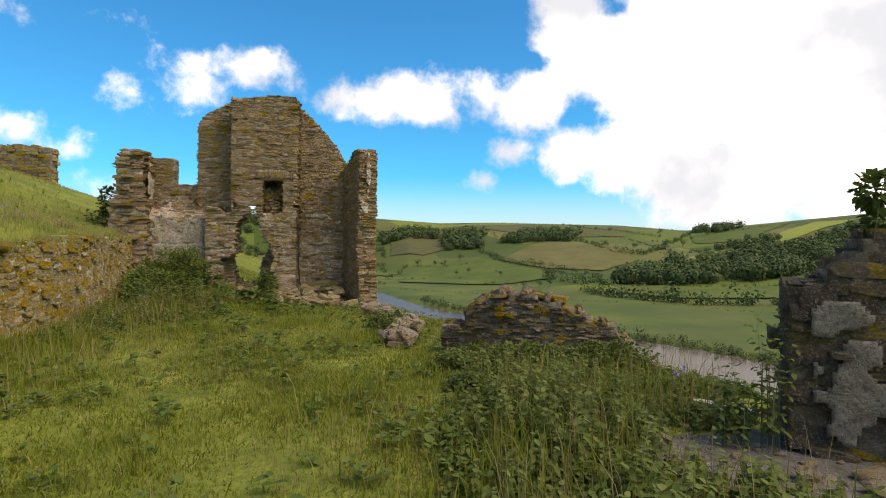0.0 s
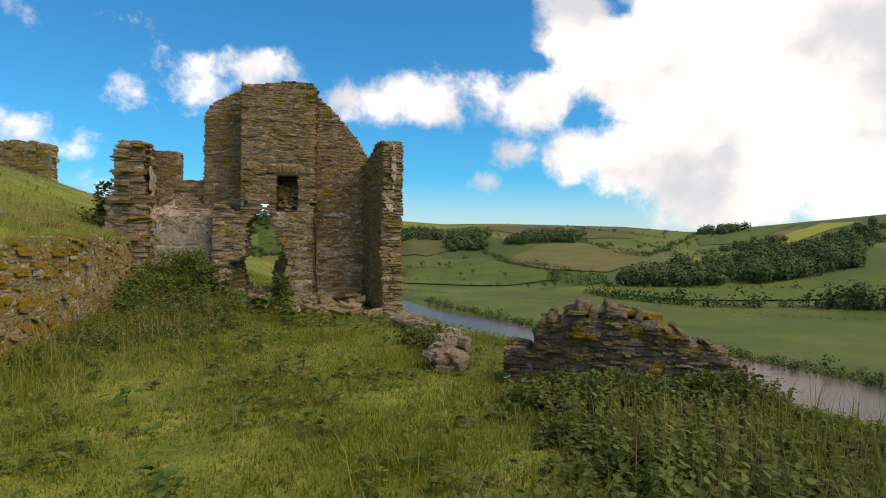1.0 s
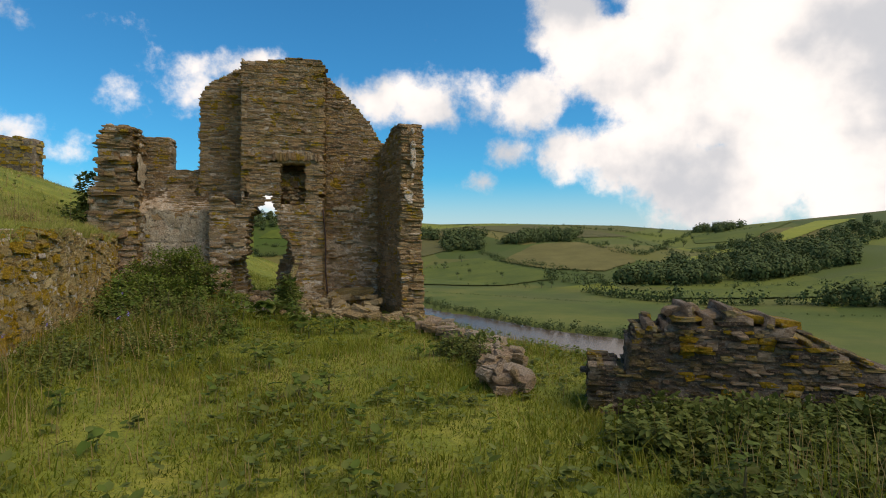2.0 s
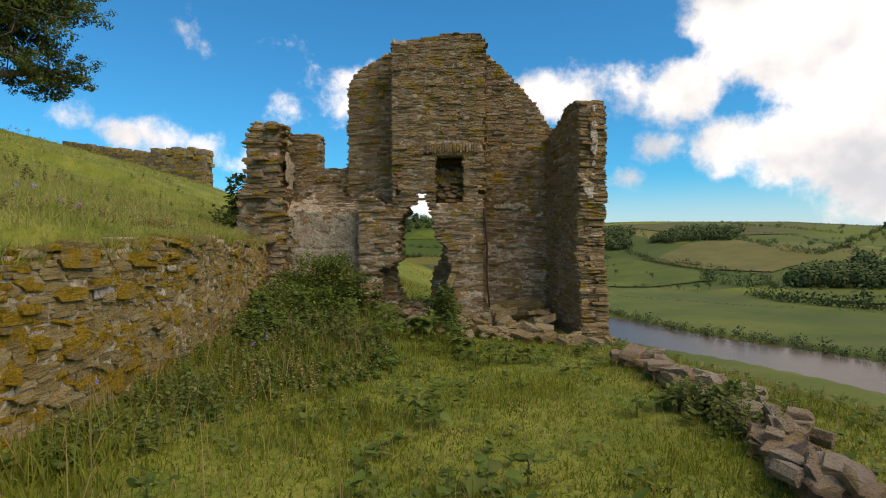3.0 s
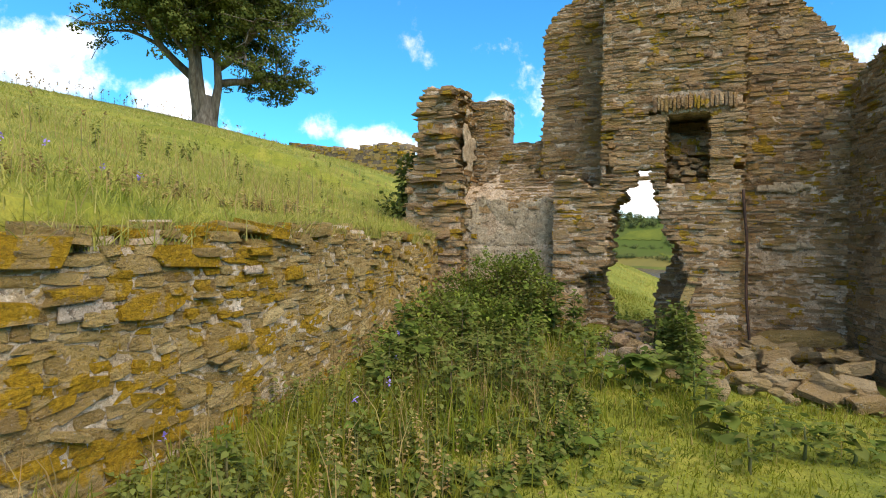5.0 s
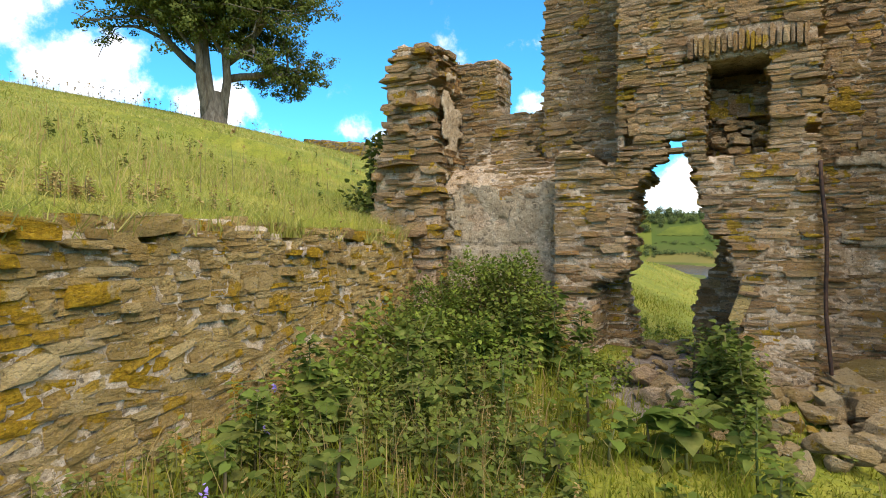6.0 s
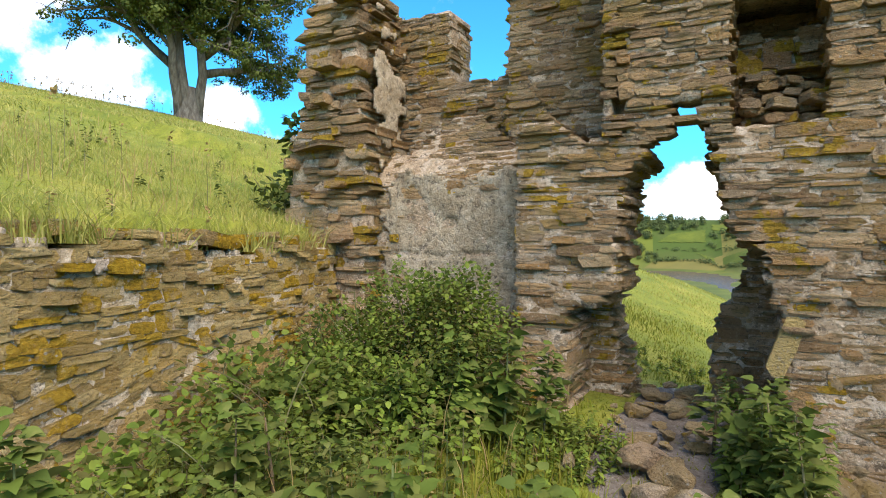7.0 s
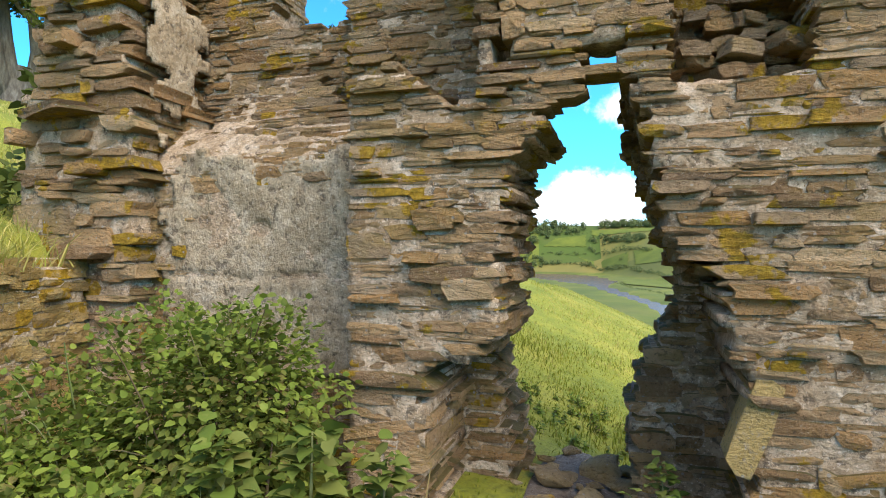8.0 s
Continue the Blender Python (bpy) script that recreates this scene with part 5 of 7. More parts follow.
# ---- far trees ----
def clump_cloud(centres, sizes, rng, cards, material, name, squash=0.85):
    """Crowns of many small leaf clumps: cards scattered over and inside uneven ellipsoids."""
    n = len(centres)
    c, s = np.repeat(np.asarray(centres), cards, 0), np.repeat(np.asarray(sizes), cards)
    v = rng.normal(size=(n * cards, 3))
    v /= np.linalg.norm(v, axis=1, keepdims=True)
    bump = 0.78 + 0.3 * np.sin(v[:, 0] * 5 + s) * np.cos(v[:, 1] * 4 + 2 * s) + rng.uniform(-0.14, 0.08, n * cards)
    pos = c + v * (s * bump)[:, None] * np.array([1, 1, squash])
    pos[:, 2] = np.maximum(pos[:, 2], c[:, 2] - s * 0.75)
    k = rng.normal(size=v.shape) * 0.22 + v + np.array([0, 0, 0.25])
    k /= np.linalg.norm(k, axis=1, keepdims=True)
    a = np.cross(k, rng.normal(size=v.shape))
    a /= np.linalg.norm(a, axis=1, keepdims=True)
    b = np.cross(k, a)
    r = (s * rng.uniform(0.10, 0.19, n * cards))[:, None]
    lift = k * r * 0.35
    verts = np.stack([pos + a * r - lift, pos + b * r * 0.8, pos - a * r * 0.9 - lift, pos - b * r], 1).reshape(-1, 3)
    q = np.arange(n * cards)[:, None] * 4
    faces = np.concatenate([q + [0, 1, 3], q + [1, 2, 3]], 0)
    return mesh_of(name, verts, faces, material)


tree_rng = np.random.default_rng(101)


def inside_polygon(poly, x, y):
    ok = np.zeros(len(x), bool)
    for (ax, ay), (bx, by) in zip(poly, poly[1:] + poly[:1]):
        ok ^= ((ay > y) != (by > y)) & (x < (bx - ax) * (y - ay) / (by - ay + 1e-9) + ax)
    return ok


def wood(poly, spacing, tall, label, cards=70):
    xs, ys = [p[0] for p in poly], [p[1] for p in poly]
    n = int((max(xs) - min(xs)) * (max(ys) - min(ys)) / spacing ** 2)
    x, y = tree_rng.uniform(min(xs), max(xs), n), tree_rng.uniform(min(ys), max(ys), n)
    ok = inside_polygon(poly, x, y)
    x, y = x[ok], y[ok]
    size = tree_rng.uniform(0.6, 1.35, len(x)) * tall / 2
    z = land(x, y) + size * 0.8
    me = clump_cloud(np.stack([x, y, z], 1), size, tree_rng, cards, far_tree_mat, "woodland", 1.0)
    return thing("woodland", me, label, "woodland", kind="stuff")


WOODS = [
    ([(-480, 1250), (-400, 1300), (-300, 1300), (-292, 1262), (-358, 1226), (-380, 1190), (-450, 1195)], 10, 13), ([(-275, 1290), (-155, 1285), (-150, 1335), (-280, 1340)], 9, 15),
    ([(-284, 1232), (-258, 1240), (-195, 1215), (-160, 1190), (-165, 1150), (-185, 1165), (-258, 1212)], 9, 12), ([(-470, 1190), (-430, 1192), (-360, 1150), (-335, 1130), (-350, 1118), (-430, 1150)], 9, 10),
    ([(154, 530), (205, 500), (262, 487), (340, 498), (385, 530), (440, 620), (425, 690), (365, 700), (300, 625), (251, 625), (185, 580)], 9.5, 15),
    ([(450, 610), (560, 720), (610, 830), (526, 790), (440, 720)], 17, 13), ([(390, 720), (470, 800), (440, 820), (350, 760)], 16, 12),
    ([(100, 930), (202, 905), (262, 1080), (150, 1080)], 10, 16), ([(3, 905), (68, 900), (80, 1060), (12, 1070)], 10, 16),
    ([(-110, 1020), (-2, 1017), (-5, 1100), (-110, 1100)], 10, 15), ([(470, 980), (560, 1050), (500, 1090), (440, 1020)], 11, 14),
    ([(232, 372), (300, 352), (335, 300), (268, 318)], 8, 15),
]
for poly, gap, tall in WOODS:
    wood(swung(poly), gap, tall, "dense dark green wood on the far hillside", 125)


def hedge(points, gap, low, high, label, cards=46, jitter=2.0):
    xs, ys = [], []
    for (ax, ay), (bx, by) in zip(points, points[1:]):
        n = max(2, int(math.hypot(bx - ax, by - ay) / gap))
        t = (np.arange(n) + tree_rng.uniform(0, 1, n)) / n
        xs.append(ax + (bx - ax) * t + tree_rng.normal(0, jitter, n))
        ys.append(ay + (by - ay) * t + tree_rng.normal(0, jitter, n))
    x, y = np.concatenate(xs), np.concatenate(ys)
    size = low + (high - low) * tree_rng.uniform(0, 1, len(x)) ** 2.2
    z = np.maximum(land(x, y), -39.6) + size * 0.62
    return thing("hedge", clump_cloud(np.stack([x, y, z], 1), size, tree_rng, cards, far_tree_mat, "hedge", 0.95), label, "hedge", kind="stuff")


HEDGES = [
    ([(-277, 1200), (-230, 1165), (-177, 1130), (-139, 1085)], 4.0, 3.0, 8.0), ([(-360, 1166), (-271, 1176)], 4.0, 2.0, 6.0), ([(-352, 1128), (-300, 1138), (-262, 1138), (-235, 1112), (-170, 1045)], 3.0, 3.0, 8.0),
    ([(-170, 1045), (-150, 1000), (-110, 930)], 4.0, 2.5, 7.0), ([(-200, 1090), (-190, 1120)], 5.0, 3.0, 6.0), ([(-150, 1180), (-110, 1120), (-90, 1080)], 4.0, 2.0, 5.0), ([(-115, 1010), (-95, 985), (-85, 920)], 4.0, 3.0, 8.0),
    ([(-110, 930), (-80, 850), (-70, 760)], 5.0, 2.0, 5.0), ([(-110, 690), (-75, 630), (-52, 560)], 2.4, 0.8, 1.6), ([(-330, 1240), (-290, 1258)], 5.0, 2.0, 5.0), ([(-150, 800), (-110, 700)], 3.0, 0.8, 2.0),
    ([(59, 901), (86, 751), (126, 672), (163, 590), (146, 520)], 4.0, 1.6, 5.5), ([(122, 495), (136, 442), (176, 392), (222, 374), (250, 347), (330, 290)], 3.4, 3.2, 10.0),
    ([(-40, 520), (-12, 492), (39, 462), (100, 415), (127, 405)], 2.4, 0.5, 0.9), ([(226, 994), (226, 793), (260, 739), (330, 764), (420, 800)], 6.0, 1.6, 6.0),
    ([(-103, 1157), (21, 1269), (160, 1280), (330, 1250), (500, 1150)], 6.0, 1.4, 2.4), ([(0, 1120), (120, 1130), (270, 1140), (400, 1120)], 6.0, 1.3, 2.4),
    ([(-60, 640), (20, 640), (80, 540)], 6.0, 0.8, 3.0), ([(-60, 800), (10, 760), (60, 760)], 7.0, 1.5, 5.0), ([(330, 900), (430, 960), (560, 990)], 6.0, 1.5, 3.5),
    ([(200, 500), (300, 420), (420, 380)], 6.0, 1.5, 5.0),
    ([(280, 640), (330, 700), (350, 800)], 6.0, 2.0, 5.0), ([(150, 400), (210, 330), (270, 290)], 2.6, 0.5, 0.9),
    ([(90, 1180), (100, 1080), (96, 930)], 6.0, 1.3, 2.2), ([(71, 781), (105, 693), (126, 634), (146, 568)], 3.0, 1.2, 3.5), ([(213, 995), (221, 858), (223, 742)], 4.0, 1.3, 3.0),
    ([(-87, 1068), (-29, 1117), (84, 1242)], 5.0, 1.3, 2.5), ([(263, 1259), (322, 1085), (368, 976)], 5.0, 1.5, 4.5), ([(463, 1054), (389, 943), (330, 860)], 5.0, 2.0, 6.0), ([(227, 741), (251, 727), (315, 815)], 4.0, 2.5, 7.0), ([(117, 640), (112, 570), (150, 520)], 4.0, 2.5, 7.5), ([(260, 1060), (300, 940), (310, 800)], 6.0, 1.4, 3.0),
]
for pts, gap, low, high in HEDGES:
    hedge(swung(pts), gap, low, high, "dark hedgerow with trees between green fields")
bank = swung([(RIVER[k][0] + 17, RIVER[k][1] + 16) for k in range(0, 12)])
hedge(bank, 1.1, 1.2, 2.6, "low dark scrub along the far river bank", 44, 2.2)
hedge([(x + 3, y + 3) for x, y in bank], 4.5, 1.2, 3.6, "bushes along the far river bank", 50, 2.0)


def trunked(name, x, y, tall, label, group):
    z = ground_z(x, y)
    ob = empty(name, (x, y, z), label, "tree", group)
    v, f = tube([(0, 0, -0.3), (0.1, 0, tall * 0.2), (0.1, 0.1, tall * 0.5)], [tall * 0.035, tall * 0.025, tall * 0.012], 6)
    part("trunk", mesh_of("trunk", v, f, bark_m, True), ob)
    n = 7
    c = np.stack([tree_rng.normal(0, tall * 0.16, n), tree_rng.normal(0, tall * 0.16, n), tall * tree_rng.uniform(0.42, 0.78, n)], 1)
    part("crown", clump_cloud(c, tree_rng.uniform(0.18, 0.30, n) * tall, tree_rng, 40, far_tree_mat, "crown"), ob)
    return ob


# ---- the pastures over the river ----
def pasture(poly, tones, label):
    m, n, l, b = shader("pasture", 0.95)
    pos = n.new("ShaderNodeNewGeometry").outputs["Position"]
    col = ramp_of(n, l, noise_of(n, l, pos, 0.03, 7.0, 0.62), [(0.35, tones[0]), (0.65, tones[1])])
    l.new(mixed(n, l, span(n, l, noise_of(n, l, pos, 0.3, 5.0, 0.7), 0.45, 0.7, 0.0, 0.35), col, tuple(0.6 * c for c in tones[0])), b.inputs["Base Color"])
    xs, ys = [p[0] for p in poly], [p[1] for p in poly]
    step = 3.0
    nx, ny = int((max(xs) - min(xs)) / step) + 1, int((max(ys) - min(ys)) / step) + 1
    gx, gy = np.meshgrid(min(xs) + np.arange(nx + 1) * step, min(ys) + np.arange(ny + 1) * step, indexing="ij")
    ok = inside_polygon(poly, (gx[:-1, :-1] + step / 2).ravel(), (gy[:-1, :-1] + step / 2).ravel())
    verts = np.stack([gx, gy, land(gx, gy) + 1.1], -1).reshape(-1, 3)
    i = (np.arange(nx)[:, None] * (ny + 1) + np.arange(ny)[None]).ravel()[ok]
    faces = np.stack([i, i + ny + 1, i + ny + 2, i + 1], -1)
    return thing("pasture", mesh_of("pasture", verts, faces, m, True), label, "field", kind="structure")


# The brightest pair of tones has the sun on two fields painted in.
OLIVE, GREEN, SUNLIT, FAWN = ((0.13, 0.112, 0.026), (0.18, 0.15, 0.038)), ((0.078, 0.102, 0.013), (0.12, 0.14, 0.017)), ((0.22, 0.24, 0.028), (0.28, 0.28, 0.036)), ((0.098, 0.09, 0.026), (0.128, 0.115, 0.034))
for poly, tones, label in (([(80, 764), (143, 887), (215, 905), (242, 764), (228, 677), (173, 616), (121, 654)], OLIVE, "ripe olive-yellow hay field on the far hillside"),
                           ([(-40, 700), (-10, 800), (55, 815), (117, 629), (115, 579), (33, 564), (-40, 590)], GREEN, "bright green pasture on the far hillside"),
                           ([(282, 688), (323, 699), (302, 639), (266, 624)], SUNLIT, "small sunlit yellow field beside the wood"),
                           ([(447, 806), (610, 946), (640, 893), (455, 772)], SUNLIT, "sunlit lime green field below the crest"),
                           ([(48, 1221), (201, 1245), (289, 1122), (319, 979), (198, 993)], FAWN, "fawn grass field under the crest"),
                           ([(-84, 1026), (13, 1140), (38, 948), (-22, 873), (-75, 918)], FAWN, "fawn grass field beside the copse"),
                           ([(145, 475), (230, 456), (306, 457), (427, 506), (373, 435), (250, 388), (170, 427)], GREEN, "green pasture below the long wood"),
                           ([(438, 1023), (520, 1080), (606, 998), (449, 836), (389, 886)], GREEN, "green field on the far crest"),
                           ([(-350, 1222), (-292, 1250), (-282, 1205), (-365, 1190)], GREEN, "sunlit green pasture above the bend of the river"),
                           ([(-285, 1165), (-185, 1125), (-176, 1062), (-240, 1128)], GREEN, "green pasture beyond the bend of the river"),
                           ([(-175, 1120), (-105, 1090), (-95, 980), (-160, 1045)], GREEN, "green pasture beyond the bend of the river"),
                           ([(-285, 1278), (-150, 1275), (-140, 1235), (-280, 1252)], GREEN, "green strip of grass under the plantation"),
                           ([(-150, 850), (-130, 760), (-60, 690), (-45, 800), (-90, 900)], GREEN, "green pasture beyond the bend of the river")):
    pasture(swung(poly), tones, label)
FIELD_TREES = [(66, 621, 10), (20, 663, 8), (34, 677, 9), (30, 801, 12), (7, 756, 12), (-29, 789, 12), (-46, 683, 9), (78, 537, 7), (92, 532, 8), (101, 530, 8),
               (-52, 634, 8), (378, 996, 14), (356, 852, 13), (311, 799, 14), (254, 763, 13), (226, 793, 12), (-6, 770, 10), (45, 560, 4), (28, 575, 3), (52, 566, 4)]
for x, y, tall in swung(FIELD_TREES):
    trunked("field_tree", x, y, tall, "single round-headed tree in a green pasture", "trees in the far fields")


# ---- the oak on the brow ----
def oak():
    base = Vector((-30.5, 26.6, ground_z(-30.5, 26.6) - 0.2))
    ob = empty("oak_tree", base, "large spreading oak with clustered grey trunks on the grassy brow", "tree")
    rng = np.random.default_rng(202)
    wood_v, wood_f, tips = [], [], []

    def limb(p, d, length, radius, level):
        pts, rad, q, dd = [p], [radius], p.copy(), d.normalized()
        steps = 5
        for k in range(steps):
            dd = (dd + Vector(rng.normal(0, 0.13 + 0.05 * level, 3)) + Vector((0, 0, 0.05 if level < 2 else -0.02))).normalized()
            if level and q.z < 2.6:
                dd.z = abs(dd.z) + 0.18
                dd.normalize()
            q = q + dd * (length / steps)
            pts.append(q.copy())
            rad.append(radius * (1 - 0.55 * (k + 1) / steps))
            if level >= 2 or (level == 1 and k >= 2):
                tips.append((q.copy(), level))
            if level < 3 and k >= (1 if level else 2):
                for _ in range(2 if level < 2 else 1):
                    side = Vector(rng.normal(0, 1, 3))
                    side.z = side.z * 0.45 + (0.10 if level else 0.05)
                    nd = (dd * 0.55 + side.normalized() * 0.95).normalized()
                    limb(q.copy(), nd, length * rng.uniform(0.5, 0.72), rad[-1] * 0.62, level + 1)
        v, f = tube(pts, rad, 7 if level < 2 else 5)
        b = len(wood_v)
        wood_v.extend(v)
        wood_f.extend([tuple(b + i for i in g) for g in f])

    # the twin stems share a flared foot
    side = Vector((0.47, 0.88, 0))
    for off, lean, tall, thick in ((-0.36, -0.10, 5.6, 0.25), (0.02, 0.02, 6.8, 0.31), (0.38, 0.12, 5.8, 0.27)):
        limb(side * off, side * lean + Vector((0.05, -0.03, 1)), tall, thick, 0)
    v, f = tube([(0, 0, -0.4), (0, 0, 0.15), (-0.02, 0, 0.8), (-0.03, 0, 1.7)], [1.0, 0.68, 0.54, 0.40], 12)
    b = len(wood_v)
    wood_v.extend(v)
    wood_f.extend([tuple(b + i for i in g) for g in f])
    # the long low bough over the slope
    for off, high, d, reach in ((-0.6, 2.6, side * -1 + Vector((0, 0, 0.26)), 5.0), (0.6, 2.4, side + Vector((0, 0, 0.22)), 4.0),
                                (0.6, 3.2, side + Vector((0.4, -0.2, 0.35)), 4.2)):
        limb(side * off + Vector((0, 0, high)), d, reach, 0.22, 1)
    part("trunk", mesh_of("trunk", wood_v, wood_f, bark_m, True), ob, "three grey trunks with spreading limbs")
    c = np.array([list(t[0]) for t in tips])
    keep = rng.uniform(0, 1, len(c)) < 0.7
    c = c[keep] + rng.normal(0, 0.25, (keep.sum(), 3))
    c = c[(c[:, 2] > 1.6)]
    sizes = rng.uniform(0.26, 0.56, len(c))
    part("crown", clump_cloud(c, sizes, rng, 46, oak_mat, "crown", 0.6), ob, "dark green leaf clumps with gaps of sky")
    return ob


oak()


# ---- grass ----
def blades(x, y, z, rng, tall, wide, lean=0.35):
    """Bent blades with a foot, a middle and a tip."""
    n = len(x)
    a = rng.uniform(0, 2 * math.pi, n)
    side = np.stack([np.cos(a), np.sin(a), np.zeros(n)], 1)
    b = rng.uniform(0, 2 * math.pi, n)
    bend = np.stack([np.cos(b), np.sin(b), np.zeros(n)], 1) * (tall * np.abs(rng.normal(0, lean, n)))[:, None]
    foot = np.stack([x, y, z - 0.02], 1)
    up = np.zeros((n, 3))
    up[:, 2] = tall
    w = (wide * 0.5)[:, None] if np.ndim(wide) else wide * 0.5
    mid = foot + up * 0.55 + bend * 0.35
    tip = foot + up * rng.uniform(0.85, 1.0, n)[:, None] + bend
    verts = np.stack([foot - side * w, foot + side * w, mid - side * w * 0.8, mid + side * w * 0.8, tip], 1).reshape(-1, 3)
    q = np.arange(n)[:, None] * 5
    faces = np.concatenate([q + [0, 1, 3], q + [0, 3, 2], q + [2, 3, 4]], 0)
    return verts, faces


def on_room_side(x, y):
    edge = np.interp(y, [p[1] for p in RETAIN], [p[0] for p in RETAIN])
    return x > edge + 0.02


def off_walls(x, y):
    """True where no wall or bare earth stands."""
    u = (x + 4.9) * math.cos(TURN) + (y - 15.5) * math.sin(TURN)
    d = -(x + 4.9) * math.sin(TURN) + (y - 15.5) * math.cos(TURN)
    gab = (u > -3.8) & (u < 2.6) & (d > 0.15) & (d < 1.25) & ~((u > -1.02) & (u < 0.4) & (d < 0.75)) & ~((u > -0.78) & (u < 0.05))
    gab |= (u > -1.45) & (u < 1.0) & (d > -0.02) & (d < 0.7) & ~((u > -1.0) & (u < 0.38))
    side = (u > 2.15) & (u < 3.15) & (d > -0.85) & (d < 0.8)
    path = (u > -0.75) & (u < 0.15) & (d > -1.2) & (d < 1.4)
    heap = (u > 1.0) & (u < 2.3) & (d > -1.1) & (d < 0.6)
    earth = ((x - 2.3) / 1.1) ** 2 + ((y - 3.85) / 0.8) ** 2 < 1
    frag = (x > 0.0) & (x < 2.2) & (y > 7.55) & (y < 8.6)
    frag |= (x > 2.5) & (x < 4.0) & (y > 3.5) & (y < 4.8)
    return ~(gab | side | heap | earth | frag | (path & (np.sin(x * 11) * np.sin(y * 9) > 0.1)))


grass_rng = np.random.default_rng(301)


def sow(name, n, x0, x1, y0, y1, tall, wide, material, label, where=None, thin=None, lean=0.35, patch=None):
    x, y = grass_rng.uniform(x0, x1, n), grass_rng.uniform(y0, y1, n)
    rim = np.minimum(np.minimum(x - x0, x1 - x), np.minimum(y - y0, y1 - y))
    ok = off_walls(x, y) & (grass_rng.uniform(0, 1, n) < smooth(0.0, 1.6, rim + 0.5 * lumps(x, y, 0.8, 11)))
    if where is not None:
        ok &= where(x, y)
    if thin is not None:
        ok &= grass_rng.uniform(0, 1, n) < thin(x, y)
    x, y = x[ok], y[ok]
    t = grass_rng.uniform(tall[0], tall[1], len(x))
    if patch is not None:
        t = t * patch(x, y)
    w = grass_rng.uniform(wide[0], wide[1], len(x))
    v, f = blades(x, y, land(x, y), grass_rng, t, w, lean)
    return thing(name, mesh_of(name, v, f, material), label, "grass", kind="stuff")


rank = lambda x, y: np.exp(-((x + 6.2 - 0.11 * (12 - y)) / 0.9) ** 2) + np.exp(-(((x - 0.9) / 1.6) ** 2 + ((y - 4.6) / 2.2) ** 2)) * 0.35
clumpy = lambda x, y: 0.75 + 0.45 * lumps(x, y, 0.55, 5) + 0.25 * lumps(x, y, 1.7, 9)
near_eye = lambda x, y: np.clip(1.25 - 0.045 * (y - 2), 0.45, 1.0)
sow("meadow_grass", 250000, -7.2, 3.6, 1.0, 16.5, (0.04, 0.12), (0.007, 0.014), grass_mat, "lush uneven meadow grass", on_room_side, near_eye, 0.75, clumpy)
sow("tussock_grass", 60000, -7.0, 3.2, 1.2, 15.6, (0.12, 0.34), (0.006, 0.012), grass_mat, "dark tussocks standing up out of the meadow", on_room_side, lambda x, y: np.clip(1.7 * lumps(x, y, 0.62, 17) + 0.5 * lumps(x, y, 2.0, 4) - 0.45, 0, 1), 0.6, clumpy)
sow("seeding_grass", 26000, -7.2, 3.4, 1.5, 15.5, (0.08, 0.22), (0.004, 0.007), straw_mat, "thin yellow seeding grass stalks",
    on_room_side, lambda x, y: np.clip(0.35 + 0.7 * lumps(x, y, 1.3, 2), 0.05, 1), 0.3)
sow("rank_grass", 70000, -7.2, 3.2, 2.2, 15.4, (0.14, 0.42), (0.006, 0.012), grass_mat, "tall rank grass among the weeds", on_room_side, rank, 0.4, clumpy)
sow("wall_straw", 9000, -7.0, -4.5, 9.4, 14.6, (0.14, 0.42), (0.004, 0.007), straw_mat, "tall straw-coloured grass before the retaining wall", on_room_side, lambda x, y: np.clip(0.9 * lumps(x, y, 0.7, 21) + 0.25, 0, 1), 0.35)
sow("wall_grass", 16000, -7.0, -4.4, 9.0, 14.8, (0.10, 0.30), (0.005, 0.009), grass_mat, "tall green grass before the retaining wall", on_room_side, lambda x, y: np.clip(0.9 * lumps(x, y, 0.8, 25) + 0.35, 0, 1), 0.4)
sow("rank_straw", 6000, -7.2, 3.2, 2.2, 15.4, (0.3, 0.65), (0.004, 0.008), straw_mat, "tall yellow stalks among the weeds", on_room_side, rank, 0.35)
in_bed = lambda x, y: (x > 0.1) & (((x - 2.3) / 1.1) ** 2 + ((y - 3.85) / 0.85) ** 2 > 1)
sow("bed_grass", 2400, -0.6, 2.9, 1.6, 7.0, (0.3, 0.62), (0.005, 0.010), grass_mat, "tall grass growing up through the nettles", in_bed, None, 0.3)
sow("bed_straw", 1500, -0.6, 2.9, 1.6, 7.0, (0.35, 0.7), (0.004, 0.007), straw_mat, "pale dry stalks among the nettles", in_bed, None, 0.25)
sow("bank_grass", 70000, -1.5, 17.0, 4.5, 42.0, (0.05, 0.14), (0.014, 0.032), slope_mat, "yellow-green grass on the falling bank", lambda x, y: x > -1.2 + 0 * y, None, 0.4, clumpy)
# Darker meadow blades stand in for the gable's shade, thinning with distance.
sow("path_grass", 45000, -9.0, -3.0, 16.2, 21.5, (0.03, 0.11), (0.006, 0.013), grass_mat, "darker green grass close behind the gable", None, lambda x, y: np.clip(1.3 - 0.25 * (y - 16.4), 0, 1), 0.5, clumpy)
sow("back_grass", 60000, -12.5, -2.5, 16.6, 28.0, (0.025, 0.085), (0.008, 0.018), slope_mat, "sunlit rough grass behind the gable", None, lambda x, y: np.clip(1.4 - 0.05 * (y - 16), 0.3, 1), 0.4, clumpy)
on_hill = lambda x, y: ~on_room_side(x, y) & (x < np.interp(y, [p[1] for p in RETAIN], [p[0] for p in RETAIN]) - 0.06)
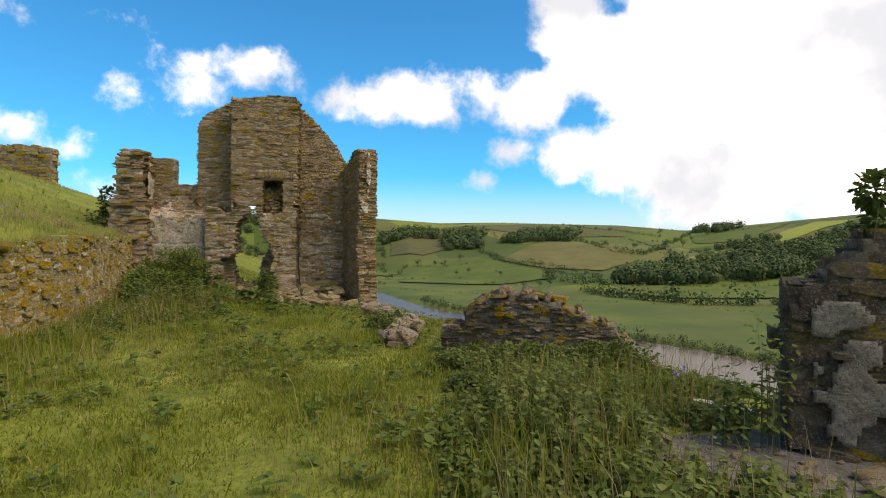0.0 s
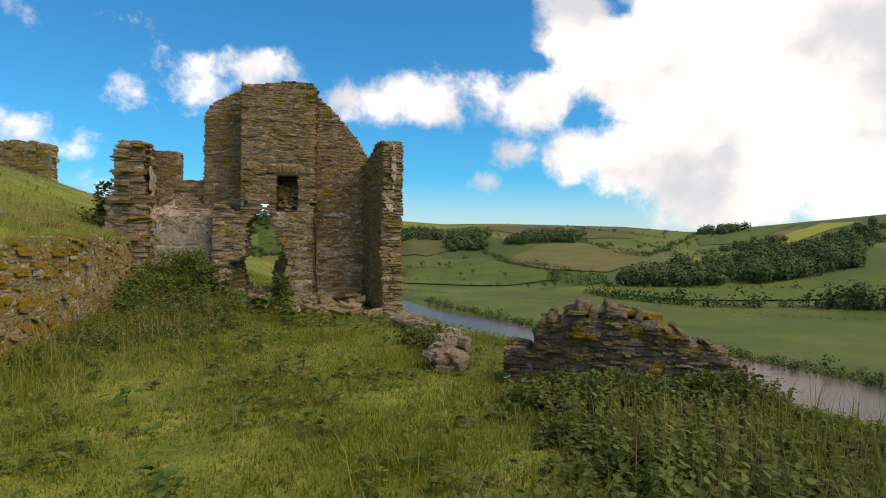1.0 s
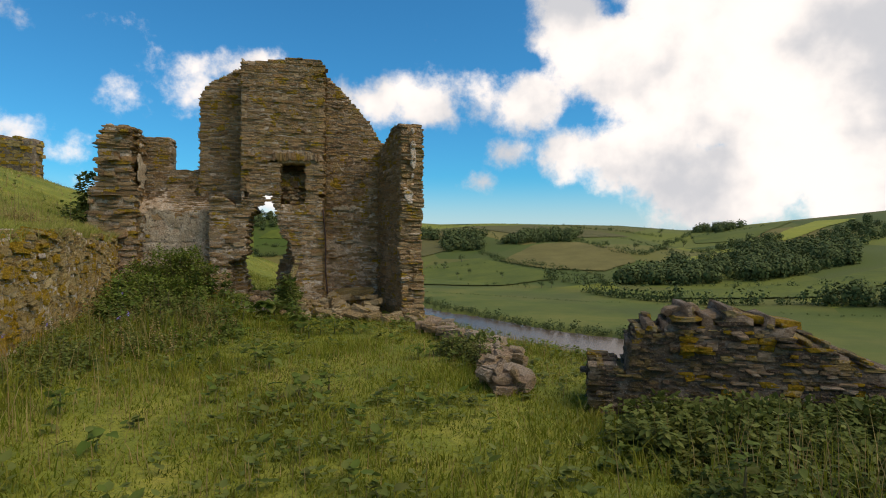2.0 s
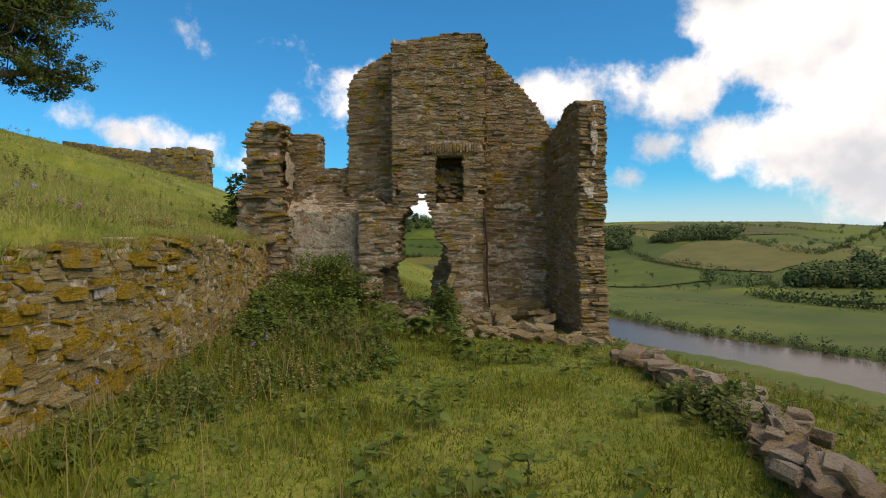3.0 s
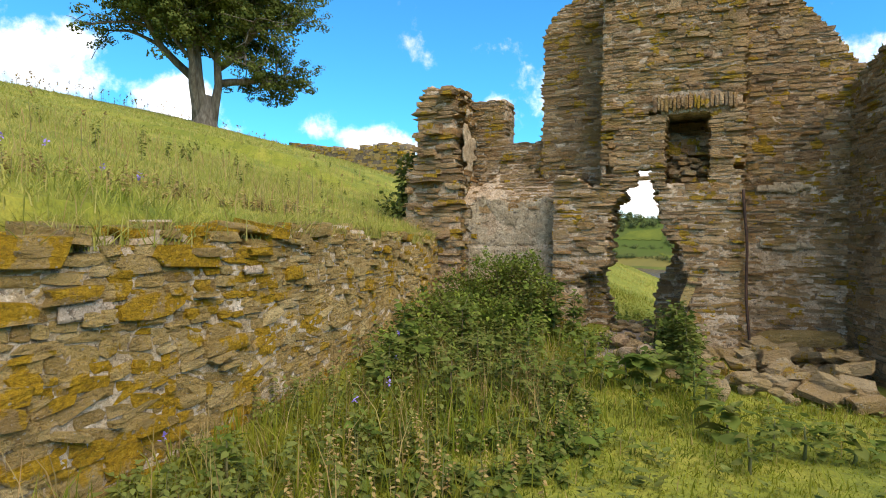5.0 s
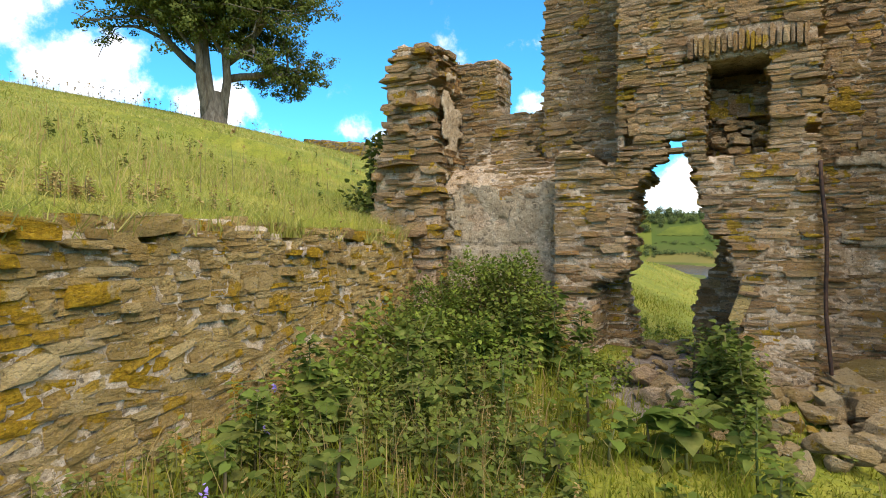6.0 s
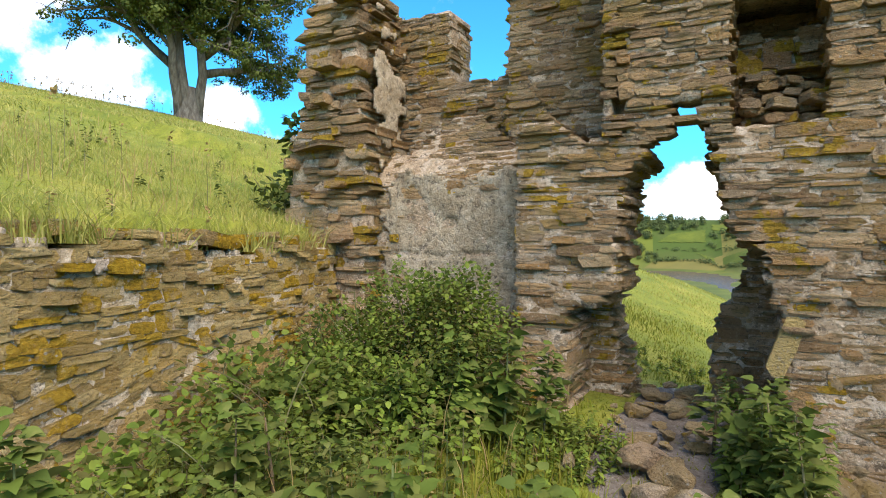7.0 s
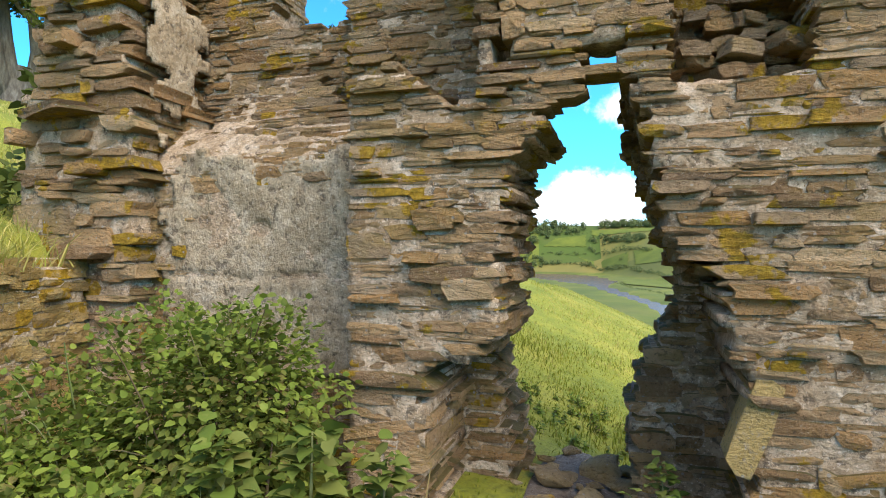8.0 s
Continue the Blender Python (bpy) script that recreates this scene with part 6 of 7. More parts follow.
sow("terrace_grass", 165000, -15.0, -4.6, 3.5, 20.0, (0.06, 0.19), (0.004, 0.010), slope_mat, "long dry grass on the slope above the wall", on_hill, lambda x, y: np.clip(1.0 - 0.085 * (-6.5 - x), 0.15, 1), 0.85, clumpy)
sow("terrace_straw", 9000, -15.0, -4.8, 3.5, 22.0, (0.14, 0.36), (0.005, 0.009), straw_mat, "pale straw stalks above the wall", on_hill, lambda x, y: np.clip(0.4 + 0.7 * lumps(x, y, 1.1, 3), 0.05, 1) * np.clip(1.1 - 0.1 * (-6.5 - x), 0.1, 1), 0.35)
sow("hill_grass", 78000, -40.0, -14.0, 5.0, 38.0, (0.05, 0.16), (0.012, 0.028), slope_mat, "sunlit rough pasture on the hillside", on_hill, None, 1.0, clumpy)
sow("hill_straw", 1600, -44.0, -10.0, 6.0, 42.0, (0.14, 0.34), (0.010, 0.020), straw_mat, "brown seeding stalks on the hillside", on_hill, lambda x, y: np.clip(0.25 + 0.9 * lumps(x, y, 3.5, 3), 0.03, 1), 0.2)


moss_mat = leaf_material("dry moss", [(0.17, 0.195, 0.02), (0.235, 0.25, 0.03), (0.12, 0.15, 0.015), (0.28, 0.27, 0.05)])


def tufts(name, frame_at, u0, u1, top, d0, d1, n, tall, material, label, wide=0.008):
    """Grass and moss growing on top of a wall."""
    u = grass_rng.uniform(u0, u1, n)
    pts = []
    for v in u:
        o, along, inward = frame_at(v)
        p = o + inward * grass_rng.uniform(d0, d1)
        pts.append((p.x, p.y, float(top(v))))
    pts = np.array(pts)
    keep = grass_rng.uniform(0, 1, n) < np.clip(0.5 + 1.2 * np.sin(u * 6.1) * np.sin(u * 2.3 + 1), 0.08, 1)
    pts = pts[keep]
    v, f = blades(pts[:, 0], pts[:, 1], pts[:, 2], grass_rng, grass_rng.uniform(tall[0], tall[1], len(pts)), np.full(len(pts), wide), 0.9)
    return thing(name, mesh_of(name, v, f, material), label, "grass", kind="stuff")


retain_at, retain_len = along_line(RETAIN)
tufts("wall_top_grass", retain_at, 0.5, retain_len, lambda u: np.interp(u, [0, 2.5, 4.5, 7.0, 8.6, 10.1, 11.2], [1.28, 1.40, 1.48, 1.60, 1.60, 1.54, 1.58]), -0.02, 0.5, 16000, (0.06, 0.26), slope_mat, "dry grass hanging over the top of the retaining wall")
for u0, u1, d0, count in ((-1.7, -0.75, 0.72, 1800), (-0.74, 0.96, 0.02, 3600), (0.97, 2.25, 0.72, 2400)):
    tufts("gable_moss", GABLE, u0, u1, lambda u: np.interp(u, SKY_U, SKY_Z) - 0.01, d0, 1.15, count, (0.02, 0.07), moss_mat, "short moss and grass on the broken gable top", 0.022)
for u0, u1, d0, d1, level in ((-3.55, -3.0, 0.22, 0.95, 3.92), (-3.0, -2.46, 0.84, 1.2, 3.83), (-2.38, -1.78, 0.84, 1.2, 3.12)):
    tufts("window_moss", GABLE, u0, u1, lambda u: level, d0, d1, 1300, (0.015, 0.05), moss_mat, "moss on the sill and the broken wall end", 0.022)
tufts("side_wall_moss", RETURN, 0.0, 1.4, lambda u: np.interp(u, [0, 0.35, 0.6, 0.85, 1.2, 1.5], [3.61, 3.71, 3.83, 3.99, 4.05, 3.97]), 0.0, 0.5, 4500, (0.03, 0.085), moss_mat, "moss capping the ruined side wall", 0.022)


# ---- leaves ----
def leaf_mesh(name, pos, ahead, up, length, ratio, material, droop=0.2, fold=0.25):
    """Folded leaves: a foot, two sides, a sunk midrib and a drooping tip."""
    n = len(pos)
    ahead = ahead / np.linalg.norm(ahead, axis=1, keepdims=True)
    side = np.cross(ahead, up)
    side /= np.linalg.norm(side, axis=1, keepdims=True) + 1e-9
    nor = np.cross(side, ahead)
    L = length[:, None]
    w = L * ratio
    b1, b2 = pos + ahead * L * 0.22, pos + ahead * L * 0.62
    tip = pos + ahead * L - nor * L * droop
    rib = pos + ahead * L * 0.5 - nor * L * (fold * 0.4)
    verts = np.stack([pos, b1 - side * w * 0.48, b2 - side * w * 0.42 - nor * L * droop * 0.3, tip, b2 + side * w * 0.42 - nor * L * droop * 0.3, b1 + side * w * 0.48, rib], 1).reshape(-1, 3)
    q = np.arange(n)[:, None] * 7
    faces = np.concatenate([q + [0, 6, 1], q + [1, 6, 2], q + [2, 6, 3], q + [3, 6, 4], q + [4, 6, 5], q + [5, 6, 0]], 0)
    return mesh_of(name, verts, faces, material)


def broad_leaves(name, pos, ahead, up, length, material, rng):
    """Wide leaves with lobes at the foot, a wavy margin and a sunk midrib."""
    n = len(pos)
    ahead = unit(ahead)
    side = unit(np.cross(ahead, up))
    nor = np.cross(side, ahead)
    L = length[:, None]
    steps = ((-0.10, 0.20), (0.06, 0.40), (0.30, 0.44), (0.55, 0.37), (0.80, 0.20))
    rows = []
    for t, w in steps:
        sag = -nor * L * (0.34 * max(t, 0) ** 2)
        wave = rng.uniform(0.82, 1.12, (2, n, 1))
        lift = rng.uniform(-0.02, 0.09, (2, n, 1))
        mid = pos + ahead * L * max(t, 0.0) + sag - nor * L * 0.03
        rows += [pos + ahead * L * t + sag - side * L * w * wave[0] + nor * L * lift[0], mid, pos + ahead * L * t + sag + side * L * w * wave[1] + nor * L * lift[1]]
    rows.append(pos + ahead * L - nor * L * 0.40)
    verts = np.stack(rows, 1).reshape(-1, 3)
    q = np.arange(n)[:, None] * 16
    faces = []
    for k in range(4):
        a, b = 3 * k, 3 * k + 3
        faces += [q + [a, a + 1, b + 1], q + [a, b + 1, b], q + [a + 1, a + 2, b + 2], q + [a + 1, b + 2, b + 1]]
    faces += [q + [12, 13, 15], q + [13, 14, 15]]
    return mesh_of(name, verts, np.concatenate(faces, 0), material, True)


def unit(v):
    return v / (np.linalg.norm(v, axis=1, keepdims=True) + 1e-9)


plant_rng = np.random.default_rng(401)


def nettles(name, n, spots, tall, label, leaf=(0.05, 0.10), material=None, cover=None):
    """Upright stems with opposite pairs of hanging leaves."""
    rng = plant_rng
    x, y = spots
    h = rng.uniform(tall[0], tall[1], len(x))
    if cover is not None:
        h = h * cover(x, y)
    foot = np.stack([x, y, land(x, y)], 1)
    lean = np.stack([rng.normal(0, 0.10, len(x)), rng.normal(0, 0.10, len(x)), np.ones(len(x))], 1)
    pairs = 9
    P, A, L, U = [], [], [], []
    for k in range(pairs):
        t = 0.22 + 0.78 * k / (pairs - 1)
        c = foot + lean * (h * t)[:, None]
        ang = rng.uniform(0, 3.14, len(x)) + k * 1.57
        for s in (0, math.pi):
            d = np.stack([np.cos(ang + s), np.sin(ang + s), rng.uniform(-0.55, 0.25, len(x)) + (0.7 if k == pairs - 1 else 0)], 1)
            P.append(c)
            A.append(d)
            U.append(np.tile([0, 0, 1.0], (len(x), 1)) + rng.normal(0, 0.25, (len(x), 3)))
            L.append(rng.uniform(leaf[0], leaf[1], len(x)) * (1.15 - 0.55 * t))
    ob = empty(name, (float(x.mean()), float(y.mean()), 0), label, "nettles", kind="stuff")
    shift = np.array(ob.location)
    me = leaf_mesh("leaves", np.concatenate(P) - shift, np.concatenate(A), np.concatenate(U), np.concatenate(L), 0.62, material or nettle_mat)
    part("leaves", me, ob)
    v, f = blades(foot[:, 0], foot[:, 1], foot[:, 2], rng, h, np.full(len(x), 0.008), 0.05)
    part("stems", mesh_of("stems", v - shift, f, stem_mat), ob)
    return ob


def scatter(n, cx, cy, rx, ry, turn=0.0, keep=None):
    a, r = plant_rng.uniform(0, 2 * math.pi, n), np.sqrt(plant_rng.uniform(0, 1, n))
    px, py = rx * r * np.cos(a), ry * r * np.sin(a)
    x, y = cx + px * math.cos(turn) - py * math.sin(turn), cy + px * math.sin(turn) + py * math.cos(turn)
    if keep is not None:
        k = keep(x, y)
        x, y = x[k], y[k]
    return x, y


# clear of the walker's line
clear = lambda x, y: (x > -0.25 + 0.06 * np.abs(y - 4)) | (y > 6.5)
nettles("nettle_bed", 0, scatter(1350, 0.9, 4.55, 1.6, 3.1, 0.1, lambda x, y: clear(x, y) & (plant_rng.uniform(0, 1, len(x)) < np.clip((x + 0.35) / 1.1, 0.06, 1)) & (((x - 2.3) / 1.0) ** 2 + ((y - 3.85) / 0.75) ** 2 > 1) & (y > 1.6)), (0.26, 0.60), "dense bed of green nettles before the wall stump", (0.05, 0.115), None, lambda x, y: (0.7 + 0.5 * lumps(x, y, 0.45, 3)) * np.clip(0.35 + 0.55 * (x + 0.4), 0.3, 1) * np.interp(x, [1.1, 1.7], [1.0, 0.6]) * np.interp(y, [4.8, 6.4], [1.0, 0.5]))
nettles("tall_nettles", 0, scatter(70, 0.8, 4.6, 0.9, 2.0, 0.1, lambda x, y: (x > 0.2) & (x < 1.25) & (((x - 2.3) / 1.0) ** 2 + ((y - 3.85) / 0.75) ** 2 > 1)), (0.4, 0.66), "tall nettles rising out of the bed", (0.05, 0.10), None, lambda x, y: 0.8 + 0.3 * lumps(x, y, 0.5, 6))
nettles("weed_bed", 0, scatter(640, 0.7, 4.4, 1.7, 3.0, 0.1, lambda x, y: clear(x, y) & (((x - 2.3) / 1.0) ** 2 + ((y - 3.85) / 0.75) ** 2 > 1) & (y > 1.6)), (0.18, 0.5), "pale mixed weeds before the wall stump", (0.04, 0.09), dock_mat, lambda x, y: (0.6 + 0.6 * lumps(x, y, 0.6, 13)) * np.clip(0.4 + 0.5 * (x + 0.5), 0.3, 1) * np.interp(x, [1.1, 1.7], [1.0, 0.65]) * np.interp(y, [4.8, 6.4], [1.0, 0.5]))
nettles("nettle_fringe", 0, scatter(320, 1.15, 7.1, 1.45, 0.6, -0.1), (0.10, 0.27), "nettles growing up against the wall stump", (0.06, 0.11))
nettles("bank_weeds", 0, scatter(280, 2.5, 6.4, 0.9, 0.8), (0.06, 0.17), "mixed green weeds on the edge of the bank", (0.05, 0.10), dock_mat)
nettles("tall_nettle", 0, scatter(12, 2.27, 4.08, 0.09, 0.10), (0.75, 1.12), "tall seeding nettles beside the broken wall corner", (0.05, 0.10))
nettles("seeding_nettle", 0, scatter(14, 2.05, 4.2, 0.12, 0.14), (0.35, 0.72), "shorter nettles at the edge of the bare earth", (0.05, 0.10))
nettles("nettle_edge", 0, scatter(60, -1.05, 10.2, 0.25, 0.7, 0.45), (0.16, 0.42), "young nettles beside the footing stones", (0.04, 0.08))
nettles("wall_weeds", 0, scatter(330, -6.0, 10.9, 0.75, 3.2, 0.17, lambda x, y: on_room_side(x, y)), (0.2, 0.6), "tall weeds along the foot of the retaining wall", (0.04, 0.085), None, lambda x, y: (0.55 + 0.06 * (y - 7)) * (0.75 + 0.4 * lumps(x, y, 0.8, 6)))
nettles("middle_weeds", 0, scatter(260, -5.2, 11.6, 0.8, 1.5, 0.3), (0.12, 0.4), "low mixed weeds in the grass", (0.04, 0.09), dock_mat, lambda x, y: 0.6 + 0.6 * lumps(x, y, 0.7, 2))
nettles("brown_weeds", 0, scatter(120, -5.5, 11.6, 1.0, 2.2, 0.3), (0.2, 0.5), "brown seeding weeds among the nettles", (0.02, 0.045), straw_mat, lambda x, y: 0.6 + 0.6 * lumps(x, y, 0.5, 12))
nettles("wall_heath", 0, scatter(150, -7.3, 9.6, 0.28, 3.6, 0.14, lambda x, y: on_hill(x, y)), (0.06, 0.18), "brown heath along the top of the retaining wall", (0.02, 0.05), straw_mat)
nettles("corner_weeds", 0, scatter(260, -6.4, 13.2, 0.75, 1.6, 0.15, lambda x, y: on_room_side(x, y)), (0.3, 0.8), "tall weeds in the corner under the hillside", (0.035, 0.085), bramble_mat, lambda x, y: 0.7 + 0.5 * lumps(x, y, 0.7, 4))
nettles("door_weeds", 0, scatter(130, -5.75, 14.7, 0.5, 0.5), (0.08, 0.24), "weeds at the foot of the doorway pier", (0.03, 0.07), bramble_mat)

q = gable_point(0.32, -0.45, 0)
nettles("jamb_nettles", 0, scatter(70, q.x, q.y, 0.28, 0.34), (0.12, 0.42), "dark nettles at the foot of the broken jamb", (0.05, 0.10), bramble_mat)
# Weeds added so their dark leaves serve as shade on the bank.
nettles("path_weeds", 0, scatter(60, -5.75, 17.7, 0.75, 0.6), (0.03, 0.11), "low green weeds on the bank behind the doorway", (0.025, 0.06), bramble_mat)


def bush(name, blobs, count, label, material, leaf=(0.05, 0.10), stems=40):
    """A bramble mound: leaves over uneven domes, with a few arching canes."""
    rng = plant_rng
    ob = empty(name, (blobs[0][0], blobs[0][1], ground_z(blobs[0][0], blobs[0][1])), label, "bush")
    shift = np.array(ob.location)
    P, A = [], []
    total = sum(b[3] * b[5] for b in blobs)
    for cx, cy, cz, rx, ry, rz in blobs:
        n = int(count * rx * rz / total)
        v = unit(rng.normal(size=(n, 3)))
        lump = 0.80 + 0.20 * np.sin(v[:, 0] * 6 + cx * 3) * np.cos(v[:, 2] * 5 + cy) + 0.16 * np.sin(v[:, 0] * 15 + cy) * np.sin(v[:, 2] * 13 + v[:, 1] * 11) + rng.uniform(-0.25, 0.10, n)
        p = np.array([cx, cy, cz]) + v * lump[:, None] * np.array([rx, ry, rz])
        P.append(p)
        A.append(v + rng.normal(0, 0.55, (n, 3)) + np.array([0, 0, -0.25]))
    p, a = np.concatenate(P), np.concatenate(A)
    ok = p[:, 2] > land(p[:, 0], p[:, 1]) + 0.03
    p, a = p[ok], a[ok]
    me = leaf_mesh("leaves", p - shift, a, np.tile([0, 0, 1.0], (len(p), 1)) + rng.normal(0, 0.35, p.shape), rng.uniform(leaf[0], leaf[1], len(p)), 0.8, material)
    part("leaves", me, ob)
    for k in range(stems):
        cx, cy, cz, rx, ry, rz = blobs[int(rng.integers(len(blobs)))]
        s = Vector((cx + rng.uniform(-0.7, 0.7) * rx, cy + rng.uniform(-0.7, 0.7) * ry, ground_z(cx, cy)))
        e = Vector((cx + rng.uniform(-1, 1) * rx, cy + rng.uniform(-1.05, 0.3) * ry, cz + rng.uniform(-0.2, 0.95) * rz))
        m = (s + e) / 2 + Vector((rng.uniform(-0.1, 0.1), rng.uniform(-0.1, 0.1), 0.2))
        arc = [(s * (1 - q) ** 2 + m * 2 * q * (1 - q) + e * q * q) - Vector(shift) for q in (0, 0.2, 0.4, 0.6, 0.8, 1)]
        v, f = tube(arc, [0.005, 0.005, 0.004, 0.004, 0.003, 0.002], 4)
        part("cane", mesh_of("cane", v, f, stem_mat), ob)
    return ob


g = lambda u, d, z, ru, rd, rz: (*gable_point(u, d, z), ru, rd, rz)
bush("bramble_bush", [g(-2.05, -0.35, 0.75, 0.62, 0.5, 0.72), g(-1.75, -0.30, 0.95, 0.42, 0.42, 0.5), g(-2.5, -0.55, 0.55, 0.6, 0.5, 0.62), g(-2.15, -0.9, 0.4, 0.7, 0.5, 0.5)],
     30000, "tangled green bramble bush against the rendered wall", bramble_mat, (0.012, 0.050))
bush("bramble_spread", [(-7.0, 13.6, 0.45, 0.5, 0.9, 0.6), (-6.6, 14.3, 0.35, 0.6, 0.7, 0.5), (-6.75, 12.6, 0.35, 0.4, 0.8, 0.42)], 5500, "low bramble thicket under the retaining wall", bramble_mat, (0.03, 0.068))
bush("elder_bush", [g(-4.15, 0.45, 1.75, 0.38, 0.4, 0.62), g(-4.0, 0.6, 2.6, 0.22, 0.25, 0.5)], 1300, "dark elder growing behind the broken wall end", oak_mat, (0.06, 0.11), 14)
# Uses the darker oak leaf colour to stand in for shade on the bramble.
bush("stump_bramble", [(1.15, 7.35, 0.04, 0.8, 0.45, 0.26), (1.95, 7.1, 0.06, 0.6, 0.5, 0.34), (0.35, 7.6, 0.03, 0.45, 0.4, 0.22), (0.75, 7.15, 0.05, 0.6, 0.5, 0.24)], 9500, "bramble climbing over the foot of the wall stump", oak_mat, (0.03, 0.065))
bush("wall_elder", [(2.98, 3.98, 2.0, 0.12, 0.16, 0.17), (3.04, 4.0, 1.76, 0.10, 0.14, 0.14)], 300, "small elder sprouting from the top of the broken wall corner", oak_mat, (0.05, 0.09), 5)
bush("footing_bush", [(-0.95, 10.5, 0.10, 0.26, 0.3, 0.26), (-1.3, 10.9, 0.06, 0.22, 0.22, 0.16)], 600, "small dark bush growing by the footing stones", nettle_mat, (0.05, 0.09), 8)


def low_weeds(name, n, material, size, label):
    """Small rosettes of round leaves down in the grass."""
    rng = plant_rng
    x, y = rng.uniform(-6.5, 2.5, n), rng.uniform(2.0, 14.5, n)
    ok = on_room_side(x, y) & off_walls(x, y) & (rng.uniform(0, 1, n) < np.clip(0.35 + 0.9 * lumps(x, y, 0.9, 8), 0.05, 1))
    x, y = np.repeat(x[ok], 6), np.repeat(y[ok], 6)
    a = rng.uniform(0, 6.28, len(x))
    pos = np.stack([x + rng.normal(0, 0.02, len(x)), y + rng.normal(0, 0.02, len(x)), land(x, y) + rng.uniform(0.02, 0.12, len(x))], 1)
    out = np.stack([np.cos(a), np.sin(a), rng.uniform(0.0, 0.9, len(x))], 1)
    return thing(name, leaf_mesh(name, pos, out, np.tile([0, 0, 1.0], (len(x), 1)), rng.uniform(size[0], size[1], len(x)), 0.7, material), label, "plants", kind="stuff")


low_weeds("meadow_weeds", 2600, nettle_mat, (0.03, 0.08), "small dark weeds down in the meadow grass")
low_weeds("pale_weeds", 900, dock_mat, (0.05, 0.12), "pale broad weeds down in the meadow grass")


# ---- broad-leaved docks and burdock ----
def dock(tall, n, seed, broad=1.0):
    rng = np.random.default_rng(seed)
    ob = empty("dock_plant", (0, 0, 0), "broad-leaved burdock growing in the grass", "plant", "burdock plants")
    k = np.arange(n)
    a, t = k * 2.4 + rng.uniform(-0.5, 0.5, n), (k / n) ** 0.8
    foot = np.stack([rng.normal(0, 0.03, n), rng.normal(0, 0.03, n), 0.02 + tall * t + rng.uniform(-0.03, 0.05, n)], 1)
    out = np.stack([np.cos(a), np.sin(a), rng.uniform(0.0, 0.9, n)], 1)
    stalk = (rng.uniform(0.03, 0.2, n) * (1.1 - 0.7 * t))[:, None] * unit(out + [0, 0, 0.5])
    ahead = out * np.array([1, 1, 0.6]) + rng.normal(0, 0.25, (n, 3))
    length = broad * rng.uniform(0.05, 0.115, n) * (1.1 - 0.5 * t)
    up = np.tile([0, 0, 1.0], (n, 1)) + rng.normal(0, 0.3, (n, 3))
    part("leaves", broad_leaves("leaves", foot + stalk, ahead, up, length, dock_mat, rng), ob)
    v, f = tube([(0, 0, -0.05), (0.01, 0, tall * 0.5), (0, 0.01, tall)], [0.012, 0.010, 0.004], 6)
    part("stem", mesh_of("stem", v, f, stem_mat, True), ob)
    return ob


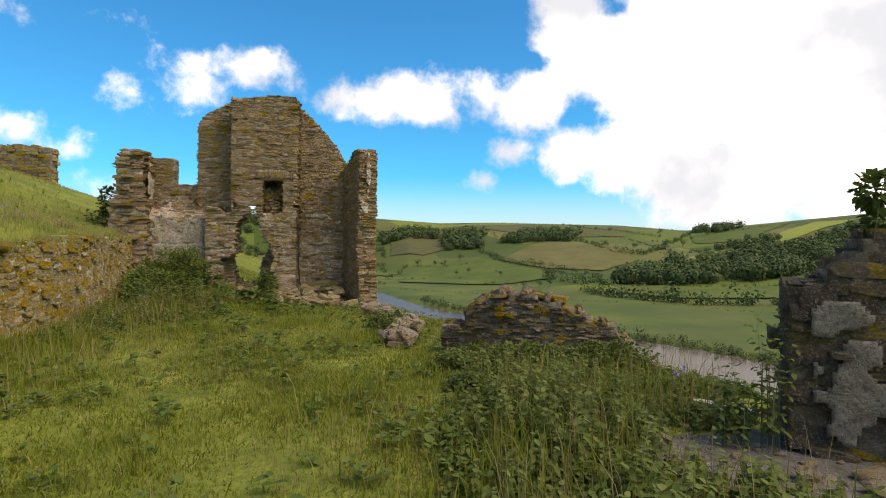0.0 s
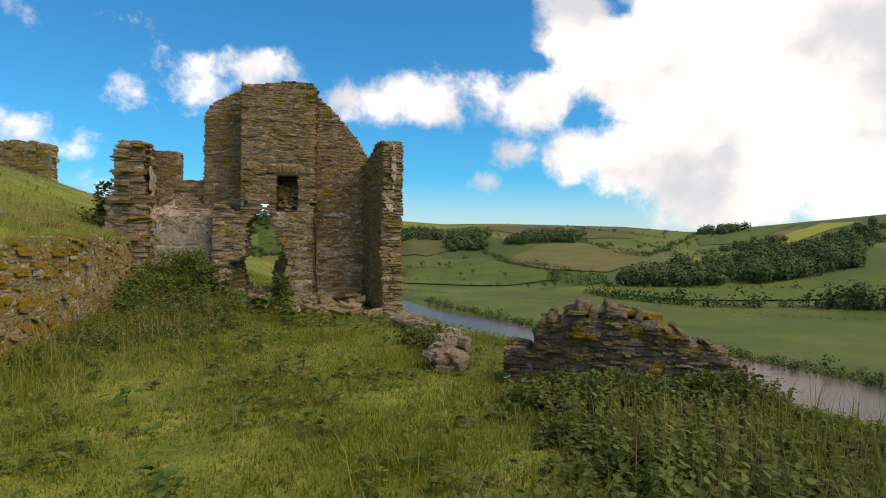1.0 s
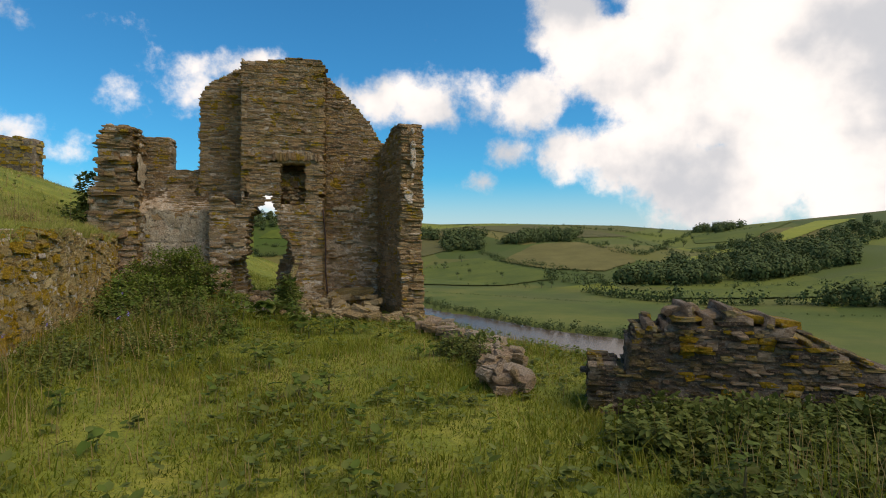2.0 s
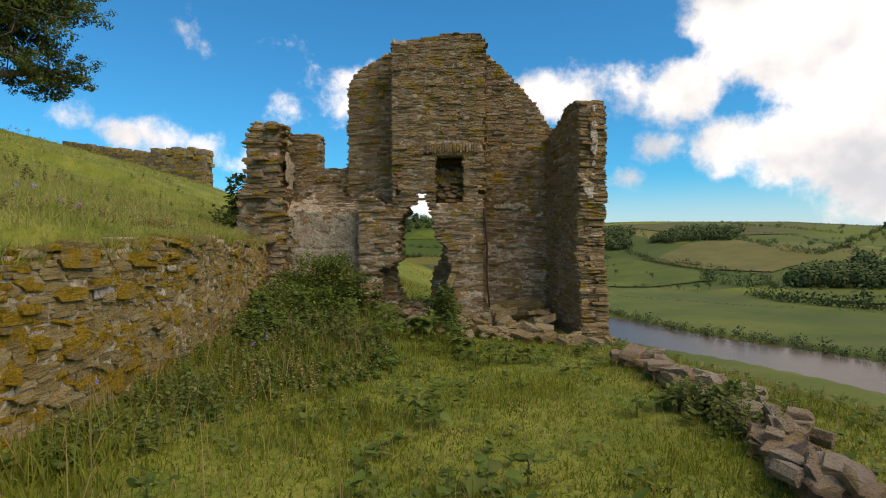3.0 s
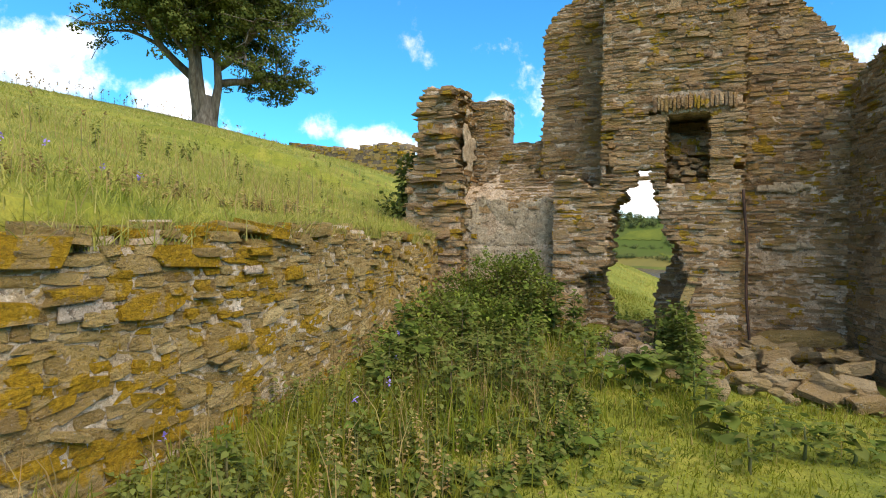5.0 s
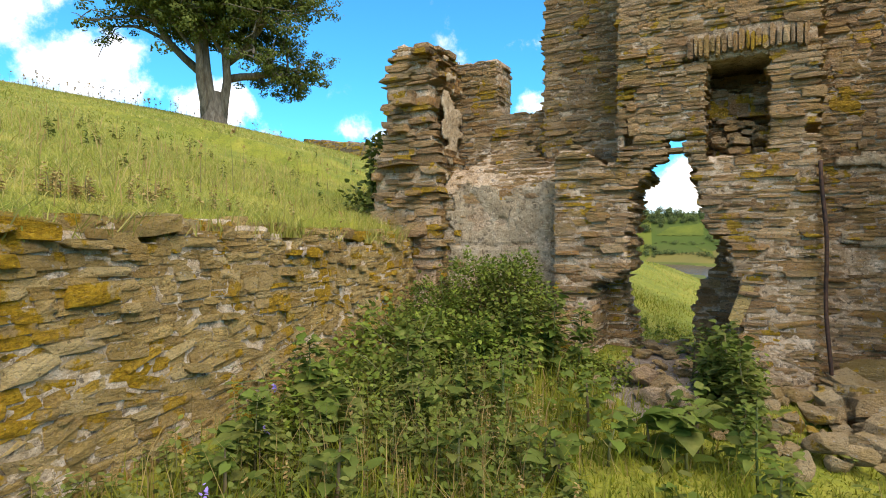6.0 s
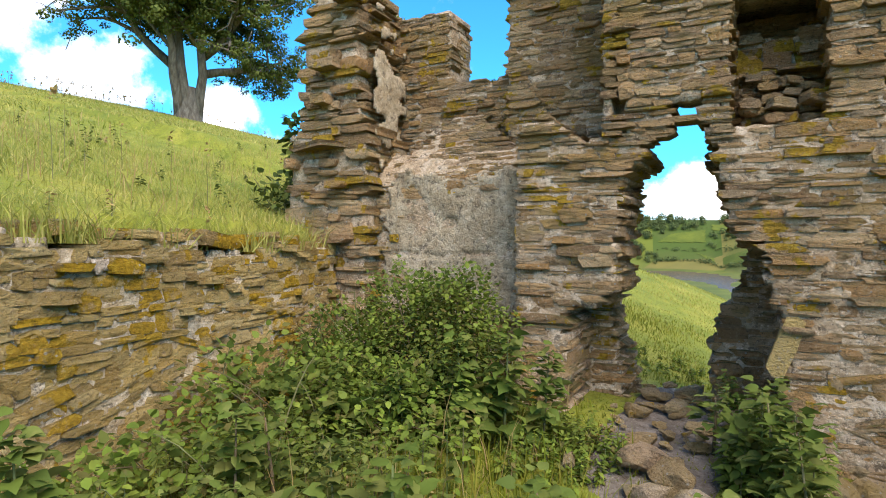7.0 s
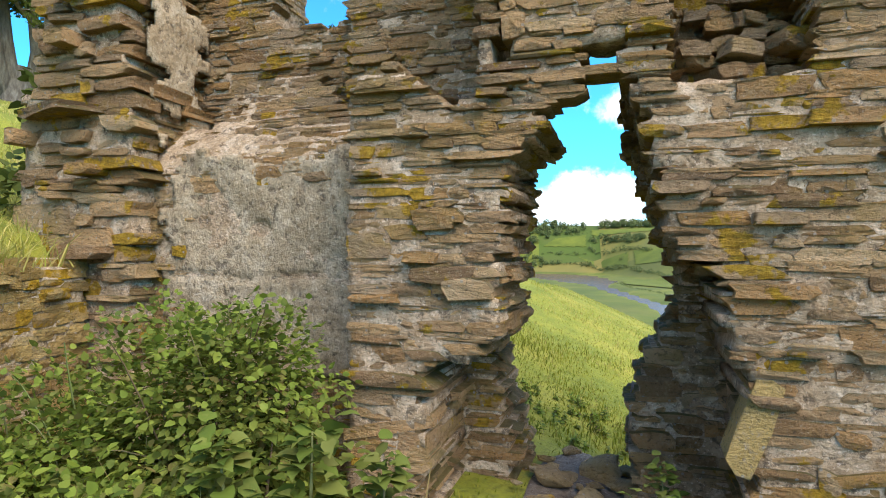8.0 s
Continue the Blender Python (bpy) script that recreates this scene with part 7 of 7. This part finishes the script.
models = [dock(0.08, 16, 1), dock(0.38, 46, 2), dock(0.22, 30, 3), dock(0.6, 70, 4), dock(0.28, 22, 5, 2.1), dock(0.85, 95, 6, 1.5)]
DOCKS = [(-4.58, 15.05, 5, 0.6), (-4.4, 14.7, 5, 0.7), (-4.29, 14.3, 5, 0.75), (-4.24, 13.75, 5, 0.5), (-4.75, 13.5, 4, 1.0), (-4.5, 13.5, 4, 1.1), (-4.85, 15.7, 5, 0.5), (-5.98, 14.6, 5, 0.85), (-6.2, 14.5, 5, 0.8), (-5.8, 14.8, 5, 0.7), (-6.45, 14.2, 5, 0.6), (-6.3, 12.9, 5, 0.7), (-6.55, 12.2, 5, 0.75), (-6.2, 11.5, 5, 0.6), (-5.9, 13.1, 5, 0.6), (*gable_point(-1.55, -0.85, 0).xy, 4, 1.1), (*gable_point(-1.35, -0.6, 0).xy, 4, 1.0), (*gable_point(-2.0, -1.35, 0).xy, 4, 1.1), (*gable_point(-2.6, -1.4, 0).xy, 4, 1.2), (*gable_point(-3.1, -1.2, 0).xy, 4, 1.1), (-6.4, 12.2, 4, 1.1), (-6.0, 12.8, 4, 1.0), (-6.3, 11.5, 4, 0.9),
         (*gable_point(0.3, -0.75, 0).xy, 3, 1.0), (*gable_point(0.2, -0.35, 0).xy, 4, 0.9), (*gable_point(0.42, -1.15, 0).xy, 3, 0.8), (-3.9, 13.0, 1, 1.0), (-3.7, 12.6, 4, 0.9), (-3.5, 12.0, 2, 1.1), (-4.1, 13.5, 3, 0.8),
         (*gable_point(0.22, -0.55, 0).xy, 3, 1.0), (*gable_point(0.35, -0.95, 0).xy, 1, 1.2), (*gable_point(0.1, -1.35, 0).xy, 2, 1.2), (*gable_point(0.5, -1.3, 0).xy, 1, 1.0),
         (*gable_point(-0.02, -0.2, 0).xy, 1, 1.0), (*gable_point(0.15, -1.7, 0).xy, 2, 1.2), (*gable_point(-1.5, -0.55, 0).xy, 3, 0.9), (*gable_point(-1.3, -0.35, 0).xy, 1, 1.1),
         (-3.65, 9.75, 2, 1.0), (-3.45, 9.55, 0, 1.2), (-2.85, 8.45, 0, 1.3), (-2.6, 8.6, 2, 0.8), (-3.2, 12.6, 2, 1.1), (-2.9, 12.7, 0, 1.3), (-3.4, 12.4, 1, 0.8),
         (-1.55, 10.6, 0, 1.2), (-1.75, 10.4, 2, 0.7), (-2.7, 8.2, 0, 1.0), (-2.8, 5.2, 0, 1.1), (-2.6, 4.9, 2, 0.7), (-5.4, 12.2, 1, 1.0), (-5.0, 12.7, 2, 1.2), (-5.6, 11.5, 1, 1.1),
         (-5.9, 12.5, 3, 0.8), (-5.7, 13.2, 1, 1.2), (-6.2, 12.0, 2, 1.2), (-6.0, 11.2, 1, 1.0), (-6.3, 13.1, 3, 0.9), (-5.2, 13.6, 1, 1.1), (-4.9, 13.2, 2, 1.1), (-5.6, 10.4, 2, 1.0),
         (-5.8, 9.6, 1, 0.8), (-4.6, 11.4, 0, 1.2), (-4.4, 12.9, 0, 1.1), (-1.9, 6.2, 0, 0.9), (-3.9, 6.9, 0, 1.0), (-4.6, 7.6, 2, 0.8), (-0.9, 9.2, 0, 0.9), (0.1, 5.9, 1, 0.9), (1.6, 5.6, 2, 1.0)]
for x, y, kind, size in DOCKS:
    m = pose(x, y, ground_z(x, y), plant_rng.uniform(-6, 6), plant_rng.uniform(-6, 6), plant_rng.uniform(0, 360)) @ Matrix.Scale(size, 4)
    made = copy_thing(models[kind], m)
    made.scale = (size, size, size)
for ob in models:
    for o in (*ob.children, ob):
        bpy.data.objects.remove(o)


# ---- flower stalks ----
CREST_LINE = (-36.9, 12.0, 0.5, 33.0)  # start and reach of the brow


def stalks(name, x, y, tall, material, head, label, category, heads=7):
    """Thin stalks, each with a loose head of small petals or seeds."""
    rng, n = plant_rng, len(x)
    z = land(x, y)
    h = rng.uniform(tall[0], tall[1], n)
    v, f = blades(x, y, z, rng, h, np.full(n, head * 0.14), 0.06)
    ob = thing(name, mesh_of(name, v, f, stem_mat), label, category, kind="stuff")
    top = np.repeat(np.stack([x, y, z + h * 0.93], 1), heads, 0)
    d = unit(rng.normal(size=(n * heads, 3)) + np.array([0, 0, 0.5]))
    p = top + rng.normal(0, head * 0.35, top.shape) * np.array([0.6, 0.6, 1.4])
    part("heads", leaf_mesh("heads", p, d, np.tile([0.1, 0, 1.0], (n * heads, 1)), rng.uniform(0.5, 1.0, n * heads) * head, 0.6, material), ob)
    return ob


fx, fy = scatter(6, -5.6, 10.4, 0.9, 2.6, 0.1)
stalks("violet_flowers", fx, fy, (0.35, 0.6), flower_mat, 0.028, "small violet flowers among the weeds", "flowers", 9)
fx, fy = scatter(5, -7.1, 9.3, 0.25, 1.2, 0.1)
stalks("wall_flowers", fx, fy, (0.12, 0.28), flower_mat, 0.03, "violet flowers along the top of the wall", "flowers", 9)
fx, fy = np.array([1.75, 1.8]), np.array([4.55, 4.5])
stalks("flower", fx, fy, (0.5, 0.6), flower_mat, 0.035, "single violet flower in the nettles", "flowers", 10)
nettles("hill_weeds", 0, scatter(70, -11.5, 14.5, 3.2, 6.0, 0.0, on_hill), (0.08, 0.28), "dark weeds dotted over the hillside", (0.04, 0.08))
t = plant_rng.uniform(0, 1, 300) ** 0.8
fx, fy = CREST_LINE[0] + CREST_LINE[2] * t + plant_rng.normal(0, 1.5, 300), CREST_LINE[1] + CREST_LINE[3] * t + 1.6 * np.sin(t * 60) + plant_rng.normal(0, 0.6, 300)
stalks("dock_stalks", fx, fy, (0.12, 0.85), straw_mat, 0.12, "brown seeding dock stalks along the brow", "plants", 9)
fx, fy = scatter(14, -9.0, 12.5, 1.6, 4.5)
ok = on_hill(fx, fy)
stalks("thistles", fx[ok], fy[ok], (0.3, 0.7), straw_mat, 0.05, "dry thistle stalks on the slope above the wall", "plants", 10)
